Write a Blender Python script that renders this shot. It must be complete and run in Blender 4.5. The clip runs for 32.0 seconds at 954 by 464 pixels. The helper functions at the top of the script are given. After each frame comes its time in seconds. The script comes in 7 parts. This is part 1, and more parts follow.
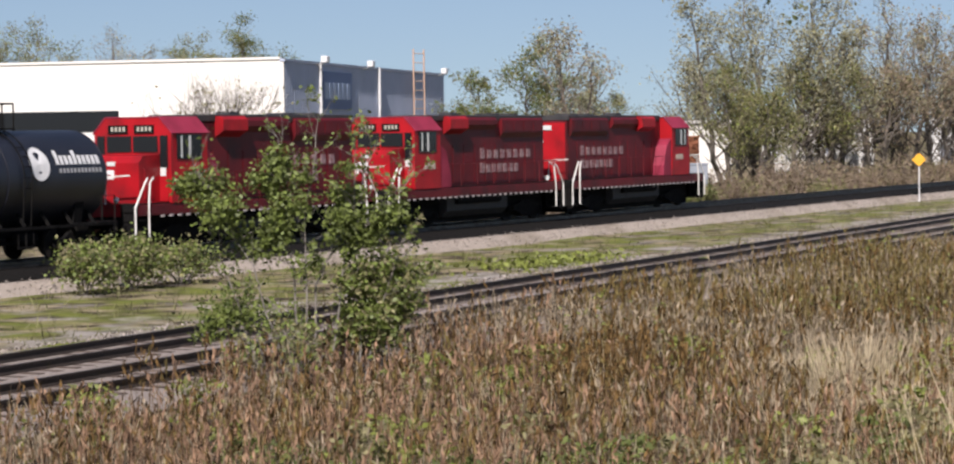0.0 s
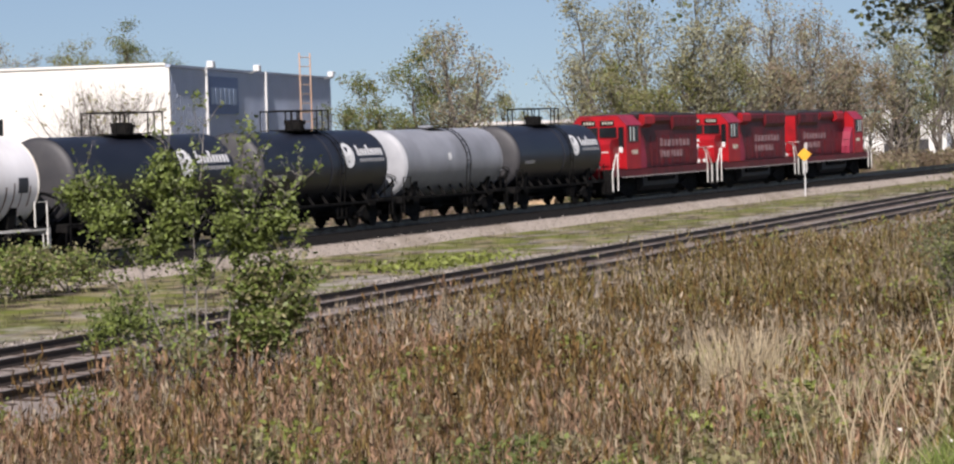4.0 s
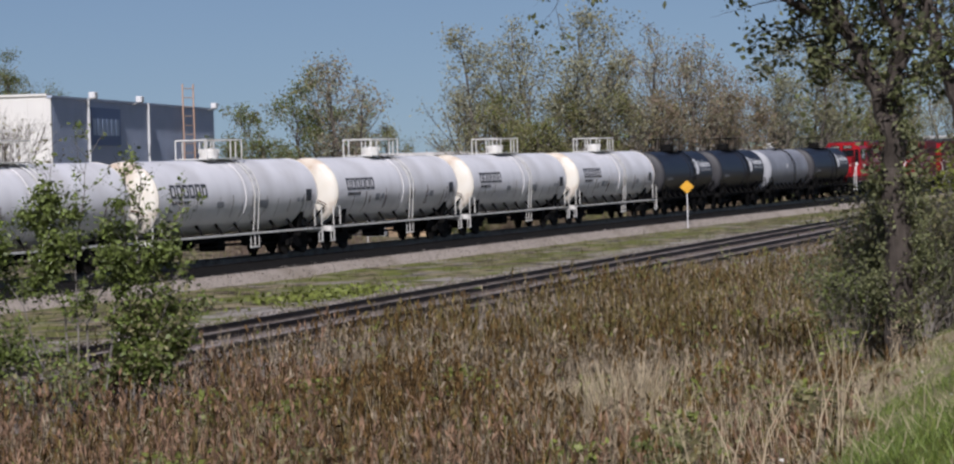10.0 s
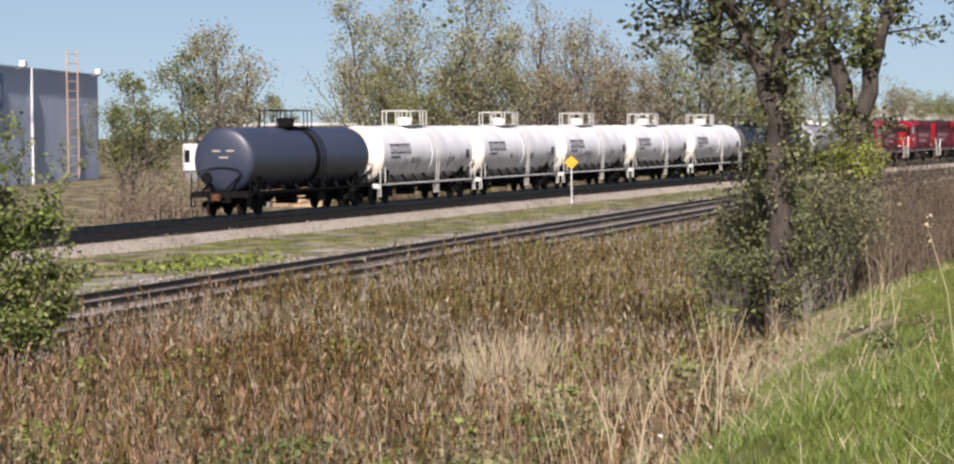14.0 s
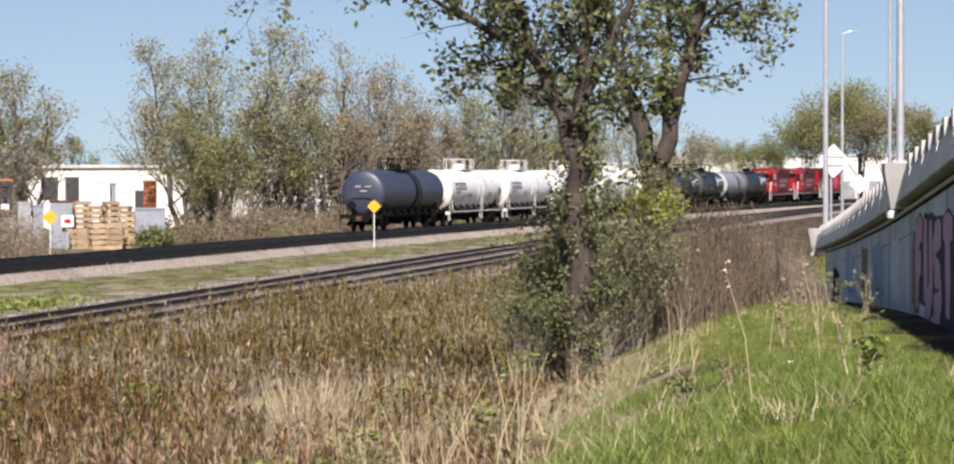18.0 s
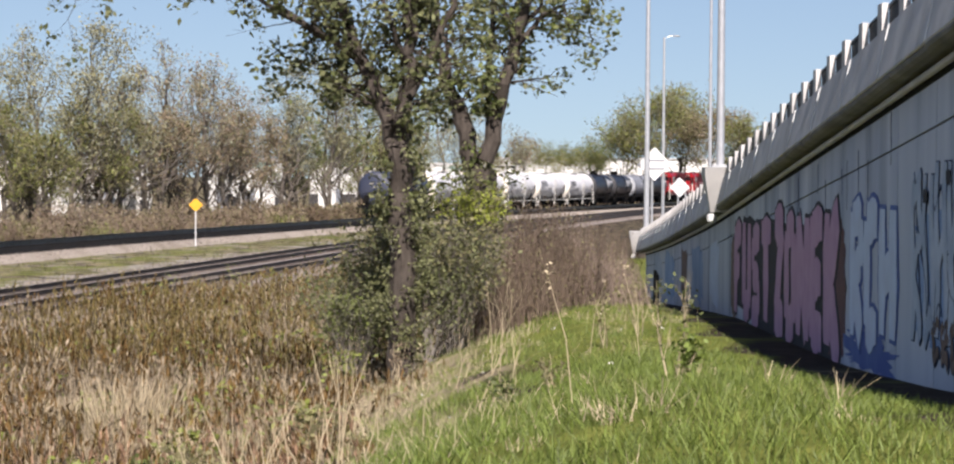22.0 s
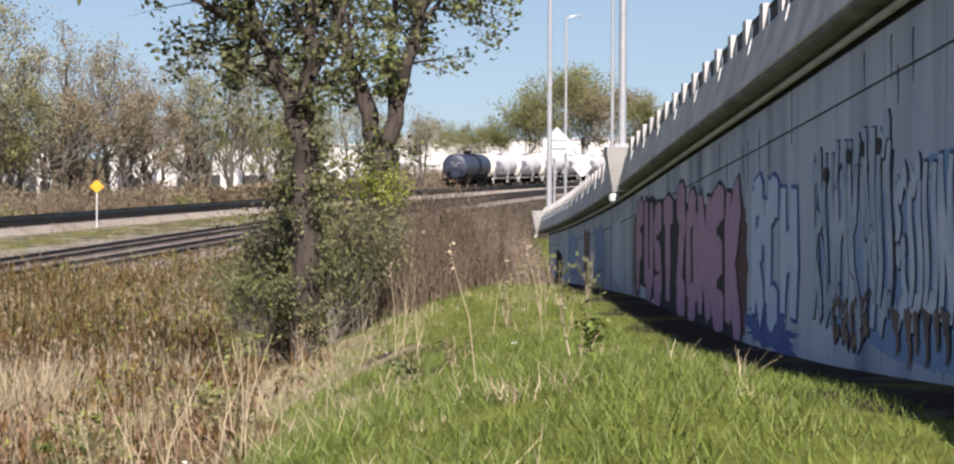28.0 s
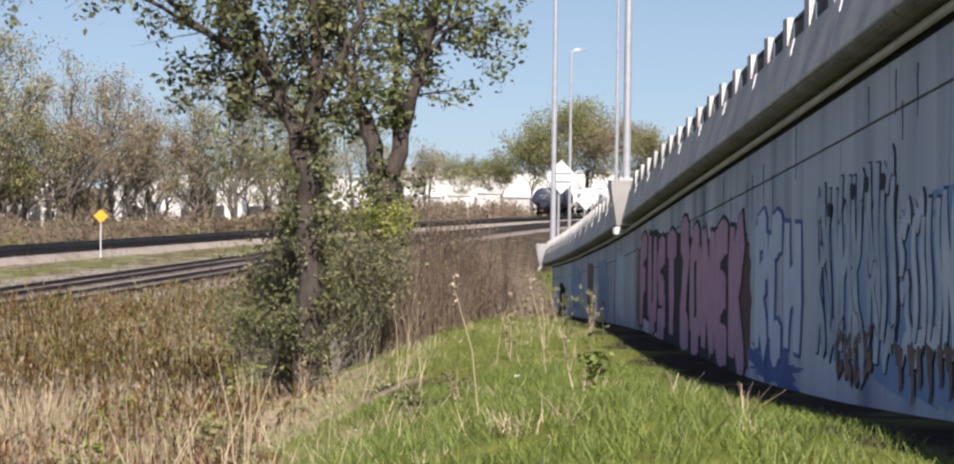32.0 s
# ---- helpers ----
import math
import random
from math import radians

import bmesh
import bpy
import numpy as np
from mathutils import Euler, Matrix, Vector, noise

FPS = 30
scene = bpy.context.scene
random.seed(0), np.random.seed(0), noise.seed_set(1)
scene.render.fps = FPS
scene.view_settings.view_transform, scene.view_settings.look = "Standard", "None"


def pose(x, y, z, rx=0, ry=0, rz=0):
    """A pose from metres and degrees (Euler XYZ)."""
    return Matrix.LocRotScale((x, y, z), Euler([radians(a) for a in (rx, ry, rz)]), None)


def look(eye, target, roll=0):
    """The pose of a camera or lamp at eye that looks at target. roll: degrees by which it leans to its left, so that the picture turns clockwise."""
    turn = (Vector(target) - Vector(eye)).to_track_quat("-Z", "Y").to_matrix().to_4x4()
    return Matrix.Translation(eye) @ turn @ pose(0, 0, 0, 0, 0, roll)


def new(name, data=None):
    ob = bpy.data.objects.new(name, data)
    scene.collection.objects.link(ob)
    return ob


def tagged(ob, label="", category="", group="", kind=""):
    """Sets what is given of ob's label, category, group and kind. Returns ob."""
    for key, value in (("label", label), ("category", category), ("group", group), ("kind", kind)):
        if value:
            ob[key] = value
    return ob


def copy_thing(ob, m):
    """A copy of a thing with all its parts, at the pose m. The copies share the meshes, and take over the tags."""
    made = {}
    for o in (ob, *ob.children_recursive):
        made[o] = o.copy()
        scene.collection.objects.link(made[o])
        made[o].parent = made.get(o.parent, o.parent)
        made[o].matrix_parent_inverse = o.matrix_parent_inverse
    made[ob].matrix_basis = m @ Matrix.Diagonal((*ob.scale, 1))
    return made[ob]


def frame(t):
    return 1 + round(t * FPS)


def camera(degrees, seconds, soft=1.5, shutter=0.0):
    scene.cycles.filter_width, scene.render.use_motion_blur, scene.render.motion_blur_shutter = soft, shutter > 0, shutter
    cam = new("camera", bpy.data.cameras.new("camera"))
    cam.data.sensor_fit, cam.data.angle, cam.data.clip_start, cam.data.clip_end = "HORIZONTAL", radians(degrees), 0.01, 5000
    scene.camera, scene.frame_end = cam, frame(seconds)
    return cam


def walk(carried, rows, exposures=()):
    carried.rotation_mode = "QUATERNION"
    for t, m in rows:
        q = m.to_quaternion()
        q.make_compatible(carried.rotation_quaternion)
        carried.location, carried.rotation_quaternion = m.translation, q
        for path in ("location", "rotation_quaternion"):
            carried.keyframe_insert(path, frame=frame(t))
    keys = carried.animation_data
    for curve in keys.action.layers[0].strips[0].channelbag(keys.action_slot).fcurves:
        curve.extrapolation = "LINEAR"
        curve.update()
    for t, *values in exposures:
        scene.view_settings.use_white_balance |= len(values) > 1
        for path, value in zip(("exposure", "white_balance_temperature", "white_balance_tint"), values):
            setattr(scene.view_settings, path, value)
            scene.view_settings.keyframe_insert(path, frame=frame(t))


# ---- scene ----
cam = camera(22.17, 32.0, soft=2.3)
EYE = (0.0, 0.0, 3.7)
CAM_TURNS = [
  (0, 87.726, 0.844, -63.151), (0.5, 87.859, 1.050, -64.454), (1, 87.995, 1.298, -66.181),
  (1.5, 88.066, 1.332, -67.373), (2, 88.027, 1.393, -67.548), (2.5, 87.564, 1.496, -67.583),
  (3, 87.498, 1.568, -67.394), (3.5, 87.552, 1.708, -66.985), (4, 87.705, 1.834, -65.790),
  (4.5, 87.861, 2.187, -64.435), (6.5, 87.064, 2.688, -63.569), (7, 87.400, 2.766, -63.546),
  (7.5, 87.896, 2.622, -64.074), (8, 87.848, 2.611, -65.308), (8.5, 87.688, 2.045, -66.389),
  (9, 87.702, 1.747, -67.102), (9.5, 87.939, 1.722, -67.995), (10, 88.371, 1.729, -68.519),
  (10.5, 88.436, 1.712, -68.604), (11, 88.312, 1.656, -68.546), (11.5, 88.158, 1.458, -68.570),
  (12, 88.099, 0.917, -69.458), (12.5, 88.110, 0.609, -70.347), (13, 88.036, 0.612, -70.759),
  (13.5, 87.811, 0.663, -70.920), (15.5, 87.951, 0.251, -72.841), (16, 88.182, 0.193, -73.488),
  (16.5, 88.143, 0.183, -74.112), (17, 88.051, 0.183, -74.525), (17.5, 88.194, 0.159, -75.341),
  (18, 88.676, 0.169, -75.851), (18.5, 88.864, 0.118, -76.105), (19, 88.783, 0.126, -76.299),
  (19.5, 88.622, 0.039, -76.619), (20, 88.594, -0.035, -77.490), (20.5, 88.534, -0.149, -78.264),
  (21, 88.246, -0.199, -79.056), (21.5, 88.214, -0.266, -79.537), (22, 88.693, -0.426, -80.010),
  (22.5, 88.788, -0.406, -80.301), (23, 88.620, -0.485, -80.596), (23.5, 88.419, -0.564, -80.609),
  (24, 88.227, -0.484, -80.439), (24.5, 87.995, -0.462, -80.334), (26.5, 88.383, -0.415, -81.246),
  (27, 88.427, -0.351, -81.669), (27.5, 88.291, -0.309, -81.951), (28, 88.244, -0.259, -82.298),
  (28.5, 88.241, -0.261, -82.529), (29, 88.256, -0.370, -82.732), (29.5, 88.564, -0.343, -82.931),
  (30, 88.728, -0.399, -83.349), (30.5, 88.804, -0.416, -83.345), (31, 88.672, -0.582, -82.760),
  (31.5, 88.620, -0.612, -82.201), (32, 89.006, -0.675, -82.200),
]

# seconds and stops: the phone darkens its picture while the white cars pass
EXPOSURES = [(0, 0.57), (6.0, 0.57), (7.0, 0.52), (8.0, -0.03), (11.5, -0.03), (12.2, 0.37), (12.8, 0.72), (14, 0.72), (16, 0.78), (24, 0.83), (32, 0.83)]
walk(cam, [(t, pose(*EYE, a, b, c)) for t, a, b, c in CAM_TURNS], [(t, e, 6150 if 7.5 < t < 12 else 6620 if t < 7.5 else 6500 if t < 14 else 6750, 17) for t, e in EXPOSURES])

# ---- light ----
SUN_AZ = math.atan2(-0.294, -0.935)
SUN_EL = radians(42)
SUN_DIR = Vector((math.cos(SUN_EL) * math.cos(SUN_AZ), math.cos(SUN_EL) * math.sin(SUN_AZ), math.sin(SUN_EL)))
world = bpy.data.worlds.new("sky")
world.use_nodes = True
scene.world = world
wn = world.node_tree
sky = wn.nodes.new("ShaderNodeTexSky")
sky.sky_type = "NISHITA"
sky.sun_disc = False
sky.sun_elevation = SUN_EL
sky.sun_rotation = math.atan2(SUN_DIR.x, SUN_DIR.y)
sky.air_density = 1.0
sky.dust_density = 1.0
sky.ozone_density = 2.5
stc = wn.nodes.new("ShaderNodeTexCoord")
lift = wn.nodes.new("ShaderNodeVectorMath")
lift.operation = "ADD"
lift.inputs[1].default_value = (0, 0, 0.085)
wn.links.new(stc.outputs["Generated"], lift.inputs[0])
wn.links.new(lift.outputs[0], sky.inputs[0])
wn.links.new(sky.outputs[0], wn.nodes["Background"].inputs[0])
wn.nodes["Background"].inputs[1].default_value = 0.066
sun = new("sun", bpy.data.lights.new("sun", "SUN"))
sun.data.energy = 5.0
sun.data.angle = radians(0.53)
sun.data.color = (1.0, 0.965, 0.92)
sun.matrix_world = look(SUN_DIR * 100, (0, 0, 0))

# ---- tools ----
def mat(name, col, rough=0.7, metal=0.0, var=0.0, col2=None, scale=4.0, bump=0.0, bscale=30.0, rnd=0.0, spec=0.5, island=False, stain=None, stain_scale=0.6, stain_amt=0.5, stretch=(1, 1, 1), trans=0.0):
    """Principled material: a main colour, mottled to col2 by noise, stains at a larger scale, fine bump, brightness varied from object to object or leaf to leaf."""
    m = bpy.data.materials.new(name)
    m.use_nodes = True
    nt = m.node_tree
    b = nt.nodes["Principled BSDF"]
    deep = lambda c: None if c is None else tuple(0.79 * k for k in c)
    col, col2, stain = deep(col), deep(col2), deep(stain)
    b.inputs["Roughness"].default_value = rough
    b.inputs["Metallic"].default_value = metal
    b.inputs["Specular IOR Level"].default_value = min(spec, 0.08) if rough >= 0.84 else spec
    N = nt.nodes.new
    L = nt.links.new
    tc = N("ShaderNodeTexCoord")
    mp = N("ShaderNodeMapping")
    mp.inputs["Scale"].default_value = stretch
    L(tc.outputs["Object"], mp.inputs[0])
    def noise_at(sc, detail=6):
        n = N("ShaderNodeTexNoise")
        n.inputs["Scale"].default_value = sc
        n.inputs["Detail"].default_value = detail
        L(mp.outputs[0], n.inputs["Vector"])
        return n
    def ramp(sock, lo, hi):
        r = N("ShaderNodeMapRange")
        r.inputs[1].default_value, r.inputs[2].default_value = lo, hi
        L(sock, r.inputs[0])
        return r.outputs[0]
    def mix(fac, a, c, mode="MIX"):
        x = N("ShaderNodeMix")
        x.data_type, x.blend_type = "RGBA", mode
        if isinstance(fac, float):
            x.inputs[0].default_value = fac
        else:
            L(fac, x.inputs[0])
        for s, k in ((a, 6), (c, 7)):
            if isinstance(s, tuple):
                x.inputs[k].default_value = (*s[:3], 1)
            else:
                L(s, x.inputs[k])
        return x.outputs[2]
    out = tuple(col)
    if col2 is not None:
        out = mix(ramp(noise_at(scale).outputs[0], 0.35, 0.65), tuple(col), tuple(col2))
    if stain is not None:
        f = ramp(noise_at(stain_scale, 8).outputs[0], 0.5, 0.72)
        mm = N("ShaderNodeMath")
        mm.operation = "MULTIPLY"
        mm.inputs[1].default_value = stain_amt
        L(f, mm.inputs[0])
        out = mix(mm.outputs[0], out, tuple(stain))
    if rnd > 0:
        if island:
            src = N("ShaderNodeNewGeometry").outputs["Random Per Island"]
        else:
            src = N("ShaderNodeObjectInfo").outputs["Random"]
        hs = N("ShaderNodeHueSaturation")
        r = N("ShaderNodeMapRange")
        r.inputs[3].default_value, r.inputs[4].default_value = 1 - rnd, 1 + rnd
        L(src, r.inputs[0])
        L(r.outputs[0], hs.inputs["Value"])
        if isinstance(out, tuple):
            hs.inputs["Color"].default_value = (*out, 1)
        else:
            L(out, hs.inputs["Color"])
        out = hs.outputs[0]
    if isinstance(out, tuple):
        b.inputs["Base Color"].default_value = (*out, 1)
    else:
        L(out, b.inputs["Base Color"])
    if bump > 0:
        bp = N("ShaderNodeBump")
        bp.inputs["Strength"].default_value = bump
        bp.inputs["Distance"].default_value = 0.03
        L(noise_at(bscale).outputs[0], bp.inputs["Height"])
        L(bp.outputs[0], b.inputs["Normal"])
    if trans > 0:
        tr = N("ShaderNodeBsdfTranslucent")
        ms = N("ShaderNodeMixShader")
        ms.inputs[0].default_value = trans
        if isinstance(out, tuple):
            tr.inputs[0].default_value = (*out, 1)
        else:
            L(out, tr.inputs[0])
        L(b.outputs[0], ms.inputs[1])
        L(tr.outputs[0], ms.inputs[2])
        L(ms.outputs[0], nt.nodes["Material Output"].inputs[0])
    return m


class Mb:
    """A list of vertices and faces to which simple solids are added."""
    def __init__(self):
        self.v, self.f = [], []

    def add(self, vs, fs):
        n = len(self.v)
        self.v.extend(vs)
        self.f.extend([tuple(i + n for i in f) for f in fs])
        return self

    def box(self, x0, y0, z0, x1, y1, z1, c=0.0):
        """A box with its long upright edges cut back by c."""
        if c <= 0:
            vs = [(x, y, z) for z in (z0, z1) for x, y in ((x0, y0), (x1, y0), (x1, y1), (x0, y1))]
            return self.add(vs, [(3, 2, 1, 0), (4, 5, 6, 7), (0, 1, 5, 4), (1, 2, 6, 5), (2, 3, 7, 6), (3, 0, 4, 7)])
        ring = lambda a: [(x0 + a, y0), (x1 - a, y0), (x1, y0 + a), (x1, y1 - a), (x1 - a, y1), (x0 + a, y1), (x0, y1 - a), (x0, y0 + a)]
        def inset(q, d):
            cx, cy = (x0 + x1) / 2, (y0 + y1) / 2
            return [(x + (d if x < cx else -d), y + (d if y < cy else -d)) for x, y in q]
        r0 = ring(c)
        levels = [(inset(r0, c * 0.7), z0), (r0, z0 + c * 0.7), (r0, z1 - c * 0.7), (inset(r0, c * 0.7), z1)]
        vs = [(x, y, z) for r, z in levels for x, y in r]
        fs = [tuple(range(7, -1, -1)), tuple(range(24, 32))]
        for k in range(3):
            fs += [(8 * k + i, 8 * k + (i + 1) % 8, 8 * k + 8 + (i + 1) % 8, 8 * k + 8 + i) for i in range(8)]
        return self.add(vs, fs)

    def prism(self, poly, a, b, axis="y"):
        """A polygon drawn out from a to b along an axis; poly is in (x, z) for y, (y, z) for x, (x, y) for z."""
        n = len(poly)
        put = {"y": lambda p, t: (p[0], t, p[1]), "x": lambda p, t: (t, p[0], p[1]), "z": lambda p, t: (p[0], p[1], t)}[axis]
        vs = [put(p, a) for p in poly] + [put(p, b) for p in poly]
        fs = [tuple(range(n)), tuple(range(2 * n - 1, n - 1, -1))] + [(i, n + i, n + (i + 1) % n, (i + 1) % n) for i in range(n)]
        return self.add(vs, fs)

    def tube(self, pts, radii, seg=8, cap=True):
        """A tapered tube along points."""
        pts = [Vector(p) for p in pts]
        if not isinstance(radii, (list, tuple)):
            radii = [radii] * len(pts)
        n0 = len(self.v)
        side = None
        for i, p in enumerate(pts):
            d = (pts[min(i + 1, len(pts) - 1)] - pts[max(i - 1, 0)]).normalized()
            if side is None:
                side = d.orthogonal().normalized()
            side = (side - d * side.dot(d)).normalized()
            up = d.cross(side)
            for k in range(seg):
                a = 2 * math.pi * k / seg
                self.v.append(tuple(p + radii[i] * (math.cos(a) * side + math.sin(a) * up)))
        for i in range(len(pts) - 1):
            for k in range(seg):
                a, b = n0 + i * seg + k, n0 + i * seg + (k + 1) % seg
                self.f.append((a, b, b + seg, a + seg))
        if cap:
            self.f.append(tuple(n0 + k for k in range(seg - 1, -1, -1)))
            e = n0 + (len(pts) - 1) * seg
            self.f.append(tuple(e + k for k in range(seg)))
        return self

    def lathe(self, prof, seg=32, axis="x", c=(0, 0, 0)):
        """A profile of (along, radius) turned about an axis through c."""
        n0 = len(self.v)
        for a, r in prof:
            for k in range(seg):
                t = 2 * math.pi * k / seg
                p, q = r * math.cos(t), r * math.sin(t)
                v = {"x": (a, p, q), "y": (p, a, q), "z": (p, q, a)}[axis]
                self.v.append((v[0] + c[0], v[1] + c[1], v[2] + c[2]))
        for i in range(len(prof) - 1):
            for k in range(seg):
                a, b = n0 + i * seg + k, n0 + i * seg + (k + 1) % seg
                self.f.append((a, a + seg, b + seg, b))
        self.f.append(tuple(n0 + k for k in range(seg)))
        e = n0 + (len(prof) - 1) * seg
        self.f.append(tuple(e + k for k in range(seg - 1, -1, -1)))
        return self

    def mesh(self, name, material=None, smooth=False):
        me = bpy.data.meshes.new(name)
        me.from_pydata(self.v, [], self.f)
        bm = bmesh.new()
        bm.from_mesh(me)
        bmesh.ops.recalc_face_normals(bm, faces=bm.faces)
        bm.to_mesh(me)
        bm.free()
        if material:
            me.materials.append(material)
        if smooth:
            me.polygons.foreach_set("use_smooth", [True] * len(me.polygons))
            me.set_sharp_from_angle(angle=radians(35))
        return me


def part(name, mb, material, parent, label="", smooth=False, m=None):
    """Links one mesh as a part of a thing (or of a part)."""
    ob = new(name, mb if isinstance(mb, bpy.types.Mesh) else mb.mesh(name, material, smooth))
    ob.parent = parent
    if m is not None:
        ob.matrix_basis = m
    if label:
        ob["label"] = label
    return ob


def thing(name, label, category, m=None, group="", kind=""):
    """An Empty at the base of a thing made of parts."""
    ob = tagged(new(name), label, category, group, kind)
    ob.empty_display_size = 0.2
    if m is not None:
        ob.matrix_basis = m
    return ob


def solid(name, mb, material, label, category="", m=None, group="", kind="", smooth=False):
    ob = tagged(new(name, mb if isinstance(mb, bpy.types.Mesh) else mb.mesh(name, material, smooth)), label, category, group, kind)
    if m is not None:
        ob.matrix_basis = m
    return ob


def quads_mesh(name, P, material):
    """A mesh of loose four-sided faces from an array (n, 4, 3)."""
    P = np.asarray(P, dtype=np.float32)
    n = len(P)
    me = bpy.data.meshes.new(name)
    me.vertices.add(4 * n)
    me.vertices.foreach_set("co", P.reshape(-1))
    me.loops.add(4 * n)
    me.loops.foreach_set("vertex_index", np.arange(4 * n, dtype=np.int32))
    me.polygons.add(n)
    me.polygons.foreach_set("loop_start", np.arange(0, 4 * n, 4, dtype=np.int32))
    me.update(calc_edges=True)
    me.validate()
    me.materials.append(material)
    return me


def leaf_quads(C, size, rng, aspect=1.6, droop=0.0, squash=1.0):
    """Leaves: diamond-shaped faces of random turn at the centres C."""
    n = len(C)
    a = rng.normal(size=(n, 3))
    a[:, 2] = a[:, 2] * 0.7 - droop
    a /= np.linalg.norm(a, axis=1, keepdims=True)
    b = rng.normal(size=(n, 3))
    b -= a * (a * b).sum(1, keepdims=True)
    b /= np.linalg.norm(b, axis=1, keepdims=True)
    s = (size * rng.uniform(0.55, 1.35, n))[:, None]
    a, b = a * s * aspect * 0.5, b * s * 0.5
    return np.stack([C - a, C + b - a * 0.15, C + a, C - b - a * 0.15], axis=1)


def blades(base, height, width, lean, rng):
    """Upright tapering blades that lean at random."""
    n = len(base)
    ang = rng.uniform(0, 2 * math.pi, n)
    w = np.stack([np.cos(ang), np.sin(ang), np.zeros(n)], 1) * (width * rng.uniform(0.6, 1.4, n))[:, None]
    tip = np.stack([rng.normal(0, 1, n), rng.normal(0, 1, n), np.zeros(n)], 1) * (lean * height)[:, None]
    tip[:, 2] = height
    return np.stack([base - w / 2, base + w / 2, base + tip + w * 0.15, base + tip - w * 0.15], axis=1)

# ---- materials ----
M_RED = mat("red_paint", (0.42, 0.007, 0.013), 0.45, col2=(0.33, 0.006, 0.011), scale=1.2, bump=0.05, bscale=12, spec=0.3, stain=(0.06, 0.010, 0.012), stain_scale=0.7, stain_amt=0.75)
M_ROOFRED = mat("faded_roof_red", (0.33, 0.03, 0.065), 0.6, col2=(0.24, 0.02, 0.045), scale=1.5, spec=0.3)
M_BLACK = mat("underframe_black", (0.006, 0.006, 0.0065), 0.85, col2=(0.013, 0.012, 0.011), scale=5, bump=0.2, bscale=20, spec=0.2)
M_REDD = mat("grimy_red_paint", (0.135, 0.005, 0.010), 0.5, col2=(0.085, 0.005, 0.008), scale=1.0, bump=0.05, bscale=12, spec=0.3, stain=(0.02, 0.006, 0.007), stain_scale=0.6, stain_amt=0.8)
M_GRIME = mat("hood_top_black", (0.02, 0.02, 0.022), 0.6, col2=(0.045, 0.04, 0.04), scale=2)
M_WHITEP = mat("white_paint", (0.78, 0.77, 0.73), 0.5, col2=(0.66, 0.64, 0.58), scale=3)
M_GLASS = mat("dark_window_glass", (0.012, 0.014, 0.016), 0.12, spec=0.3)
M_BLIND = mat("window_blind", (0.62, 0.64, 0.62), 0.6)
M_TANKW = mat("tank_white", (0.88, 0.87, 0.88), 0.42, col2=(0.78, 0.77, 0.78), scale=1.0, bump=0.03, bscale=3, stain=(0.45, 0.42, 0.38), stain_scale=0.55, stain_amt=0.4, stretch=(1, 1, 0.45))
M_TANKEND = mat("tank_cream_end", (0.88, 0.84, 0.74), 0.5, col2=(0.84, 0.78, 0.66), scale=1.4, stain=(0.42, 0.24, 0.12), stain_scale=1.0, stain_amt=0.6)
M_TANKB = mat("tank_black", (0.009, 0.011, 0.019), 0.42, col2=(0.014, 0.016, 0.025), scale=0.9, bump=0.03, bscale=3, stain=(0.03, 0.03, 0.036), stain_scale=0.5, stain_amt=0.35)
M_TANKBEND = mat("tank_dull_black_end", (0.05, 0.048, 0.05), 0.6, col2=(0.032, 0.032, 0.036), scale=1.2)
M_TANKG = mat("tank_grey", (0.30, 0.31, 0.34), 0.5, col2=(0.24, 0.25, 0.275), scale=0.8, stain=(0.12, 0.12, 0.13), stain_scale=0.5, stain_amt=0.5)
M_TANKGEND = mat("tank_pale_grey_end", (0.40, 0.41, 0.43), 0.55, col2=(0.33, 0.34, 0.36), scale=1.2)
M_TANKD = mat("tank_slate", (0.030, 0.038, 0.068), 0.45, col2=(0.042, 0.05, 0.08), scale=0.8, stain=(0.07, 0.075, 0.10), stain_scale=0.6, stain_amt=0.3)
M_RUST = mat("rust", (0.16, 0.07, 0.035), 0.85, col2=(0.09, 0.045, 0.03), scale=6)
M_MARK = mat("dark_lettering", (0.03, 0.033, 0.042), 0.6)
M_STEEL = mat("rail_steel", (0.035, 0.025, 0.02), 0.6, metal=0.1, col2=(0.022, 0.016, 0.013), scale=8)
M_RAIL = mat("polished_rail_steel", (0.14, 0.145, 0.155), 0.32, metal=0.9, col2=(0.04, 0.035, 0.03), scale=2)
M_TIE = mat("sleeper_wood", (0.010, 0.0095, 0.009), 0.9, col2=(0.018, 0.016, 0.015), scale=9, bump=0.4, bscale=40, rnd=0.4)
M_TIE2 = mat("weathered_sleeper", (0.13, 0.10, 0.085), 0.9, col2=(0.08, 0.06, 0.05), scale=9, bump=0.4, bscale=40, rnd=0.35)
M_WHEEL = mat("dark_wheel_steel", (0.010, 0.009, 0.008), 0.8, col2=(0.02, 0.016, 0.013), scale=6, spec=0.2)
M_BALLAST = mat("pale_ballast", (0.43, 0.375, 0.32), 0.95, col2=(0.32, 0.275, 0.235), scale=22, bump=0.9, bscale=16, stain=(0.20, 0.165, 0.12), stain_scale=0.35, stain_amt=0.6)
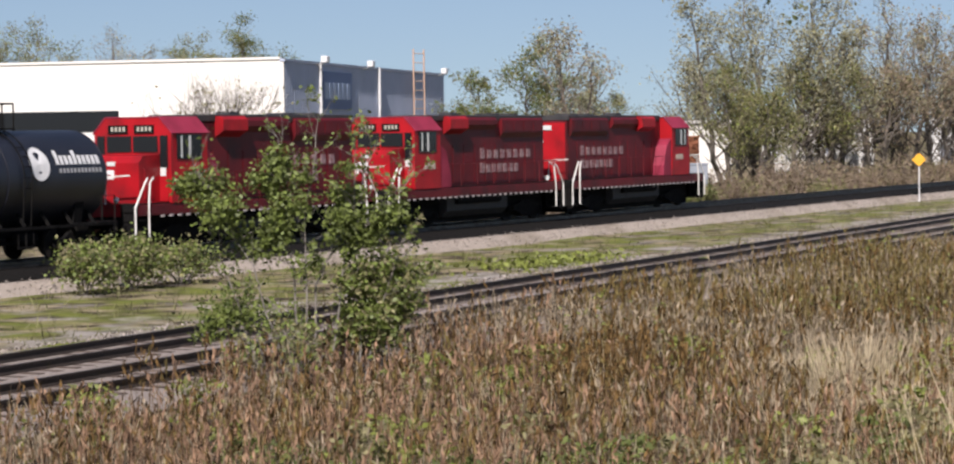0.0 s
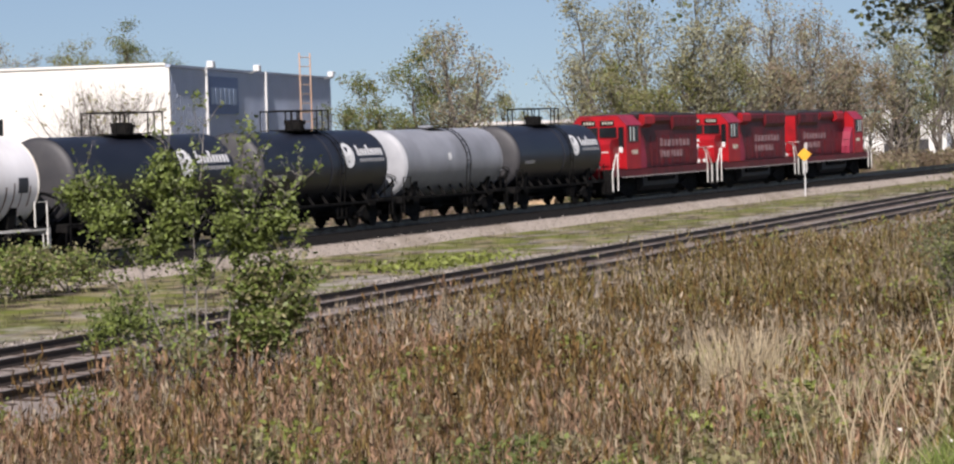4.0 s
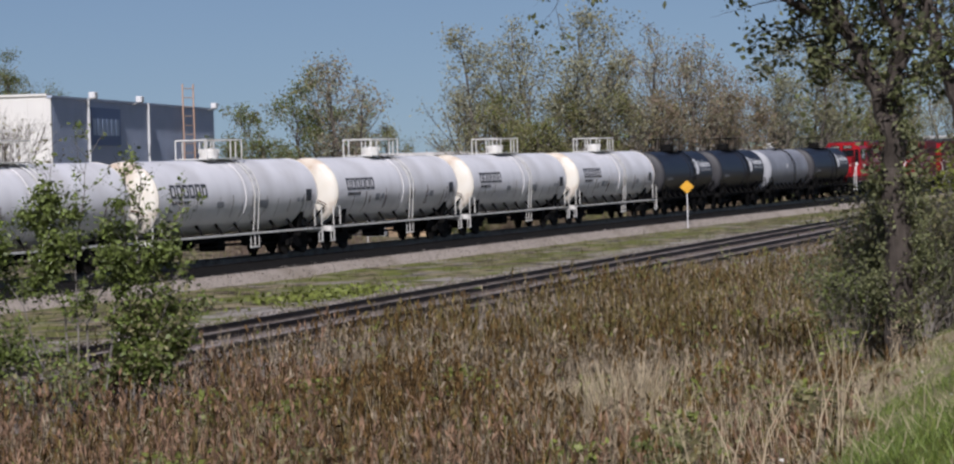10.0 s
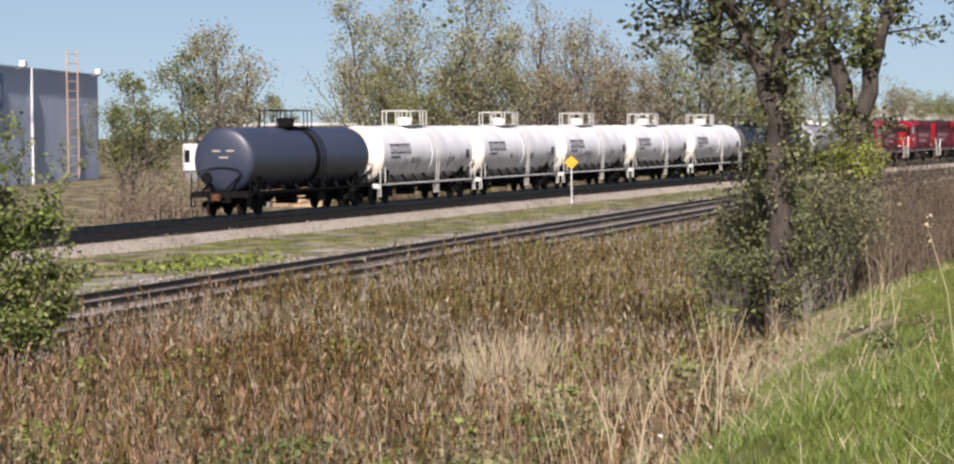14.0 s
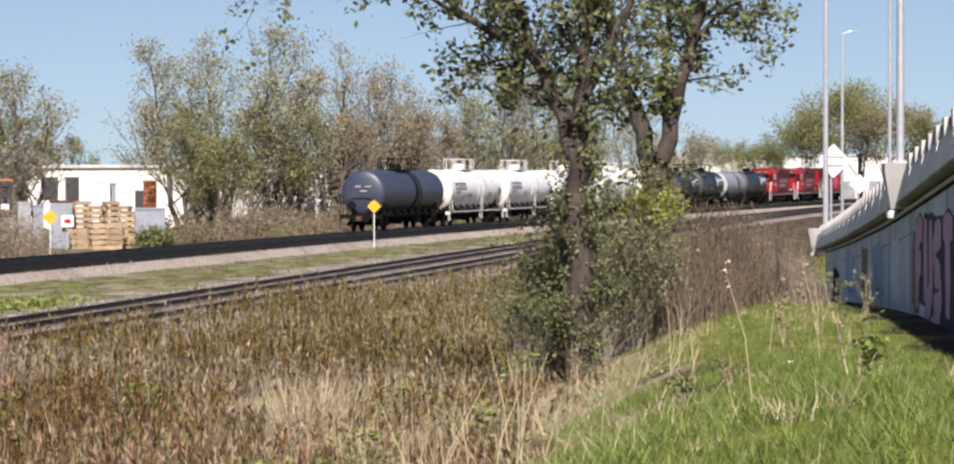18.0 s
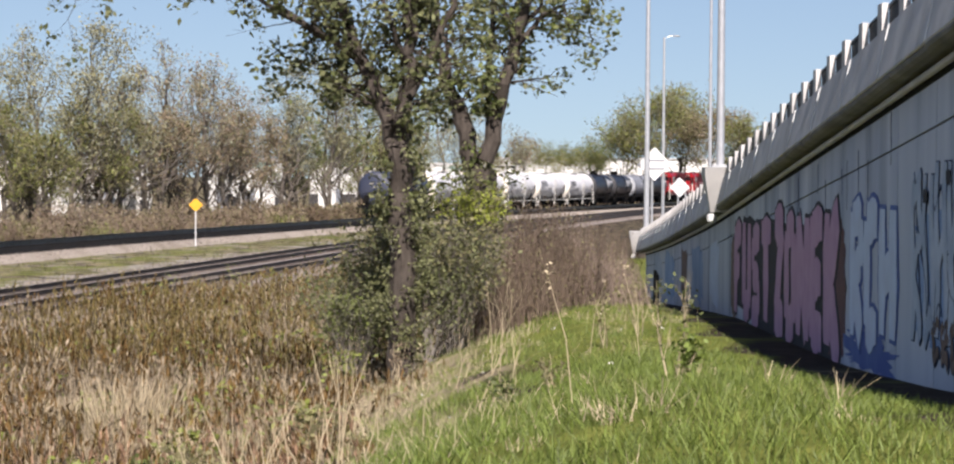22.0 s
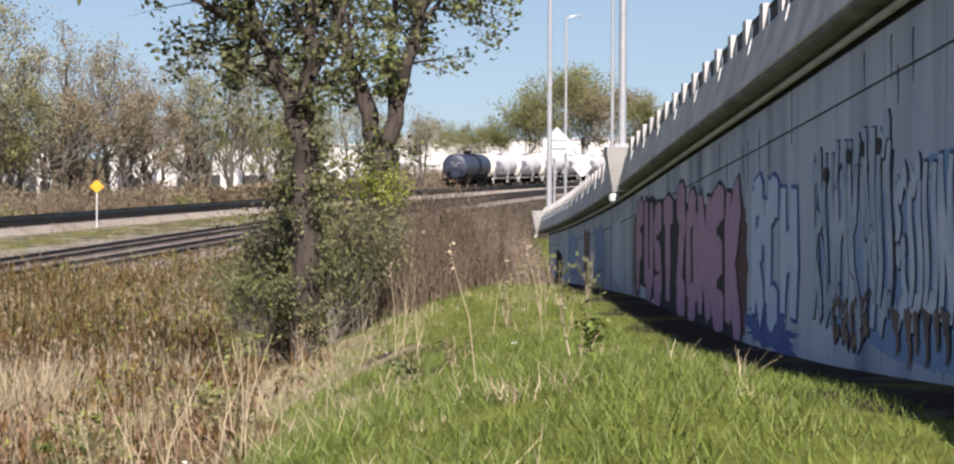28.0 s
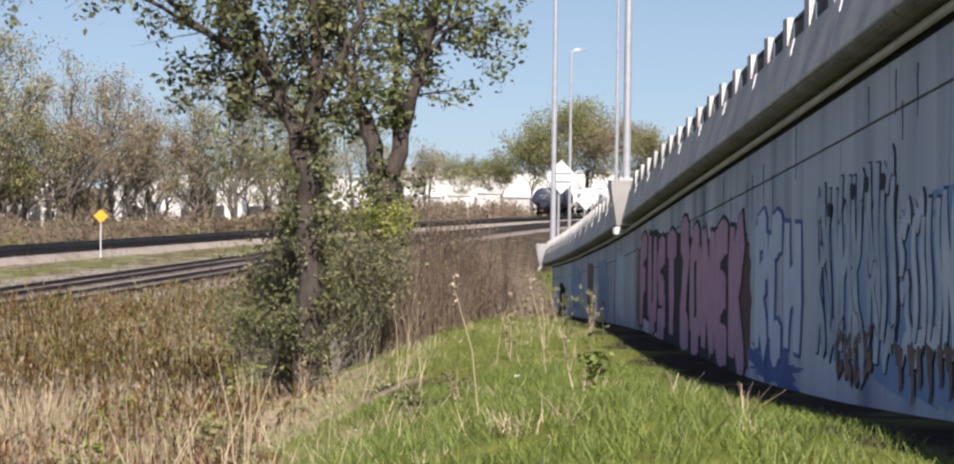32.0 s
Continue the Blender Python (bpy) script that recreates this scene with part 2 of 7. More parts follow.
M_DARKBED = mat("near_black_track_bed", (0.006, 0.0056, 0.0052), 0.95, col2=(0.017, 0.0155, 0.0145), scale=18, bump=0.8, bscale=18)
M_GREYBED = mat("grey_spur_bed", (0.34, 0.295, 0.265), 0.95, col2=(0.21, 0.18, 0.16), scale=12, bump=0.8, bscale=16, stain=(0.08, 0.065, 0.05), stain_scale=0.4, stain_amt=0.7)
M_CONC = mat("parapet_concrete", (0.72, 0.70, 0.68), 0.85, col2=(0.60, 0.585, 0.57), scale=2.0, bump=0.25, bscale=25, stain=(0.30, 0.29, 0.28), stain_scale=0.5, stain_amt=0.4)
M_CONCD = mat("stained_concrete", (0.13, 0.125, 0.12), 0.9, col2=(0.08, 0.077, 0.074), scale=3.0, bump=0.3, bscale=25)
M_WALL = mat("painted_wall_concrete", (0.70, 0.735, 0.81), 0.85, col2=(0.52, 0.57, 0.68), scale=1.1, bump=0.2, bscale=18, stain=(0.20, 0.23, 0.32), stain_scale=0.9, stain_amt=0.75, stretch=(1, 1, 0.16))
M_GALV = mat("galvanised_steel", (0.62, 0.63, 0.64), 0.4, metal=0.5, col2=(0.52, 0.53, 0.55), scale=6)
M_YELLOW = mat("sign_yellow", (0.80, 0.42, 0.02), 0.5, col2=(0.72, 0.36, 0.02), scale=5)
M_SIGNW = mat("sign_white", (0.80, 0.80, 0.79), 0.5, col2=(0.72, 0.72, 0.71), scale=4)
M_BWHITE = mat("white_cladding", (0.82, 0.80, 0.74), 0.6, col2=(0.76, 0.74, 0.69), scale=0.4)
M_BGREY = mat("blue_grey_cladding", (0.47, 0.53, 0.66), 0.6, col2=(0.41, 0.47, 0.59), scale=0.3)
M_BSIGN = mat("blue_sign_panel", (0.06, 0.11, 0.26), 0.5)
M_BSIGNT = mat("pale_blue_lettering", (0.30, 0.38, 0.52), 0.5)
M_BARK = mat("bark", (0.095, 0.08, 0.068), 0.95, col2=(0.06, 0.05, 0.042), scale=9, bump=0.7, bscale=30, stretch=(1, 1, 0.25))
M_BARKG = mat("grey_bark", (0.30, 0.275, 0.245), 0.95, col2=(0.13, 0.115, 0.10), scale=6, bump=0.5, bscale=20, stretch=(1, 1, 0.3))
M_LEAF = mat("fresh_leaf", (0.14, 0.172, 0.044), 0.7, rnd=0.5, island=True, trans=0.3)
M_LEAFY = mat("yellow_green_leaf", (0.21, 0.245, 0.05), 0.6, rnd=0.45, island=True, trans=0.3)
M_SHRUB = mat("shrub_leaf", (0.175, 0.225, 0.05), 0.55, rnd=0.5, island=True, trans=0.3)
M_LEAFN = mat("bright_new_leaf", (0.30, 0.34, 0.05), 0.6, rnd=0.4, island=True, trans=0.35)
M_LEAFD = mat("dark_leaf", (0.11, 0.128, 0.045), 0.6, rnd=0.5, island=True, trans=0.3)
M_LEAFT = mat("grey_green_leaf", (0.175, 0.185, 0.078), 0.7, rnd=0.5, island=True, trans=0.3)
M_LEAFO = mat("olive_bud", (0.235, 0.215, 0.10), 0.7, rnd=0.45, island=True, trans=0.25)
M_LEAFB = mat("brown_bud", (0.265, 0.20, 0.135), 0.8, rnd=0.45, island=True, trans=0.2)
M_BUD = mat("dark_brown_bud", (0.17, 0.125, 0.085), 0.85, rnd=0.4, island=True, trans=0.15)
M_LEAFG = mat("pale_grey_green_bud", (0.31, 0.31, 0.20), 0.8, rnd=0.4, island=True, trans=0.2)
M_WEED = mat("rust_brown_weed", (0.13, 0.08, 0.032), 0.9, rnd=0.85, island=True, trans=0.12)
M_WEED2 = mat("grey_brown_weed", (0.27, 0.22, 0.155), 0.9, rnd=0.8, island=True, trans=0.12)
M_STRAW = mat("dry_straw", (0.55, 0.46, 0.31), 0.9, rnd=0.4, island=True, trans=0.2)
M_GRASS = mat("grass_blade", (0.165, 0.222, 0.042), 0.6, rnd=0.5, island=True, trans=0.3)
M_WEED3 = mat("maroon_weed", (0.245, 0.155, 0.10), 0.9, rnd=0.8, island=True, trans=0.12)
M_WEED4 = mat("olive_weed", (0.16, 0.125, 0.048), 0.9, rnd=0.8, island=True, trans=0.15)
M_GRASSY = mat("yellowish_grass", (0.26, 0.29, 0.075), 0.7, rnd=0.4, island=True, trans=0.3)
M_SHED = mat("dull_white_cladding", (0.58, 0.575, 0.55), 0.7, col2=(0.44, 0.435, 0.42), scale=0.12)
M_SHED2 = mat("weathered_white_cladding", (0.84, 0.83, 0.79), 0.7, col2=(0.68, 0.68, 0.65), scale=0.2)
M_STONE = mat("loose_stone", (0.30, 0.265, 0.235), 0.95, rnd=0.4, island=True)
M_PANEL = mat("dark_steel_panel", (0.025, 0.032, 0.042), 0.7, spec=0.2, col2=(0.045, 0.05, 0.06), scale=2)
# parapet concrete darkened to carry the shade of the rounded lip
M_LIP = mat("shaded_lip_concrete", (0.30, 0.29, 0.275), 0.9, col2=(0.20, 0.195, 0.185), scale=2.0, bump=0.3, bscale=25)
M_STRIPG = mat("dull_grass_blade", (0.16, 0.158, 0.06), 0.7, rnd=0.5, island=True, trans=0.2)
M_BARKF = mat("dull_bark", (0.19, 0.165, 0.14), 0.95, col2=(0.10, 0.088, 0.075), scale=3)
M_TWIG = mat("reddish_twig", (0.185, 0.14, 0.105), 0.9, col2=(0.10, 0.075, 0.06), scale=6)
M_BRUSH = mat("pale_brush_twig", (0.30, 0.235, 0.195), 0.9, col2=(0.20, 0.15, 0.125), scale=4)
M_BLOSSOM = mat("white_blossom", (0.75, 0.72, 0.66), 0.7, island=True, rnd=0.1)


def ground_material():
    """Soil and thatch with two painted zones: how green it is, and how dry and pale."""
    m = bpy.data.materials.new("ground")
    m.use_nodes = True
    nt = m.node_tree
    N, L = nt.nodes.new, nt.links.new
    b = nt.nodes["Principled BSDF"]
    b.inputs["Roughness"].default_value = 0.95
    b.inputs["Specular IOR Level"].default_value = 0.08
    tc = N("ShaderNodeTexCoord")
    at = N("ShaderNodeAttribute")
    at.attribute_name = "zone"
    sep = N("ShaderNodeSeparateColor")
    L(at.outputs["Color"], sep.inputs[0])
    def noi(sc, d=8):
        n = N("ShaderNodeTexNoise")
        n.inputs["Scale"].default_value, n.inputs["Detail"].default_value = sc, d
        L(tc.outputs["Object"], n.inputs["Vector"])
        return n.outputs[0]
    def mix(f, a, c):
        x = N("ShaderNodeMix")
        x.data_type = "RGBA"
        L(f, x.inputs[0])
        for s, k in ((a, 6), (c, 7)):
            if isinstance(s, tuple):
                x.inputs[k].default_value = (*s, 1)
            else:
                L(s, x.inputs[k])
        return x.outputs[2]
    def rng(s, lo, hi):
        r = N("ShaderNodeMapRange")
        r.inputs[1].default_value, r.inputs[2].default_value = lo, hi
        L(s, r.inputs[0])
        return r.outputs[0]
    def edge(zone, sc):
        a = N("ShaderNodeMath")
        a.operation = "ADD"
        L(zone, a.inputs[0])
        L(rng(noi(sc), 0.2, 0.8), a.inputs[1])
        return rng(a.outputs[0], 0.85, 1.15)
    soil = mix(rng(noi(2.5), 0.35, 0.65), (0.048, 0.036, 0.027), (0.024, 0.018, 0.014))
    green = mix(rng(noi(1.3), 0.35, 0.65), (0.14, 0.152, 0.034), (0.08, 0.094, 0.022))
    dry = mix(rng(noi(3.0), 0.35, 0.65), (0.28, 0.235, 0.15), (0.18, 0.15, 0.092))
    c = mix(edge(sep.outputs[1], 0.9), soil, dry)
    c = mix(edge(sep.outputs[0], 0.5), c, green)
    stone = mix(rng(noi(9.0), 0.35, 0.65), (0.34, 0.31, 0.285), (0.19, 0.17, 0.15))
    c = mix(edge(sep.outputs[2], 0.55), c, stone)
    L(c, b.inputs["Base Color"])
    bp = N("ShaderNodeBump")
    bp.inputs["Strength"].default_value, bp.inputs["Distance"].default_value = 0.7, 0.08
    L(noi(7), bp.inputs["Height"])
    L(bp.outputs[0], b.inputs["Normal"])
    return m


M_GROUND = ground_material()
M_PINK = mat("pink_spray", (0.60, 0.36, 0.51), 0.8, col2=(0.52, 0.29, 0.44), scale=3)
M_INK = mat("black_spray", (0.014, 0.012, 0.022), 0.8)
M_DUSK = mat("dusky_blue_spray", (0.026, 0.034, 0.07), 0.8, col2=(0.06, 0.08, 0.15), scale=2)
M_MAROON = mat("maroon_spray", (0.16, 0.06, 0.06), 0.8, col2=(0.10, 0.04, 0.05), scale=3)
M_PALEBLUE = mat("pale_blue_spray", (0.66, 0.77, 0.95), 0.8, col2=(0.60, 0.68, 0.84), scale=3)
M_BLUE = mat("blue_spray", (0.07, 0.12, 0.38), 0.8, col2=(0.11, 0.18, 0.44), scale=2)
M_MIDBLUE = mat("mid_blue_spray", (0.34, 0.46, 0.68), 0.8, col2=(0.20, 0.33, 0.58), scale=1.2)
M_WHITESP = mat("white_spray", (0.76, 0.81, 0.90), 0.8, col2=(0.52, 0.60, 0.76), scale=2.5)
M_BLUESP = mat("bright_blue_spray", (0.12, 0.27, 0.56), 0.8, col2=(0.26, 0.41, 0.66), scale=1.0)
M_OLIVE = mat("olive_grey_spray", (0.58, 0.65, 0.76), 0.8, col2=(0.36, 0.44, 0.57), scale=2)
M_BROWN = mat("brown_spray", (0.26, 0.16, 0.12), 0.8, col2=(0.15, 0.10, 0.085), scale=3)
M_WORN = mat("worn_white_lettering", (0.36, 0.27, 0.27), 0.7, col2=(0.20, 0.07, 0.08), scale=7)
M_PRINT = mat("faded_print", (0.30, 0.31, 0.33), 0.7)
M_DULLW = mat("dull_reflector_white", (0.50, 0.45, 0.44), 0.6)
M_TANKF = mat("dusty_fuel_tank_black", (0.022, 0.022, 0.024), 0.7, col2=(0.04, 0.037, 0.035), scale=2)
M_NUM = mat("pale_numeral_paint", (0.42, 0.40, 0.33), 0.6)
M_LUMBER = mat("fresh_lumber", (0.44, 0.32, 0.20), 0.8, col2=(0.33, 0.23, 0.14), scale=4, rnd=0.3)
M_BLUEBOX = mat("blue_grey_sheet", (0.30, 0.33, 0.37), 0.6, col2=(0.24, 0.26, 0.30), scale=2)
M_TEAL = mat("faded_green_cladding", (0.32, 0.50, 0.42), 0.7, col2=(0.26, 0.42, 0.36), scale=0.4)
M_ORANGE = mat("orange_paint", (0.42, 0.15, 0.07), 0.6)

# ---- plan of the land ----
K_BEND, X_BEND = 2.2e-4, 130.0
TRACK_Y = 47.3
WALL_DIR = Vector((0.9902, 0.1398, 0)).normalized()
WALL_NRM = Vector((-WALL_DIR.y, WALL_DIR.x, 0))
WALL_OFF = -3.3


def bend(x):
    return K_BEND * max(0.0, x - X_BEND) ** 2


def bend_slope(x):
    return 2 * K_BEND * max(0.0, x - X_BEND)


def wall_point(s, w, z):
    """A place s metres along the wall, w metres in front of its face."""
    p = WALL_DIR * s + WALL_NRM * (WALL_OFF + w)
    return Vector((p.x, p.y, z))


def wall_coords(x, y):
    return x * WALL_DIR.x + y * WALL_DIR.y, x * WALL_NRM.x + y * WALL_NRM.y - WALL_OFF


BANK = [(-60, 1.9), (0, 2.05), (6, 2.15), (12, 2.3), (15, 2.27), (17.2, 2.12), (21.4, 1.87), (25.5, 1.67), (28.3, 1.55), (36.1, 1.33), (44.8, 1.13), (52, 0.84), (61.6, 0.43), (72, -0.03), (80.4, -0.4), (86, -0.62), (110, -0.95), (140, -1.0)]


def lerp_table(tab, s):
    if s <= tab[0][0]:
        return tab[0][1]
    for (a, za), (b, zb) in zip(tab, tab[1:]):
        if s <= b:
            return za + (zb - za) * (s - a) / (b - a)
    return tab[-1][1]


def smooth(a, b, x):
    t = min(1.0, max(0.0, (x - a) / (b - a)))
    return t * t * (3 - 2 * t)


def spur_y(x):
    return 28.8 + 0.042 * (x - 36)


def ground_z(x, y):
    yc = y + bend(x)
    s, w = wall_coords(x, y)
    field = -1.0 + 0.10 * noise.noise((x * 0.09, y * 0.09, 0))
    strip = -0.80 + 0.05 * noise.noise((x * 0.15, y * 0.15, 3))
    sy = spur_y(x)
    z = field + (strip - field) * smooth(sy - 7.5, sy - 5.5, yc)
    bank = lerp_table(BANK, s)
    if w < 14:
        f = 1 - smooth(2.2, 10.5 - 0.02 * s, w)
        z = z + (bank - z) * max(0.0, f) if bank > z else z
        z += (0.16 * noise.noise((x * 0.35, y * 0.35, 5)) + 0.07 * noise.noise((x * 1.1, y * 1.1, 2))) * smooth(0.6, 2.5, w)
    return z


def build_ground():
    xs = [-4000, -1500, -500, -150] + list(np.arange(-60, 10, 6.0)) + list(np.arange(10, 100, 1.0)) + list(np.arange(100, 200, 3.0)) + list(np.arange(200, 520, 12.0)) + [600, 900, 1500, 4000]
    ys = [-4000, -1000, -200, -60, -30, -15] + list(np.arange(-10, 50, 0.8)) + list(np.arange(50, 140, 6.0)) + [160, 220, 320, 600, 1500, 4000]
    vs, fs, cols = [], [], []
    for y in ys:
        for x in xs:
            z = ground_z(x, y) if -80 < x < 520 and -60 < y < 240 else -0.9
            vs.append((x, y, z))
            s, w = wall_coords(x, y)
            sy = spur_y(x)
            yc = y + bend(x)
            green = 0.15
            dry = 0.35
            if w < 16 and s < 140:
                green = max(green, 0.95 - 0.8 * smooth(2.0, 6.6, w))
                dry = 0.2 + 0.7 * smooth(3.0, 6.5, w) * (1 - smooth(9, 12, w))
            if yc > sy + 1.5:
                green, dry = 0.46, 0.5
            if yc > TRACK_Y + 3:
                green, dry = 0.28, 0.5
            rubble = 0.28 if sy + 1.0 < yc < TRACK_Y - 2 else 0.0
            if sy + 1.0 < yc < sy + 5.5:
                rubble = 0.44
            # less green along the wall foot: dark soil colour deepens the wall's cast shadow
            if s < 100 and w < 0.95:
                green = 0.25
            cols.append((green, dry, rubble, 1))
    nx = len(xs)
    for j in range(len(ys) - 1):
        for i in range(nx - 1):
            a = j * nx + i
            fs.append((a, a + 1, a + nx + 1, a + nx))
    me = bpy.data.meshes.new("ground")
    me.from_pydata(vs, [], fs)
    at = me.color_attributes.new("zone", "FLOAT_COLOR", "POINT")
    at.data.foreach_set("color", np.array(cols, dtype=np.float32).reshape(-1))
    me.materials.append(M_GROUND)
    me.polygons.foreach_set("use_smooth", [True] * len(me.polygons))
    tagged(new("ground", me), "rough ground of grass, thatch and bare brown soil", "ground", kind="structure")


build_ground()


def strip_mesh(name, line, section, x0, x1, step, material):
    """A cross-section of (offset, height) swept along a line y = line(x)."""
    xs = list(np.arange(x0, x1, step)) + [x1]
    vs, fs = [], []
    n = len(section)
    for x in xs:
        y = line(x)
        for o, z in section:
            vs.append((x, y + o, z))
    for i in range(len(xs) - 1):
        for k in range(n - 1):
            a = i * n + k
            fs.append((a, a + n, a + n + 1, a + 1))
    mb = Mb()
    mb.v, mb.f = vs, fs
    me = mb.mesh(name, material)
    return me


def main_line(x):
    return TRACK_Y - bend(x)


def spur_line(k):
    return lambda x: spur_y(x) - 3.5 * k - bend(x)


def rail_mesh(line, off, x0, x1, z, step):
    """A rail with foot, web and head."""
    sec = [(-0.07, 0), (-0.07, 0.015), (-0.012, 0.04), (-0.012, 0.12), (-0.036, 0.13), (-0.036, 0.165), (0.036, 0.165), (0.036, 0.13), (0.012, 0.12), (0.012, 0.04), (0.07, 0.015), (0.07, 0)]
    return strip_mesh("rail", lambda x: line(x) + off, [(o, z - 0.165 + h) for o, h in sec], x0, x1, step, M_STEEL if z < -0.1 else M_RAIL)


def build_tracks():
    solid("ballast", strip_mesh("ballast", main_line, [(-4.1, -0.95), (-3.55, -0.80), (-2.75, -0.36), (-1.5, -0.245), (1.5, -0.235), (2.6, -0.35), (3.6, -0.9)], -60, 520, 8, M_BALLAST), None, "pale beige crushed-stone ballast shoulder of the main track", "ballast", kind="structure")
    # near-black bed, wider than the sleepers on both sides
    solid("track_bed", strip_mesh("track_bed", main_line, [(-2.85, -0.39), (-2.7, -0.335), (-1.4, -0.18), (1.5, -0.17), (2.55, -0.33)], -60, 520, 8, M_DARKBED), None, "near-black stone between and beside the rails", "track bed", kind="structure")
    solid("spur_bed", strip_mesh("spur_bed", spur_line(0.5), [(-4.3, -0.98), (-3.6, -0.62), (-2.2, -0.585), (0, -0.60), (2.2, -0.585), (3.4, -0.62), (4.6, -0.86)], 10, 420, 6, M_GREYBED), None, "grey weathered stone bed of two side tracks", "track bed", kind="structure")
    for nm, line, z, lab in (("main_track", main_line, 0.0, "straight main railway track with dark rails"), ("side_track", spur_line(0), -0.42, "rusty side track beside the grass strip"), ("side_track", spur_line(1), -0.42, "rusty side track half hidden by weeds")):
        tr = thing(nm, lab, "railway track", kind="structure")
        x0 = -60 if nm == "main_track" else 12
        for off in (-0.755, 0.755):
            part("rail", rail_mesh(line, off, x0, 500, z, 6), None, tr)
        far = Mb()
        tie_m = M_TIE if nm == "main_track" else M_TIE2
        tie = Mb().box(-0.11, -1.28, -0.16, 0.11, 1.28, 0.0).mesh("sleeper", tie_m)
        x = x0
        k = 0
        lo, hi = (62, 190) if nm == "main_track" else (30, 150)
        rr = random.Random(5)
        while x < 420:
            zt = z - 0.165 + rr.uniform(-0.01, 0.008)
            if lo < x < hi:
                part("sleeper", tie, None, tr, m=pose(x + rr.uniform(-0.03, 0.03), line(x) + rr.uniform(-0.05, 0.05), zt, 0, 0, rr.uniform(-1.5, 1.5)))
            else:
                far.box(x - 0.11, line(x) - 1.28, zt - 0.1, x + 0.11, line(x) + 1.28, zt)
            x += 0.58
        far = part("far_sleepers", far, tie_m, tr)
        far["kind"] = "stuff"


build_tracks()

# ---- ramp wall with parapet ----
RAMP = [(2, 5.92), (17.3, 4.965), (25.7, 4.425), (36.4, 3.765), (43, 3.35), (50, 2.92), (56, 2.58), (62, 2.275), (71, 1.82), (80.7, 1.38), (90, 0.98), (98, 0.68)]


def par_bottom(s):
    return lerp_table(RAMP, s)


def ramp_block(mb, s0, s1, w0, w1, zb, zt, n=1):
    """A slab along the ramp from s0 to s1; zb and zt give its lower and upper height at s."""
    for i in range(n):
        a, b = s0 + (s1 - s0) * i / n, s0 + (s1 - s0) * (i + 1) / n
        vs = []
        for s in (a, b):
            for w, z in ((w0, zb(s)), (w1, zb(s)), (w1, zt(s)), (w0, zt(s))):
                vs.append(tuple(wall_point(s, w, z)))
        mb.add(vs, [(0, 1, 2, 3), (7, 6, 5, 4), (0, 4, 5, 1), (1, 5, 6, 2), (2, 6, 7, 3), (3, 7, 4, 0)])
    return mb


WALL_END = 93.0
wall = thing("ramp_wall", "long blue-grey concrete retaining wall covered in spray paint", "retaining wall", kind="structure")
S0 = 2.0
panel = 2.44
k = 0
s = S0
while s < WALL_END - 0.1:
    e = min(s + panel, WALL_END)
    joint = lambda q: par_bottom(q) - 0.52
    low = lambda q: lerp_table(BANK, q) - 0.6
    mb = ramp_block(Mb(), s + 0.014, e - 0.014, -0.35, 0.0, low, lambda q: joint(q) - 0.012)
    part("panel", mb, M_WALL, wall)
    mb = ramp_block(Mb(), s + 0.014, e - 0.014, -0.35, 0.0, lambda q: joint(q) + 0.012, lambda q: par_bottom(q) + 0.02)
    part("upper_panel", mb, M_WALL, wall)
    s = e
part("core", ramp_block(Mb(), S0, WALL_END, -0.6, -0.025, lambda q: lerp_table(BANK, q) - 0.7, lambda q: par_bottom(q) - 0.01, 36), M_CONCD, wall)

# no hollow here: a thin black sheet paints the recess's inner shade
part("niche", ramp_block(Mb(), 80.4, 85.4, -0.02, 0.006, lambda q: lerp_table(BANK, q) - 0.2, lambda q: 0.55 - 0.03 * abs(q - 82.9), 4), M_BLACK, wall, "flat black sheet as the shade of an arched recess")

par = thing("parapet", "pale grey concrete bridge parapet with square posts and dark panels", "parapet", kind="structure")


def ramp_prism(sec, s0, s1):
    """A closed cross-section of (out from the wall, height over the soffit) along the ramp."""
    n = len(sec)
    vs = [tuple(wall_point(q, w, par_bottom(q) + h)) for q in (s0, s1) for w, h in sec]
    return Mb().add(vs, [tuple(range(n)), tuple(range(2 * n - 1, n - 1, -1))] + [(i, n + i, n + (i + 1) % n, (i + 1) % n) for i in range(n)])


FACE = [(-0.30, 0.085), (0.255, 0.085), (0.265, 0.10), (0.15, 0.63), (-0.14, 0.63)]
LIP = [(-0.30, 0.02), (0.06, 0.02), (0.15, 0.0), (0.21, 0.01), (0.25, 0.035), (0.262, 0.06), (0.255, 0.08), (-0.30, 0.08)]
SEAM = [(0.24, 0.10), (0.277, 0.10), (0.162, 0.632), (0.12, 0.632)]
POST_STEP = 1.54
s = S0
rr = random.Random(3)
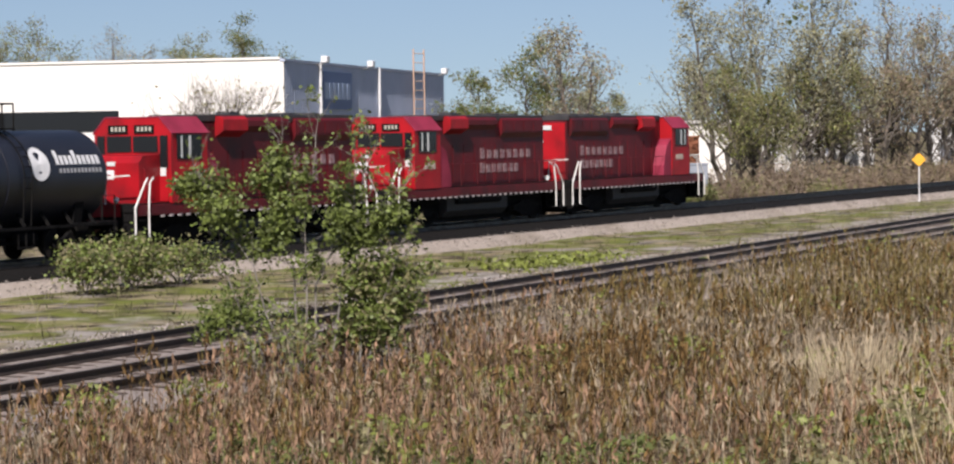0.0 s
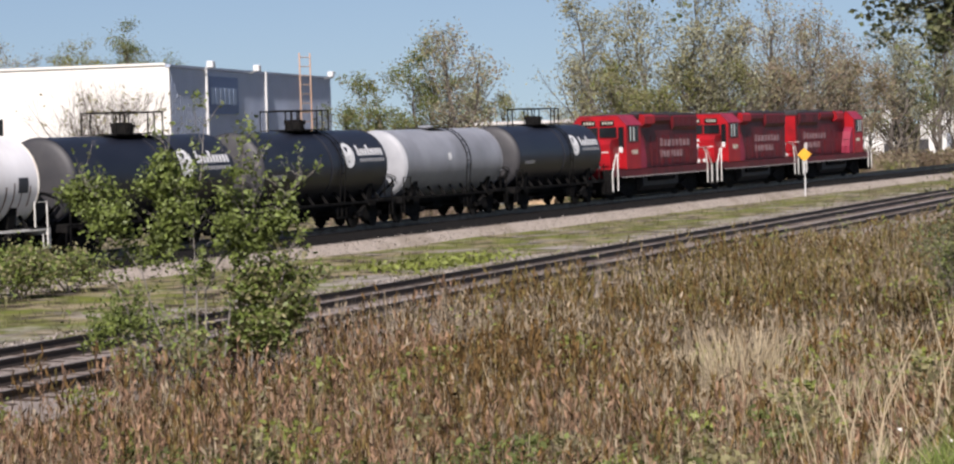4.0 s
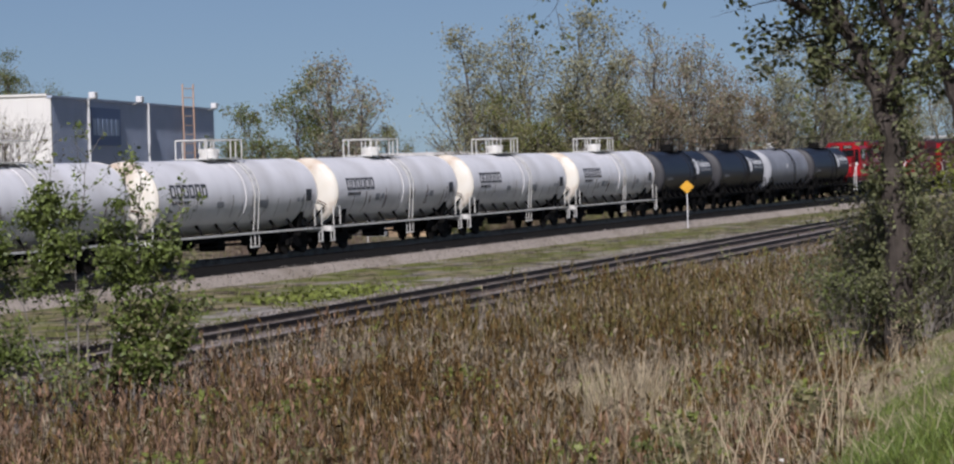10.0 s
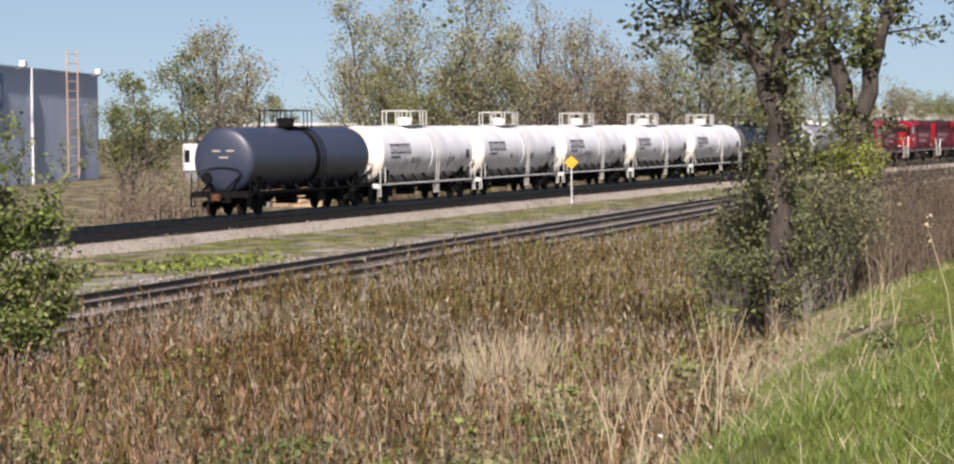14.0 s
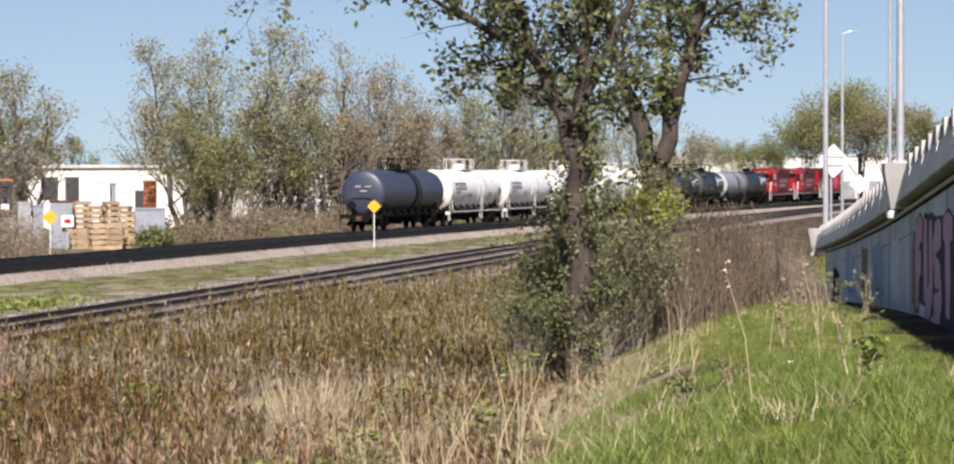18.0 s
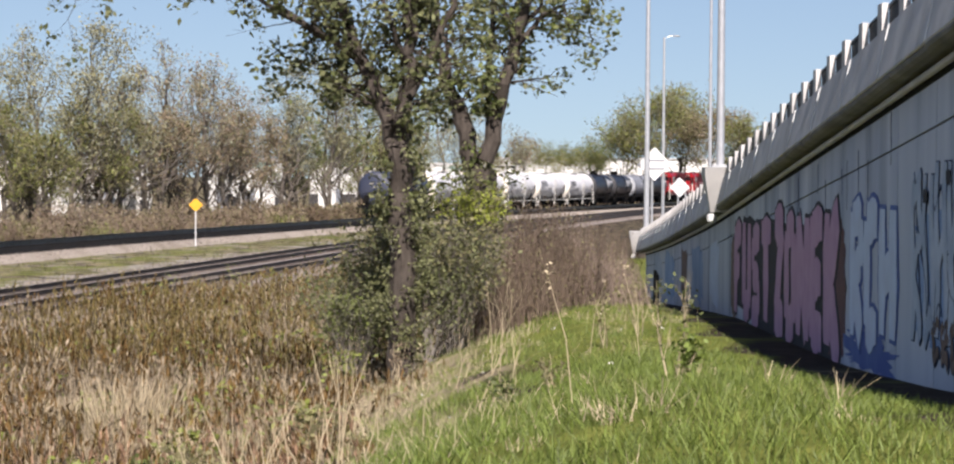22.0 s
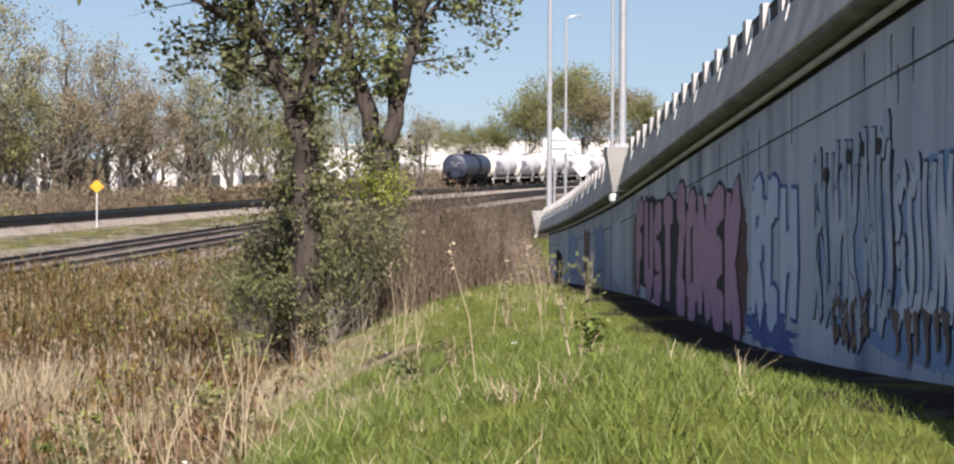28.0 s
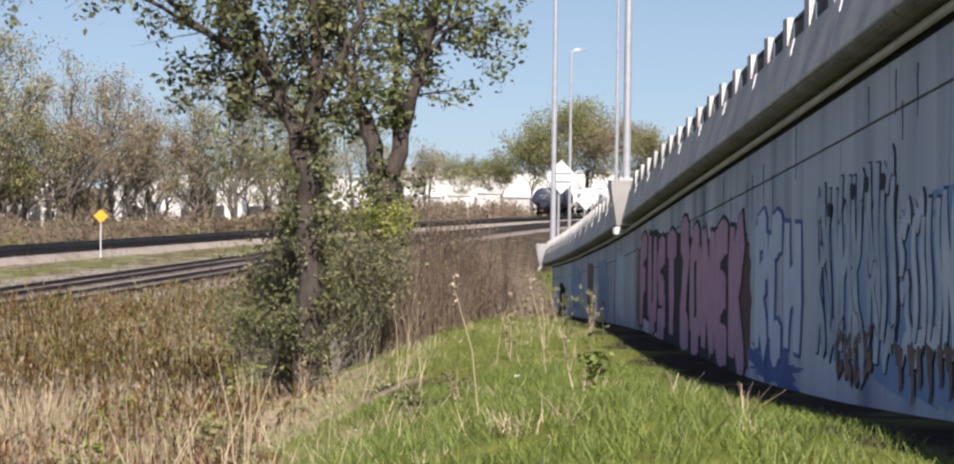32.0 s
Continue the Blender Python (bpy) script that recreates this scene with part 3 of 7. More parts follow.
while s < 97.5:
    e = min(s + 2 * POST_STEP, 98.0)
    part("barrier_unit", ramp_prism(FACE, s + 0.012, e - 0.012), M_CONC, par)
    # the lower edge is cut into short lengths, its self-shade put into M_LIP's dark grey
    q = s + 0.01
    while q < e - 0.02:
        r_end = min(e - 0.01, q + rr.uniform(0.7, 1.6))
        k = rr.uniform(0.93, 1.03)
        part("lip", ramp_prism([(w * k if w > 0 else w, h) for w, h in LIP], q, r_end - 0.012), M_LIP, par)
        q = r_end
    part("joint_seal", ramp_prism(SEAM, e - 0.025, e + 0.025), M_SIGNW, par)
    s = e
s = 24.18 - POST_STEP * 14
while s < 96:
    if abs(s - 47.8) > 0.6 and s > S0:
        b = par_bottom(s) + 0.63
        part("post", ramp_block(Mb(), s, s + 0.34, 0.075, 0.14, lambda q: b - 0.03, lambda q: b + 0.29), M_CONC, par)
        part("rail_panel", ramp_block(Mb(), s + 0.37, s + POST_STEP - 0.01, 0.045, 0.07, lambda q: par_bottom(q) + 0.60, lambda q: par_bottom(q) + 0.88), M_PANEL, par, "dark steel panel between the posts")
        part("top_rail", ramp_block(Mb(), s + 0.37, s + POST_STEP - 0.01, 0.03, 0.08, lambda q: par_bottom(q) + 0.86, lambda q: par_bottom(q) + 0.90), M_PANEL, par)
    s += POST_STEP
part("conduit", Mb().tube([tuple(wall_point(q, 0.05, par_bottom(q) - 0.045)) for q in np.arange(S0, 94, 3.0)], 0.035, 8), M_CONC, par, "pale conduit under the parapet")
# black strip under the soffit paints in the shade of the overhang
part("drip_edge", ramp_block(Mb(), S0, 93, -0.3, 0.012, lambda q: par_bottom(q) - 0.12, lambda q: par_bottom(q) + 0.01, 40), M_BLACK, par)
road = solid("ramp_road", ramp_block(Mb(), S0, 98, -12, -0.36, lambda q: par_bottom(q) - 0.3, lambda q: par_bottom(q) + 0.1, 24), M_CONCD, "grey road deck of the ramp behind the parapet", "road", kind="structure")
far_wall = solid("ramp_far_wall", ramp_block(Mb(), S0, 93, -12.4, -12.0, lambda q: -1.2, lambda q: par_bottom(q) + 0.9, 8), M_CONCD, "concrete wall on the other side of the ramp", "wall", kind="structure")


def pilaster(s):
    t = thing("pilaster", "tapering concrete lamp pedestal on the parapet", "pedestal", kind="structure")
    z = par_bottom(s)
    vs = []
    for w, h, a in ((-0.1, 0.86, 0.62), (0.5, 0.86, 0.62), (0.5, 0.70, 0.62), (0.36, -0.02, 0.16), (-0.1, -0.02, 0.16)):
        vs += [tuple(wall_point(s - a, w, z + h)), tuple(wall_point(s + a, w, z + h))]
    part("body", Mb().add(vs, [(0, 2, 4, 6, 8), (9, 7, 5, 3, 1), (0, 1, 3, 2), (2, 3, 5, 4), (4, 5, 7, 6), (6, 7, 9, 8), (8, 9, 1, 0)]), M_CONC, t)
    p = wall_point(s - 0.1, 0.33, z - 0.14)
    part("lamp", Mb().lathe([(-0.09, 0.05), (-0.05, 0.10), (0.06, 0.10), (0.09, 0.05)], 10, "z", tuple(p)), M_SIGNW, t, "small white round lamp under the pedestal")
    return t


pilaster(47.8)
pilaster(97.6)


def lamp_pole(s, w, h, r, zb):
    p = wall_point(s, w, zb)
    t = thing("street_lamp", "tall plain galvanised steel street lamp pole", "street lamp", Matrix.Translation(p), group="street lamps on the ramp")
    part("base", Mb().box(-r * 1.8, -r * 1.8, 0, r * 1.8, r * 1.8, 0.05), M_GALV, t)
    part("pole", Mb().tube([(0, 0, 0.0), (0, 0, h)], [r, r * 0.6], 14), M_GALV, t, smooth=True)
    part("arm", Mb().tube([(0, 0, h - 0.3), (0.3, -0.6, h + 0.2), (0.6, -2.2, h + 0.5)], 0.04, 8), M_GALV, t)
    part("head", Mb().box(0.5, -2.9, h + 0.42, 0.75, -2.1, h + 0.56, 0.03), M_GALV, t)
    return t


lamp_pole(47.8, 0.17, 11, 0.08, par_bottom(47.8) + 0.86)


# ---- spray-painted lettering on the wall, as plain shapes ----
paint = thing("graffiti", "large spray-painted graffiti in pink, pale blue and black", "graffiti")


def wall_poly(pts, lift, thick=0.004):
    """A thin layer of paint on the wall from (s, z) points."""
    n = len(pts)
    vs = [tuple(wall_point(a, lift, b)) for a, b in pts] + [tuple(wall_point(a, lift + thick, b)) for a, b in pts]
    return Mb().add(vs, [tuple(range(n)), tuple(range(2 * n - 1, n - 1, -1))] + [(i, n + i, n + (i + 1) % n, (i + 1) % n) for i in range(n)])


def stroke(rr, a0, z0, a1, z1, w0, w1, n=7, wob=0.08):
    """A bulging stroke from (a0, z0) to (a1, z1), as an outline polygon."""
    L, R = [], []
    da, dz = a1 - a0, z1 - z0
    ln = math.hypot(da, dz)
    na, nz = -dz / ln, da / ln
    for i in range(n + 1):
        t = i / n
        w = (w0 + (w1 - w0) * t) * (0.8 + 0.35 * math.sin(math.pi * t)) * rr.uniform(0.9, 1.1)
        o = wob * math.sin(t * 6 + rr.uniform(-0.3, 0.3))
        a, z = a0 + da * t + na * o, z0 + dz * t + nz * o
        L.append((a + na * w / 2, z + nz * w / 2))
        R.append((a - na * w / 2, z - nz * w / 2))
    return L + R[::-1]


def grow_poly(poly, d):
    ca = sum(p[0] for p in poly) / len(poly)
    cz = sum(p[1] for p in poly) / len(poly)
    out = []
    for a, z in poly:
        v = Vector((a - ca, z - cz))
        n = v.normalized()
        v = v + Vector((n.x * d * 2.4, n.y * d))
        out.append((ca + v.x, cz + v.y))
    return out


# upright block shapes as (x0, z0, x1, z1) strokes in a unit cell
SHAPES = {
    "flag": ((0.2, 0, 0.2, 1), (0.2, 0.92, 0.85, 0.92), (0.2, 0.5, 0.7, 0.55)),
    "cup": ((0.2, 0.08, 0.2, 1), (0.8, 0.08, 0.8, 1), (0.2, 0.08, 0.8, 0.08)),
    "snake": ((0.2, 0.92, 0.85, 0.92), (0.2, 0.55, 0.2, 0.92), (0.2, 0.52, 0.8, 0.45), (0.8, 0.08, 0.8, 0.45), (0.15, 0.08, 0.8, 0.08)),
    "mast": ((0.5, 0, 0.5, 0.95), (0.08, 0.92, 0.92, 0.92)),
    "bolt": ((0.12, 0.92, 0.85, 0.92), (0.85, 0.9, 0.2, 0.1), (0.15, 0.08, 0.9, 0.08)),
    "ring": ((0.2, 0.1, 0.2, 0.9), (0.8, 0.1, 0.8, 0.9), (0.2, 0.93, 0.8, 0.93), (0.2, 0.07, 0.8, 0.07)),
    "zig": ((0.18, 0, 0.18, 1), (0.18, 0.95, 0.82, 0.05), (0.82, 0, 0.82, 1)),
    "comb": ((0.2, 0, 0.2, 1), (0.2, 0.93, 0.88, 0.93), (0.2, 0.5, 0.8, 0.5), (0.2, 0.07, 0.88, 0.07)),
    "kick": ((0.18, 0, 0.18, 1), (0.22, 0.5, 0.85, 1.0), (0.22, 0.55, 0.88, -0.12)),
    "hook": ((0.2, 0, 0.2, 0.95), (0.2, 0.93, 0.8, 0.9), (0.8, 0.55, 0.8, 0.9), (0.2, 0.5, 0.8, 0.55), (0.3, 0.5, 0.85, 0.0)),
    "arc": ((0.2, 0.1, 0.2, 0.9), (0.2, 0.93, 0.85, 0.9), (0.2, 0.07, 0.85, 0.1)),
    "gate": ((0.18, 0, 0.18, 1), (0.82, 0, 0.82, 1), (0.18, 0.5, 0.82, 0.5)),
}


def painted_word(s_far, s_near, z_of, h, kinds, fill, line, seed, fat=0.34, label="", rim=0.06, wob=0.03):
    """A word of letter-like block shapes from far to near, each with its dark outline."""
    rr = random.Random(seed)
    n = len(kinds)
    w = (s_far - s_near) / n
    for i, kd in enumerate(kinds):
        s0 = s_far - i * w
        zb, zt = z_of(s0 - w / 2) + rr.uniform(-0.05, 0.05), z_of(s0 - w / 2) + h + rr.uniform(-0.08, 0.08)
        st = []
        for x0, z0, x1, z1 in SHAPES[kd]:
            up = abs(z1 - z0) > 0.4
            k = w * fat if up else min(w * fat, 0.30 * h)
            st.append(stroke(rr, s0 - w * x0, zb + (zt - zb) * z0, s0 - w * x1, zb + (zt - zb) * z1, k * rr.uniform(0.9, 1.1), k * rr.uniform(0.9, 1.1), wob=wob))
        mb = Mb()
        for k, p in enumerate(st):
            q = wall_poly(grow_poly(p, rim), 0.004 + 0.0004 * k)
            mb.add(q.v, q.f)
        part("letter_outline", mb, line, paint)
        mb = Mb()
        for k, p in enumerate(st):
            q = wall_poly(p, 0.011 + 0.001 * k)
            mb.add(q.v, q.f)
        part("letter", mb, fill, paint, label)


def blob(seed, s0, s1, z0, z1, lift, material, name="spray_cloud", n=26, rough=0.16):
    rr = random.Random(seed)
    pts = []
    for i in range(n):
        a = 2 * math.pi * i / n
        ca, sa = math.cos(a), math.sin(a)
        e = 0.5
        x, z = math.copysign(abs(ca) ** e, ca), math.copysign(abs(sa) ** e, sa)
        k = 1 + rr.uniform(-rough, rough)
        pts.append(((s0 + s1) / 2 + (s1 - s0) / 2 * x * k, (z0 + z1) / 2 + (z1 - z0) / 2 * z * k))
    part(name, wall_poly(pts, lift), material, paint)


def base_z(q):
    return lerp_table(BANK, q)


blob(1, 28.0, 46.3, 1.28, 3.05, 0.0008, M_INK, "dark_background", 60, 0.07)
blob(6, 28.2, 30.2, 1.6, 3.2, 0.0012, M_MAROON, "maroon_spray", 40, 0.12)
blob(7, 45.2, 46.9, 1.1, 2.6, 0.0012, M_BROWN, "brown_spray", 40, 0.12)
painted_word(45.9, 37.9, lambda q: base_z(q) + 0.12, 1.55, ("flag", "cup", "snake", "mast"), M_PINK, M_INK, 3, 0.38, "faded pink spray-painted letter")
painted_word(37.5, 28.6, lambda q: base_z(q) + 0.14, 1.66, ("bolt", "ring", "zig", "comb", "kick"), M_PINK, M_INK, 5, 0.38, "faded pink spray-painted letter")
painted_word(27.7, 23.9, lambda q: base_z(q) + 0.38, 1.35, ("hook", "arc", "gate"), M_PALEBLUE, M_BLUE, 8, 0.36, "pale blue spray-painted letter", 0.05)
blob(2, 23.9, 27.7, 1.66, 2.02, 0.002, M_BLUE, "blue_drip_band", 60, 0.35)
blob(3, 15.6, 22.9, 2.2, 3.45, 0.0008, M_MIDBLUE, "blue_spray", 90, 0.05)
blob(4, 10.0, 17.3, 3.0, 3.85, 0.0012, M_BLUESP, "blue_spray", 90, 0.06)
blob(9, 18.9, 19.9, 2.5, 3.1, 0.0016, M_BLUESP, "blue_spray", 70, 0.1)
painted_word(22.9, 18.6, lambda q: base_z(q) + 0.40, 1.52, ("hook", "cup", "gate", "kick", "zig", "ring"), M_OLIVE, M_DUSK, 12, 0.30, "grey-blue spray-painted letter with black outline", 0.016, 0.09)
painted_word(22.6, 18.4, lambda q: base_z(q) + 0.50, 1.30, ("zig", "arc", "kick", "snake", "cup"), M_DUSK, M_DUSK, 41, 0.03, "thin black spray-painted line", 0.006, 0.12)
for q, z in ((22.0, 3.55), (20.7, 3.72), (20.0, 3.78), (19.2, 3.80)):
    blob(int(q * 10), q - 0.12, q + 0.12, z - 0.06, z + 0.07, 0.021, M_INK, "black_spray_cap", 18, 0.15)
painted_word(18.5, 15.1, lambda q: base_z(q) + 0.38, 1.12, ("snake", "ring", "cup", "zig", "hook", "arc"), M_WHITESP, M_DUSK, 17, 0.30, "pale blue bubble letter with dark outline", 0.024, 0.07)
painted_word(21.6, 19.6, lambda q: base_z(q) + 0.24, 0.30, ("arc", "hook", "ring", "snake"), M_BROWN, M_DUSK, 19, 0.24, "small brown spray-painted letter", 0.02, 0.04)
for i in range(15):
    q = 18.5 - i * 0.24 + 0.1 * math.sin(i * 2.3)
    h_ = 0.05 + 0.33 * ((i * 7) % 11) / 11
    part("brown_drip", wall_poly(stroke(random.Random(600 + i), q, base_z(q) + 0.42 - h_, q - 0.05, base_z(q) + 0.50, 0.04, 0.22, 6, 0.05), 0.0205 + 0.0004 * (i % 3)), M_BROWN, paint)
painted_word(15.0, 10.5, lambda q: base_z(q) + 0.25, 1.2, ("ring", "kick", "cup", "comb", "zig", "hook"), M_WHITESP, M_BLUE, 23, 0.30, "white-blue spray-painted letter", 0.04, 0.06)
rd = random.Random(44)
for i in range(14):
    q = rd.uniform(14, 46)
    zt_ = par_bottom(q) - rd.uniform(0.1, 0.5)
    part("drip", wall_poly(stroke(rd, q, zt_ - rd.uniform(0.2, 0.6), q, zt_, 0.01, 0.05, 5, 0.015), 0.0006), M_DUSK, paint)
for i, (a, b) in enumerate(((50.5, 53.5), (56.0, 61.0), (63.0, 66.0), (70.0, 76.0), (78.0, 84.0))):
    blob(30 + i, a, b, base_z((a + b) / 2) + 0.2, base_z((a + b) / 2) + 1.5, 0.001, (M_PALEBLUE, M_MIDBLUE, M_BROWN, M_MIDBLUE, M_OLIVE)[i], "spray_patch")

# ---- train ----
def bogie(parent, x, wheel_r=0.46, base=1.78):
    """A two-axle truck under a car."""
    b = part("bogie", Mb().box(x - 0.16, -1.1, 0.42, x + 0.16, 1.1, 0.72), M_BLACK, parent)
    for sy in (-1, 1):
        y0, y1 = sy * 0.98, sy * 1.12
        poly = [(x - base / 2 - 0.28, 0.40), (x - base / 2 - 0.28, 0.62), (x - base / 2 + 0.2, 0.66), (x - 0.42, 0.84), (x + 0.42, 0.84), (x + base / 2 - 0.2, 0.66), (x + base / 2 + 0.28, 0.62), (x + base / 2 + 0.28, 0.40), (x + base / 2 - 0.3, 0.44), (x + 0.4, 0.24), (x - 0.4, 0.24), (x - base / 2 + 0.3, 0.44)]
        part("side_frame", Mb().prism(poly, min(y0, y1), max(y0, y1)), M_BLACK, b)
        part("springs", Mb().tube([(x - 0.14, sy * 1.05, 0.3), (x - 0.14, sy * 1.05, 0.6)], 0.085, 8).tube([(x + 0.14, sy * 1.05, 0.3), (x + 0.14, sy * 1.05, 0.6)], 0.085, 8), M_BLACK, b)
    for wx in (x - base / 2, x + base / 2):
        part("axle", Mb().tube([(wx, -1.2, wheel_r), (wx, 1.2, wheel_r)], 0.08, 8), M_BLACK, b)
        for sy in (-1, 1):
            part("wheel", Mb().lathe([(-0.075, wheel_r - 0.1), (-0.075, wheel_r + 0.025), (-0.04, wheel_r + 0.025), (-0.035, wheel_r), (0.065, wheel_r - 0.006), (0.065, wheel_r - 0.1), (0.02, wheel_r - 0.13), (0.02, 0.16), (0.07, 0.15), (0.07, 0.02)], 24, "y", (wx, 0, wheel_r)), M_WHEEL, b, m=pose(0, sy * 0.755, 0))
    return b


def bars(parent, x0, z0, w, h, y, n, material, name="lettering"):
    """Writing as plain bars on a side at y."""
    mb = Mb()
    step = w / n
    for i in range(n):
        mb.box(x0 + i * step, y - 0.012, z0, x0 + (i + 0.74) * step, y + 0.012, z0 + h)
    return part(name, mb, material, parent)


def side_y(r, zc, z):
    return -math.sqrt(max(0.0, r * r - (z - zc) ** 2))


def curved_patch(mb, x0, x1, z0, z1, r, zc, seg=4, lift=0.012):
    """A thin plate that hugs the near side of a tank."""
    vs = []
    for x in (x0, x1):
        for i in range(seg + 1):
            z = z0 + (z1 - z0) * i / seg
            vs.append((x, side_y(r + lift, zc, z), z))
    n = seg + 1
    mb.add(vs, [(i, i + 1, n + i + 1, n + i) for i in range(seg)])
    return mb


def tank_car(kind, length, label, seed):
    """A railway tank car with its origin on the rails under its middle; the camera's side is -y."""
    rr = random.Random(seed)
    spec = {"white": (M_TANKW, M_TANKEND, M_WHITEP, 1.52, 2.62), "black": (M_TANKB, M_TANKBEND, M_BLACK, 1.50, 2.56), "grey": (M_TANKG, M_TANKGEND, M_BLACK, 1.50, 2.52), "slate": (M_TANKD, M_TANKD, M_BLACK, 1.50, 2.58)}[kind]
    body_m, end_m, trim, r, zc = spec
    car = thing("tank_car", label, "tank car", group="cars of the train")
    hl = length / 2
    tl = hl - 0.75
    cyl0 = tl - 0.34
    body = part("tank", Mb().lathe([(-cyl0, r), (-cyl0 * 0.33, r), (cyl0 * 0.33, r), (cyl0, r)], 48), body_m, car, smooth=True, m=pose(0, 0, zc))
    for sgn in (-1, 1):
        prof = [(cyl0 + 0.001, r), (cyl0 + 0.07, r * 0.985), (cyl0 + 0.14, r * 0.94), (cyl0 + 0.20, r * 0.85), (cyl0 + 0.26, r * 0.68), (cyl0 + 0.31, r * 0.42), (cyl0 + 0.335, r * 0.18), (cyl0 + 0.34, 0.01)]
        part("end_cap", Mb().lathe([(sgn * a, q) for a, q in prof], 48), end_m, car, smooth=True, m=pose(0, 0, zc))
        part("seam_ring", Mb().lathe([(sgn * cyl0 - 0.03, r + 0.004), (sgn * cyl0 - 0.03, r + 0.014), (sgn * cyl0 + 0.03, r + 0.014), (sgn * cyl0 + 0.03, r + 0.004)], 48), end_m if kind == "white" else body_m, car, smooth=True, m=pose(0, 0, zc))
    # middle band over the dome, as on insulated cars
    if kind != "grey":
        part("middle_band", Mb().lathe([(0.25, r + 0.004), (0.25, r + 0.03), (0.75, r + 0.03), (0.75, r + 0.004)], 48), M_BLACK if kind == "slate" else body_m, car, smooth=True, m=pose(0, 0, zc))
    # underframe
    part("centre_sill", Mb().box(-hl + 0.45, -0.3, 0.72, hl - 0.45, 0.3, 1.05), M_BLACK, car)
    for sgn in (-1, 1):
        part("saddle", Mb().prism([(-1.15, 0.95), (1.15, 0.95), (1.32, zc - 0.55), (0.9, zc - 1.1), (-0.9, zc - 1.1), (-1.32, zc - 0.55)], sgn * (cyl0 - 1.15) - 0.22, sgn * (cyl0 - 1.15) + 0.22, "x"), M_BLACK, car)
        part("body_bolster", Mb().box(sgn * (hl - 2.15) - 0.3, -1.3, 0.78, sgn * (hl - 2.15) + 0.3, 1.3, 1.12), M_BLACK, car)
        part("draft_sill", Mb().box(min(sgn * (hl - 3.2), sgn * (hl - 0.45)), -0.55, 0.62, max(sgn * (hl - 3.2), sgn * (hl - 0.45)), 0.55, 1.08), M_BLACK, car)
        part("end_sill", Mb().box(sgn * (hl - 0.55) - 0.12, -1.45, 0.86, sgn * (hl - 0.55) + 0.12, 1.45, 1.10), trim, car)
        part("end_platform", Mb().box(min(sgn * (hl - 1.6), sgn * (hl - 0.5)), -1.48, 1.08, max(sgn * (hl - 1.6), sgn * (hl - 0.5)), 1.48, 1.13), M_BLACK, car)
        c = part("coupler", Mb().box(min(sgn * (hl - 0.5), sgn * (hl + 0.02)), -0.11, 0.74, max(sgn * (hl - 0.5), sgn * (hl + 0.02)), 0.11, 0.98, 0.03), M_RUST, car)
        part("knuckle", Mb().box(sgn * (hl - 0.08) - 0.13, -0.2, 0.70, sgn * (hl - 0.08) + 0.13, 0.2, 1.02, 0.05), M_RUST, c)
        for sy in (-1, 1):
            x = sgn * (hl - 0.62)
            part("grab_iron", Mb().tube([(x, sy * 1.47, 0.45), (x, sy * 1.47, 1.95), (x - sgn * 0.7, sy * 1.47, 1.95), (x - sgn * 0.7, sy * 1.47, 1.12)], 0.028, 6), trim, car)
            part("step_iron", Mb().box(x - 0.2, sy * 1.42 - 0.04, 0.42, x + 0.2, sy * 1.42 + 0.04, 0.46).tube([(x - 0.2, sy * 1.42, 0.44), (x - 0.2, sy * 1.42, 0.9)], 0.02, 5).tube([(x + 0.2, sy * 1.42, 0.44), (x + 0.2, sy * 1.42, 0.9)], 0.02, 5), trim, car)
    for sy in (-1, 1):
        part("side_sill", Mb().box(-hl + 0.6, sy * 1.42 - 0.05, 1.01, hl - 0.6, sy * 1.42 + 0.05, 1.09), trim if kind == "white" else M_BLACK, car)
        for i in range(9):
            x = -hl + 1.6 + i * (length - 3.2) / 8
            part("sill_bracket", Mb().prism([(sy * 0.95, 1.55), (sy * 1.05, 1.6), (sy * 1.42, 1.1), (sy * 1.30, 1.1)], x - 0.03, x + 0.03, "x"), M_BLACK, car)
    part("brake_reservoir", Mb().tube([(-1.9, 0.75, 0.72), (-0.5, 0.75, 0.72)], 0.24, 12), M_BLACK, car)
    part("brake_cylinder", Mb().tube([(1.6, -0.7, 0.70), (2.5, -0.7, 0.70)], 0.17, 12), M_BLACK, car)
    for y in (-0.55, 0.5):
        part("brake_rod", Mb().tube([(-hl + 2.6, y, 0.50), (0.2, y * 1.3, 0.60), (hl - 2.6, y, 0.50)], 0.035, 6), M_BLACK, car)
    part("valve_box", Mb().box(-0.35, -0.45, 0.36, 0.35, 0.45, 0.75, 0.05), M_BLACK, car)
    for sgn in (-1, 1):
        part("ladder_step", Mb().box(sgn * 0.2 + 0.95, -1.46, 0.45, sgn * 0.2 + 1.35, -1.38, 0.50).tube([(sgn * 0.2 + 0.97, -1.42, 0.47), (sgn * 0.2 + 0.97, -1.42, 1.0)], 0.02, 5).tube([(sgn * 0.2 + 1.33, -1.42, 0.47), (sgn * 0.2 + 1.33, -1.42, 1.0)], 0.02, 5), trim, car)
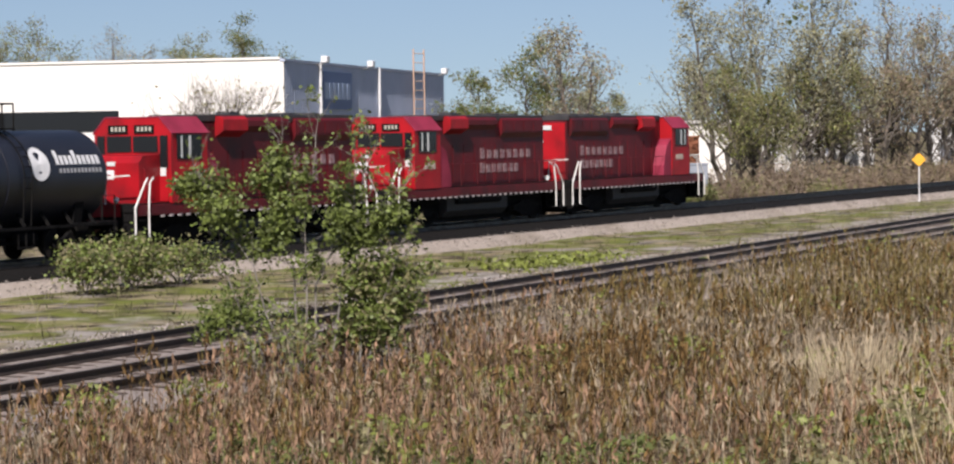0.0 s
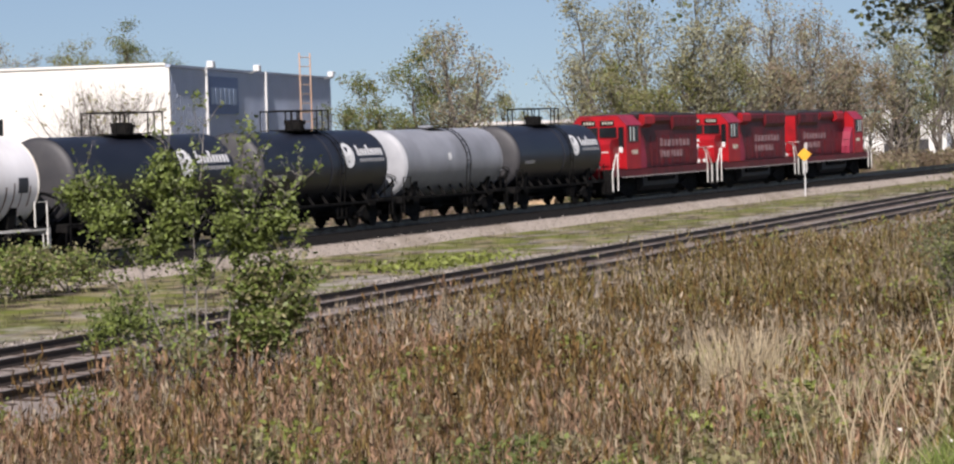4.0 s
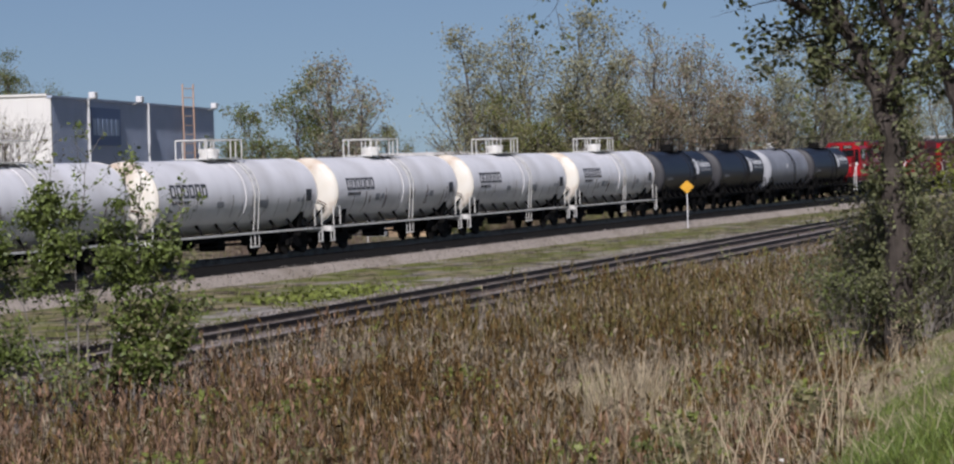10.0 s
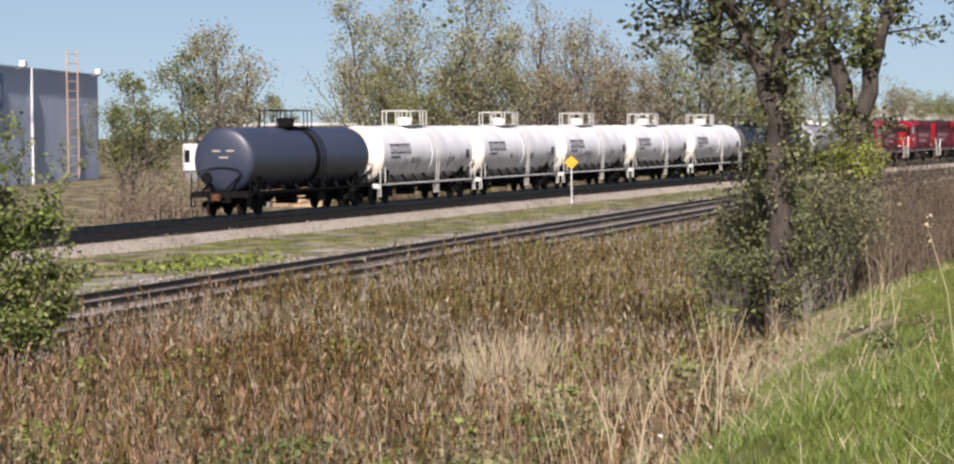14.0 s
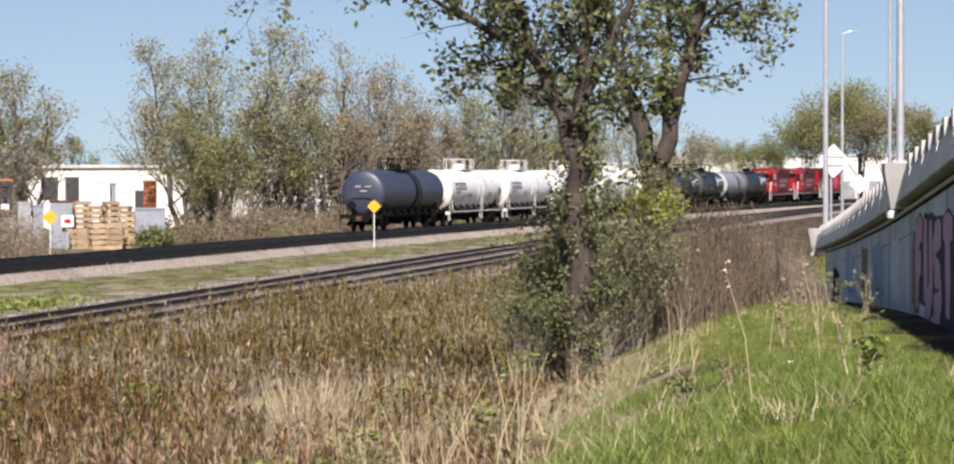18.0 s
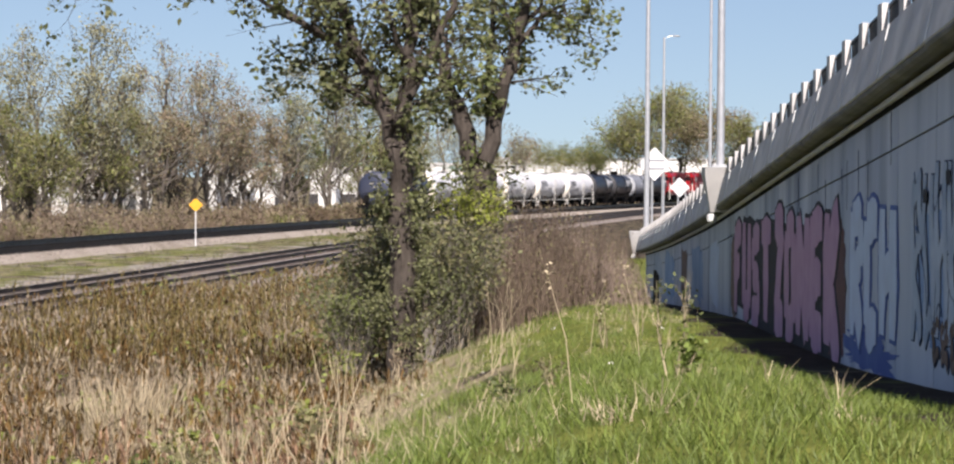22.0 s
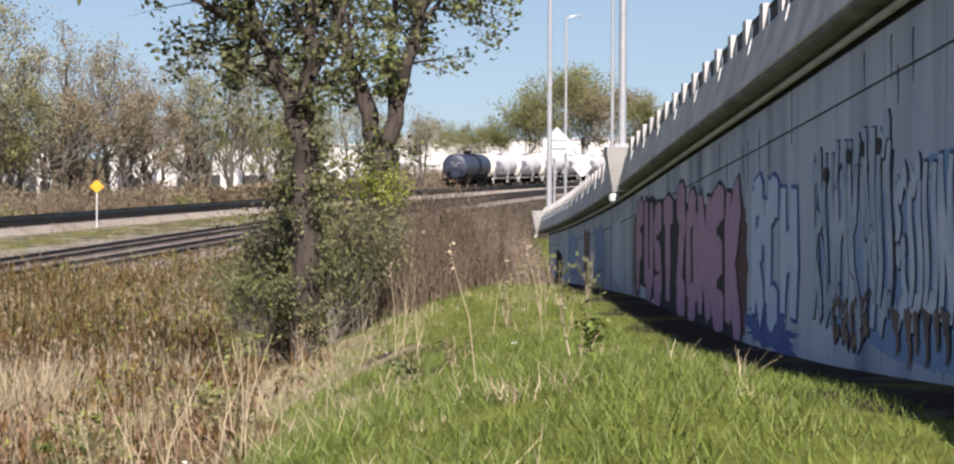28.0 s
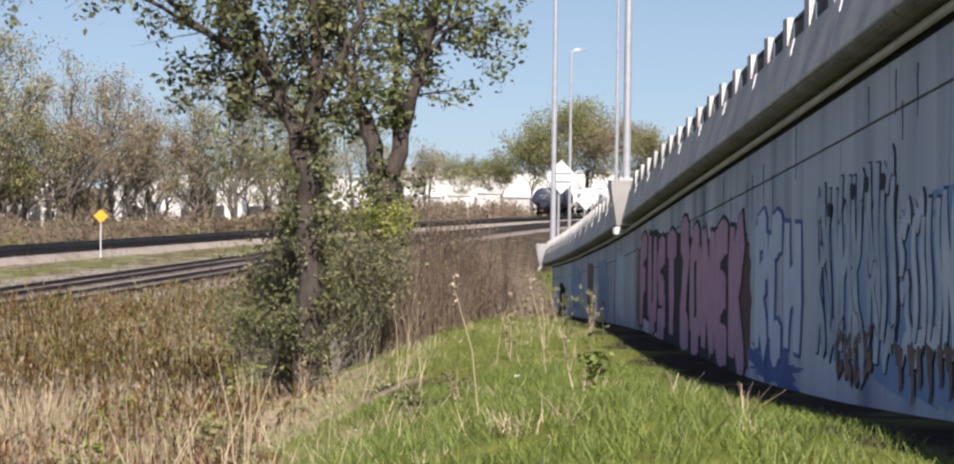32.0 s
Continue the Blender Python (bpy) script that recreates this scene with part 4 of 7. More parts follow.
    part("brake_wheel", Mb().lathe([(-0.02, 0.23), (-0.02, 0.27), (0.02, 0.27), (0.02, 0.23)], 16, "x"), trim, car, m=pose(-hl + 0.35, 0.55, 1.75))
    part("brake_stand", Mb().box(-hl + 0.38, 0.5, 1.1, -hl + 0.46, 0.6, 1.8), M_BLACK, car)
    # curved hoop of grab rail on the end
    hoop = [(-tl - 0.02 + 0.03 * abs(math.sin(a)), 1.1 * math.cos(a), zc - 0.62 + 0.28 * math.sin(a)) for a in np.linspace(0, math.pi, 9)]
    part("end_rail", Mb().tube([(x - 0.05, y, z) for x, y, z in hoop], 0.025, 6), M_BLACK if kind != "white" else M_RUST, car)
    for sgn in (-1, 1):
        for y in (-1, 1):
            part("end_strut", Mb().tube([(sgn * (tl + 0.02), y * 0.95, zc - 0.70), (sgn * (tl + 0.1), y * 0.12, 1.1)], 0.05, 6), M_BLACK, car)
    # dome, platform and railing on top
    top = zc + r
    if kind != "grey":
        dk = M_WHITEP if kind == "white" else M_BLACK
        pf = part("platform", Mb().box(-1.6, -0.75, top + 0.03, 1.6, 0.75, top + 0.07).box(-1.2, -0.08, top - 0.12, 1.2, 0.08, top + 0.05), dk, car)
        dome = part("dome", Mb().lathe([(top - 0.1, 0.40), (top + 0.36, 0.40), (top + 0.40, 0.37), (top + 0.46, 0.36), (top + 0.48, 0.05)], 20, "z"), dk, car, "rust-streaked dome" if kind == "white" else "", smooth=True)
        for k in range(6):
            a = k * math.pi / 3
            part("bolt", Mb().tube([(0.41 * math.cos(a), 0.41 * math.sin(a), top + 0.28), (0.41 * math.cos(a), 0.41 * math.sin(a), top + 0.46)], 0.03, 6), dk, dome)
        rl = part("railing", Mb().tube([(-1.55, -0.72, top + 0.82), (1.55, -0.72, top + 0.82), (1.55, 0.72, top + 0.82), (-1.55, 0.72, top + 0.82), (-1.55, -0.72, top + 0.82)], 0.03, 6), dk, car)
        for x in (-1.55, -0.95, 0.55, 1.0, 1.55):
            for y in (-0.72, 0.72):
                part("railing_post", Mb().tube([(x, y, top - 0.02), (x, y, top + 0.82)], 0.03, 6), dk, rl)
    else:
        part("valve_cover", Mb().lathe([(top - 0.1, 0.34), (top + 0.12, 0.34), (top + 0.16, 0.26), (top + 0.17, 0.03)], 18, "z"), body_m, car, smooth=True)
        part("platform", Mb().box(-0.9, -0.6, top + 0.0, 0.9, 0.6, top + 0.05), M_BLACK, car)
    # ladder down the near side
    ang = np.linspace(0.25, 1.75, 9)
    for y_sgn in (-1, 1):
        rails_ = [[(x, y_sgn * (r + 0.07) * math.sin(a), zc + (r + 0.07) * math.cos(a)) for a in ang] + [(x, y_sgn * 1.46, 1.1)] for x in (0.95, 1.35)]
        mb = Mb()
        for line in rails_:
            mb.tube(line, 0.022, 5)
        lad = part("ladder", mb, trim if kind == "white" else M_BLACK, car)
        for a in np.linspace(0.9, 1.75, 5):
            part("rung", Mb().tube([(0.95, y_sgn * (r + 0.07) * math.sin(a), zc + (r + 0.07) * math.cos(a)), (1.35, y_sgn * (r + 0.07) * math.sin(a), zc + (r + 0.07) * math.cos(a))], 0.016, 5), trim if kind == "white" else M_BLACK, lad)
    # markings
    if kind == "white":
        mb = Mb()
        for i in range(6):
            x = -cyl0 + 1.0 + i * 0.52
            curved_patch(mb, x, x + 0.43, zc + 0.02, zc + 0.12, r, zc)
            curved_patch(mb, x, x + 0.43, zc + 0.46, zc + 0.56, r, zc)
            curved_patch(mb, x, x + 0.12, zc + 0.10, zc + 0.48, r, zc)
            curved_patch(mb, x + 0.31, x + 0.43, zc + 0.10, zc + 0.48, r, zc)
        part("lettering", mb, M_MARK, car, "dark block lettering as plain bars")
        for i in range(6):
            part("number_bar", curved_patch(Mb(), -cyl0 + 1.05 + i * 0.24, -cyl0 + 1.24 + i * 0.24, zc - 0.22, zc - 0.08, r, zc), M_MARK, car)
        part("placard", curved_patch(Mb(), cyl0 - 1.15, cyl0 - 0.6, zc - 0.35, zc + 0.15, r, zc), M_MARK, car, "dark square placard")
        for i in range(5):
            x = rr.uniform(-cyl0 + 2.5, cyl0 - 1.6)
            part("small_print", curved_patch(Mb(), x, x + rr.uniform(0.25, 0.6), zc - rr.uniform(0.35, 0.6), zc - 0.2, r, zc), M_PRINT, car)
        mb = Mb()
        for i in range(20):
            x = rr.uniform(-cyl0 + 0.4, cyl0 - 0.4)
            curved_patch(mb, x, x + rr.uniform(0.03, 0.08), zc - rr.uniform(0.5, 1.1), zc - rr.uniform(-0.1, 0.3), r, zc, lift=0.006)
        part("rust_streaks", mb, M_RUST if seed % 2 else mat("grey_streak", (0.36, 0.34, 0.32), 0.8), car)
    elif kind == "black":
        n_, mb = 24, Mb()
        ring = [(cyl0 - 3.4 + 0.5 * math.cos(a), zc + 0.45 + 0.52 * math.sin(a)) for a in np.linspace(0, 2 * math.pi, n_, endpoint=False)]
        mb.add([(x, side_y(r + 0.02, zc, z), z) for x, z in ring] + [(cyl0 - 3.4, side_y(r + 0.02, zc, zc + 0.45), zc + 0.45)], [(k, (k + 1) % n_, n_) for k in range(n_)])
        part("round_emblem", mb, M_SIGNW, car, "plain white round emblem")
        mb = Mb()
        for i in range(10):
            x = cyl0 - 2.55 + i * 0.235
            curved_patch(mb, x, x + 0.17, zc + 0.42, zc + (0.86 if i in (0, 4) else 0.70), r, zc)
        part("lettering", mb, M_SIGNW, car, "white lettering as plain bars")
        mb = Mb()
        for i in range(12):
            x = cyl0 - 2.45 + i * 0.19
            curved_patch(mb, x, x + 0.12, zc + 0.16, zc + 0.30, r, zc)
        for i in range(6):
            x = -cyl0 + 0.6 + i * 0.2
            curved_patch(mb, x, x + 0.13, zc - 0.35, zc - 0.2, r, zc)
        part("small_print", mb, mat("dull_white_print", (0.42, 0.42, 0.42), 0.7), car)
    elif kind == "grey":
        part("placard", curved_patch(Mb(), -0.9, -0.55, zc + 0.1, zc + 0.4, r, zc), M_SIGNW, car)
    else:
        mb = Mb()
        for y in (-0.75, -0.05):
            mb.box(-tl - 0.035, y + 0.1, zc + 0.38, -tl + 0.03, y + 0.5, zc + 0.46)
        mb.box(-tl - 0.035, -0.35, zc + 0.08, -tl + 0.03, 0.1, zc + 0.16)
        part("number_bars", mb, M_NUM, car)
    for sgn in (-1, 1):
        bogie(car, sgn * (hl - 2.15))
    return car


def locomotive(number_lab, label):
    """A road-switcher; its cab end looks to -x, origin on the rails under its middle."""
    lo = thing("locomotive", label, "locomotive", group="locomotives of the train")
    part("sill", Mb().box(-7.9, -1.52, 1.22, 7.9, 1.52, 1.58, 0.03), M_REDD, lo)
    tooth = Mb().box(0, -0.015, 0, 0.19, 0.015, 0.065).mesh("sill_reflector", M_DULLW)
    for i in range(27):
        for y in (-1.545, 1.545):
            part("sill_reflector", tooth, None, lo, m=pose(-6.6 + i * 0.51, y, 1.16))
    part("walkway", Mb().box(-7.9, -1.5, 1.58, 7.9, 1.5, 1.62), M_BLACK, lo)
    part("fuel_tank", Mb().prism([(-1.25, 0.62), (-1.0, 0.36), (1.0, 0.36), (1.25, 0.62), (1.25, 1.2), (-1.25, 1.2)], -2.7, 2.9, "x"), M_TANKF, lo)
    part("underbody", Mb().box(-7.2, -0.85, 0.13, 7.2, 0.85, 1.2), M_BLACK, lo)
    for y in (-1.28, 1.28):
        part("air_tank", Mb().tube([(-2.0, y, 1.02), (2.0, y, 1.02)], 0.15, 12), M_BLACK, lo)
    # short hood with a sloped top
    nose = part("nose", Mb().prism([(-7.2, 1.6), (-7.2, 2.95), (-6.95, 3.18), (-5.9, 3.24), (-5.9, 1.6)], -1.1, 1.1), M_RED, lo)
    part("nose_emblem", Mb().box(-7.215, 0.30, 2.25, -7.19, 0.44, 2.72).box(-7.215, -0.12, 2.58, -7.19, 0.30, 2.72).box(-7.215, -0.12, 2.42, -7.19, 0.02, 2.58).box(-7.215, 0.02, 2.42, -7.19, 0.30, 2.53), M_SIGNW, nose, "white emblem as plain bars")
    part("headlight", Mb().box(-7.22, -0.16, 2.86, -7.1, 0.16, 3.0), M_BLIND, nose)
    part("nose_door", Mb().box(-6.9, -1.12, 1.75, -6.35, -1.09, 2.75), M_RED, nose)
    # cab with bevelled roof
    roof_poly = [(-1.55, 1.6), (-1.55, 3.95), (-1.08, 4.46), (1.08, 4.46), (1.55, 3.95), (1.55, 1.6)]
    cab = part("cab", Mb().prism(roof_poly, -5.95, -3.75, "x"), M_RED, lo)
    part("roof", Mb().prism([(-1.62, 3.93), (-1.10, 4.49), (1.10, 4.49), (1.62, 3.93), (1.60, 3.90), (1.08, 4.455), (-1.08, 4.455), (-1.60, 3.90)], -5.98, -3.70, "x"), M_ROOFRED, cab, "faded pinkish red roof")
    for y0, y1 in ((-1.02, -0.04), (0.04, 1.02)):
        part("windscreen", Mb().box(-5.985, y0, 3.30, -5.93, y1, 3.84), M_GLASS, cab)
        board = part("number_board", Mb().box(-6.0, y0 + 0.14, 3.93, -5.93, y1 - 0.06, 4.21), M_BLACK, cab)
        for i in range(4):
            part("number_bar", Mb().box(-6.01, y0 + 0.22 + i * 0.16, 4.0, -5.99, y0 + 0.31 + i * 0.16, 4.15), M_NUM, board)
    for y in (-1.42, 1.12):
        part("cab_door", Mb().box(-5.985, y, 2.2, -5.94, y + 0.3, 3.85), M_GLASS, cab, "dark window of the cab door")
        part("door_panel", Mb().box(-5.99, y - 0.02, 1.66, -5.955, y + 0.36, 2.75), M_RED, cab)
        part("notice", Mb().box(-6.0, y + 0.06, 2.5, -5.985, y + 0.28, 2.78), M_BLIND, cab)
    for sy in (-1, 1):
        y = sy * 1.56
        w = part("side_window", Mb().box(-5.62, y - 0.02, 3.05, -4.15, y + 0.02, 3.88), M_GLASS, cab)
        for x0, x1 in ((-5.40, -5.32), (-4.93, -4.80)):
            part("blind", Mb().box(x0, y - 0.032, 3.1, x1, y + 0.032, 3.84), M_BLIND, w, "pale window frame")
        for i in range(4):
            part("number_bar", Mb().box(-5.1 + i * 0.24, y - 0.015, 2.38, -4.97 + i * 0.24, y + 0.015, 2.62), M_NUM, cab)
    # sloped box behind the cab
    for y in (-1.5, 0.9):
        part("side_box", Mb().prism([(-3.75, 1.6), (-3.75, 3.4), (-3.2, 3.1), (-2.75, 2.1), (-2.75, 1.6)], y, y + 0.6), M_ROOFRED, lo)
    # long hood
    hood = part("hood", Mb().box(-3.75, -0.92, 1.6, 7.35, 0.92, 4.30, 0.06), M_REDD, lo, "grimy dark red engine hood")
    part("hood_top", Mb().box(-3.7, -0.95, 4.30, 7.2, 0.95, 4.56, 0.05), M_GRIME, lo)
    for x0, x1, wdt, z0, z1 in ((-2.3, -0.7, 1.28, 3.75, 4.5), (-0.6, 2.4, 1.1, 3.9, 4.46), (2.9, 7.0, 1.06, 3.55, 4.46)):
        b = part("roof_box", Mb().prism([(-wdt, z0 + 0.25), (-wdt, z1 - 0.12), (-wdt + 0.15, z1), (wdt - 0.15, z1), (wdt, z1 - 0.12), (wdt, z0 + 0.25), (0.9, z0), (-0.9, z0)], x0, x1, "x"), M_REDD if x0 > -1 else M_RED, lo)
        if x0 > 2:
            for i in range(4):
                for y in (-wdt, wdt):
                    part("grille", Mb().box(x0 + 0.15 + i * 0.98, y - 0.018, z0 + 0.32, x0 + 1.0 + i * 0.98, y + 0.018, z1 - 0.2), M_REDD, b)
    for i, x in enumerate((3.6, 5.4)):
        part("roof_fan", Mb().lathe([(4.40, 0.55), (4.62, 0.55), (4.64, 0.48), (4.60, 0.05)], 18, "z", (x, 0, 0)), M_GRIME, lo)
    part("exhaust", Mb().box(-0.4, -0.3, 4.4, 0.3, 0.3, 4.68, 0.04), M_GRIME, lo)
    for i in range(11):
        x = -3.5 + i * 0.98
        for y in (-0.945, 0.92):
            d = part("hood_door", Mb().box(x + 0.03, y, 1.75, x + 0.92, y + 0.025, 3.3), M_REDD, hood)
    for sy, sgn in ((-1, 1), (1, -1)):
        y = sy * 0.955
        for n, z, st in ((8, 2.72, 0.64), (7, 2.12, 0.54)):
            for i in range(n):
                x = 5.9 - (n - 1 - i) * st - 0.42 if n == 8 else 1.0 + i * st
                x0_ = x if sy < 0 else 6.9 - x - 0.4
                part("lettering", Mb().box(x0_, y - 0.012, z, x0_ + 0.36, y + 0.012, z + (0.36 if i else 0.44)), M_WORN, hood, "worn white lettering as plain bars")
    # long side handrail, end rails, steps
    for sy in (-1, 1):
        y = sy * 1.47
        part("handrail", Mb().tube([(-3.4, y, 2.55), (7.6, y, 2.55)], 0.018, 6), M_REDD, lo)
        for i in range(8):
            part("stanchion", Mb().tube([(-3.3 + i * 1.5, y, 1.6), (-3.3 + i * 1.5, y, 2.55)], 0.018, 6), M_REDD, lo)
        for sx, x0 in ((-1, -8.05), (1, 8.05)):
            st = part("step_well", Mb().box(min(x0, x0 - sx * 0.75), sy * 1.0 - 0.02, 0.45, max(x0, x0 - sx * 0.75), sy * 1.0 + 0.02, 1.6), M_BLACK, lo)
            for k in range(4):
                part("step", Mb().box(min(x0, x0 - sx * 0.7), min(sy * 1.0, sy * 1.5), 0.45 + k * 0.3, max(x0, x0 - sx * 0.7), max(sy * 1.0, sy * 1.5), 0.49 + k * 0.3), M_BLACK, st)
            for dx in (0.0, 0.78):
                x = x0 - sx * dx
                part("white_handrail", Mb().tube([(x, sy * 1.53, 0.5), (x, sy * 1.53, 1.5), (x - sx * (0.62 if dx == 0 else 0.12), sy * 1.5, 2.30), (x - sx * (0.85 if dx == 0 else 0.4), sy * 1.44, 2.45)], 0.034, 8), M_WHITEP, lo, "white painted step handrail")
    for sx in (-1, 1):
        x = sx * 8.0
        part("pilot", Mb().prism([(-1.5, 0.35), (1.5, 0.35), (1.5, 1.6), (-1.5, 1.6)], min(x, x - sx * 0.12), max(x, x - sx * 0.12), "x"), M_BLACK if sx < 0 else M_BLACK, lo)
        part("end_plate", Mb().box(min(x, x + sx * 0.03), -0.9, 1.2, max(x, x + sx * 0.03), 0.9, 1.62), M_RED, lo)
        c = part("coupler", Mb().box(min(x, x + sx * 0.55), -0.12, 0.74, max(x, x + sx * 0.55), 0.12, 0.98, 0.03), M_RUST, lo)
        part("knuckle", Mb().box(x + sx * 0.40 - 0.14, -0.2, 0.70, x + sx * 0.40 + 0.14, 0.2, 1.02, 0.05), M_RUST, c)
        part("end_rail", Mb().tube([(x, -1.3, 2.55), (x, -0.35, 2.5), (x, -0.3, 1.6)], 0.03, 6).tube([(x, 1.3, 2.55), (x, 0.35, 2.5), (x, 0.3, 1.6)], 0.03, 6), M_WHITEP, lo)
        part("ditch_light", Mb().lathe([(0.0, 0.11), (0.06, 0.10), (0.07, 0.02)], 12, "x", (0, 0, 0)), M_BLIND, lo, m=pose(x, -0.75, 1.75, 0, 0, 0 if sx > 0 else 180))
        part("hose", Mb().tube([(x, -0.45, 1.1), (x + sx * 0.2, -0.47, 0.8), (x + sx * 0.25, -0.4, 0.45)], 0.035, 6), M_BLACK, lo)
    part("rear_panel", Mb().box(7.352, -0.86, 1.66, 7.375, 0.86, 4.22), M_RED, hood, "bright red rear wall of the hood")
    part("rear_light", Mb().box(7.376, -0.2, 3.9, 7.44, 0.2, 4.1), M_BLIND, lo)
    part("rear_number_board", Mb().box(7.376, -0.8, 3.3, 7.41, -0.2, 3.42), M_BLIND, lo)
    for sgn in (-1, 1):
        bogie(lo, sgn * 5.0, 0.51, 2.74)
    return lo


# car middles along the track when the clip begins; the train runs to +x
SPEED = 13.3
TRAIN = []
l1 = locomotive("", "red road-switcher locomotive, faded roof, white step handrails")
l2 = copy_thing(l1, pose(0, 0, 0))
l3 = copy_thing(l1, pose(0, 0, 0))
l3["label"] = "red road-switcher locomotive leading the train, cab foremost"
TRAIN += [(l1, 73.75, False), (l2, 90.85, False), (l3, 107.95, True)]
b3 = tank_car("black", 12.7, "black tank car with white round emblem and dull end cap", 11)
gr = tank_car("grey", 12.3, "weathered pale grey tank car without railing", 12)
b2 = copy_thing(b3, pose(0, 0, 0))
b1 = copy_thing(b3, pose(0, 0, 0))
w1 = tank_car("white", 16.5, "dirty white tank car with cream rust-stained end caps", 21)
w2 = tank_car("white", 16.5, "dirty white tank car with dark block lettering and cream ends", 22)
w3 = copy_thing(w1, pose(0, 0, 0))
w4 = copy_thing(w2, pose(0, 0, 0))
w5 = copy_thing(w1, pose(0, 0, 0))
last = tank_car("slate", 16.6, "slate-black tank car with a dark band at the train's end", 31)
TRAIN += [(b3, 58.9, False), (gr, 46.4, False), (b2, 34.0, False), (b1, 21.1, False), (w1, 6.4, False), (w2, -10.1, False), (w3, -26.6, False), (w4, -43.1, False), (w5, -59.6, False), (last, -76.2, False)]

# ---- buildings beyond the track ----
def at_az(az, dist, z=-0.9):
    a = radians(az)
    return Vector((dist * math.cos(a), dist * math.sin(a), z))


def warehouse():
    """Large flat-roofed warehouse: a white long face and a blue-grey front."""
    c = Vector((179.0, 109.0, -0.9))
    u = Vector((0.968, 0.25, 0))   # along the grey front
    v = Vector((-0.25, 0.968, 0))  # along the white side
    m = Matrix(((u.x, v.x, 0, c.x), (u.y, v.y, 0, c.y), (0, 0, 1, c.z), (0, 0, 0, 1)))
    t = thing("warehouse", "large flat-roofed warehouse, white side and blue-grey front", "building", m)
    H = 11.4
    part("white_wall", Mb().box(-0.25, 0, 0, 0.0, 90, H), M_BWHITE, t, "white ribbed metal side wall")
    part("grey_wall", Mb().box(0.0, 0.0, 0, 60, 0.25, H - 0.25), M_BGREY, t, "blue-grey ribbed metal front wall")
    part("back_wall", Mb().box(59.75, 0.3, 0, 60, 90, H - 0.25), M_BGREY, t)
    part("rear_wall", Mb().box(0.0, 89.7, 0, 60, 90, H - 0.25), M_BGREY, t)
    part("roof", Mb().box(0, 0.25, H - 0.7, 59.7, 89.7, H - 0.55), M_CONC, t)
    ribs = Mb()
    for i in range(74):
        ribs.box(0.4 + i * 0.8, -0.02, 0.2, 0.5 + i * 0.8, 0.0, H - 0.45)
    part("ribs", ribs, M_BGREY, t)
    ribs = Mb()
    for i in range(60):
        ribs.box(-0.29, 0.6 + i * 1.4, 0.2, -0.25, 0.75 + i * 1.4, H - 0.2)
    part("ribs", ribs, M_BWHITE, t)
    part("coping", Mb().box(-0.35, -0.15, H - 0.22, 60.1, 0.3, H), M_BGREY, t)
    part("coping", Mb().box(-0.4, 0.3, H - 0.05, 0.1, 90, H + 0.15), M_BWHITE, t)
    for x in (10.6, 31.5):
        part("downpipe", Mb().tube([(x, -0.15, 0), (x, -0.15, H)], 0.13, 8), M_SIGNW, t, "white downpipe")
    part("sign_panel", Mb().box(11.2, -0.16, 7.2, 21.2, -0.02, 10.6), M_BSIGN, t, "dark blue sign panel")
    for i in range(6):
        part("sign_bar", Mb().box(11.9 + i * 1.5, -0.2, 8.1, 13.0 + i * 1.5, -0.16, 9.6), M_BSIGNT, t, "pale blue letter as a plain bar")
    for x in (10.0, 26.0, 57.0):
        l = part("flood_light", Mb().box(x - 0.5, -1.1, H - 0.1, x + 0.5, -0.5, H + 0.5, 0.08), M_SIGNW, t)
        part("bracket", Mb().tube([(x, -0.7, H - 0.1), (x, 0.0, H - 0.3)], 0.06, 6), M_GALV, l)
    lad = part("roof_ladder", Mb().tube([(44.6, -0.4, 0.5), (44.6, -0.4, H + 2.2)], 0.08, 6).tube([(46.3, -1.1, 0.5), (46.3, -1.1, H + 2.2)], 0.08, 6), mat("ladder_orange", (0.55, 0.36, 0.25), 0.7), t, "orange-primed roof ladder with safety hoops")
    for i in range(14):
        part("rung", Mb().tube([(44.6, -0.4, 0.8 + i * 0.95), (46.3, -1.1, 0.8 + i * 0.95)], 0.05, 5), mat("ladder_rung", (0.55, 0.40, 0.30), 0.7) if i == 0 else bpy.data.materials["ladder_rung"], lad)
    part("dark_strip_window", Mb().box(-0.33, 15, 5.4, -0.24, 62, 7.2), M_GLASS, t, "long dark strip window")
    part("vent_pipe", Mb().tube([(-1, 26, 0), (-1, 26, 7.6)], 0.15, 8), M_GALV, t)


warehouse()


def block(name, az0, az1, dist, z1, label, material, depth=12, z0=-0.9):
    a, b = at_az(az0, dist), at_az(az1, dist)
    u = (b - a).normalized()
    n = Vector((-u.y, u.x, 0))
    if n.dot(a) < 0:
        n = -n
    L = (b - a).length
    m = Matrix(((u.x, n.x, 0, a.x), (u.y, n.y, 0, a.y), (0, 0, 1, z0), (0, 0, 0, 1)))
    t = thing(name, label, "building", m)
    H = z1 - z0
    part("wall", Mb().box(0, 0, 0, L, depth, H), material, t)
    part("roof", Mb().box(-0.3, -0.3, H, L + 0.3, depth + 0.3, H + 0.25), M_CONC, t)
    return t, L, H

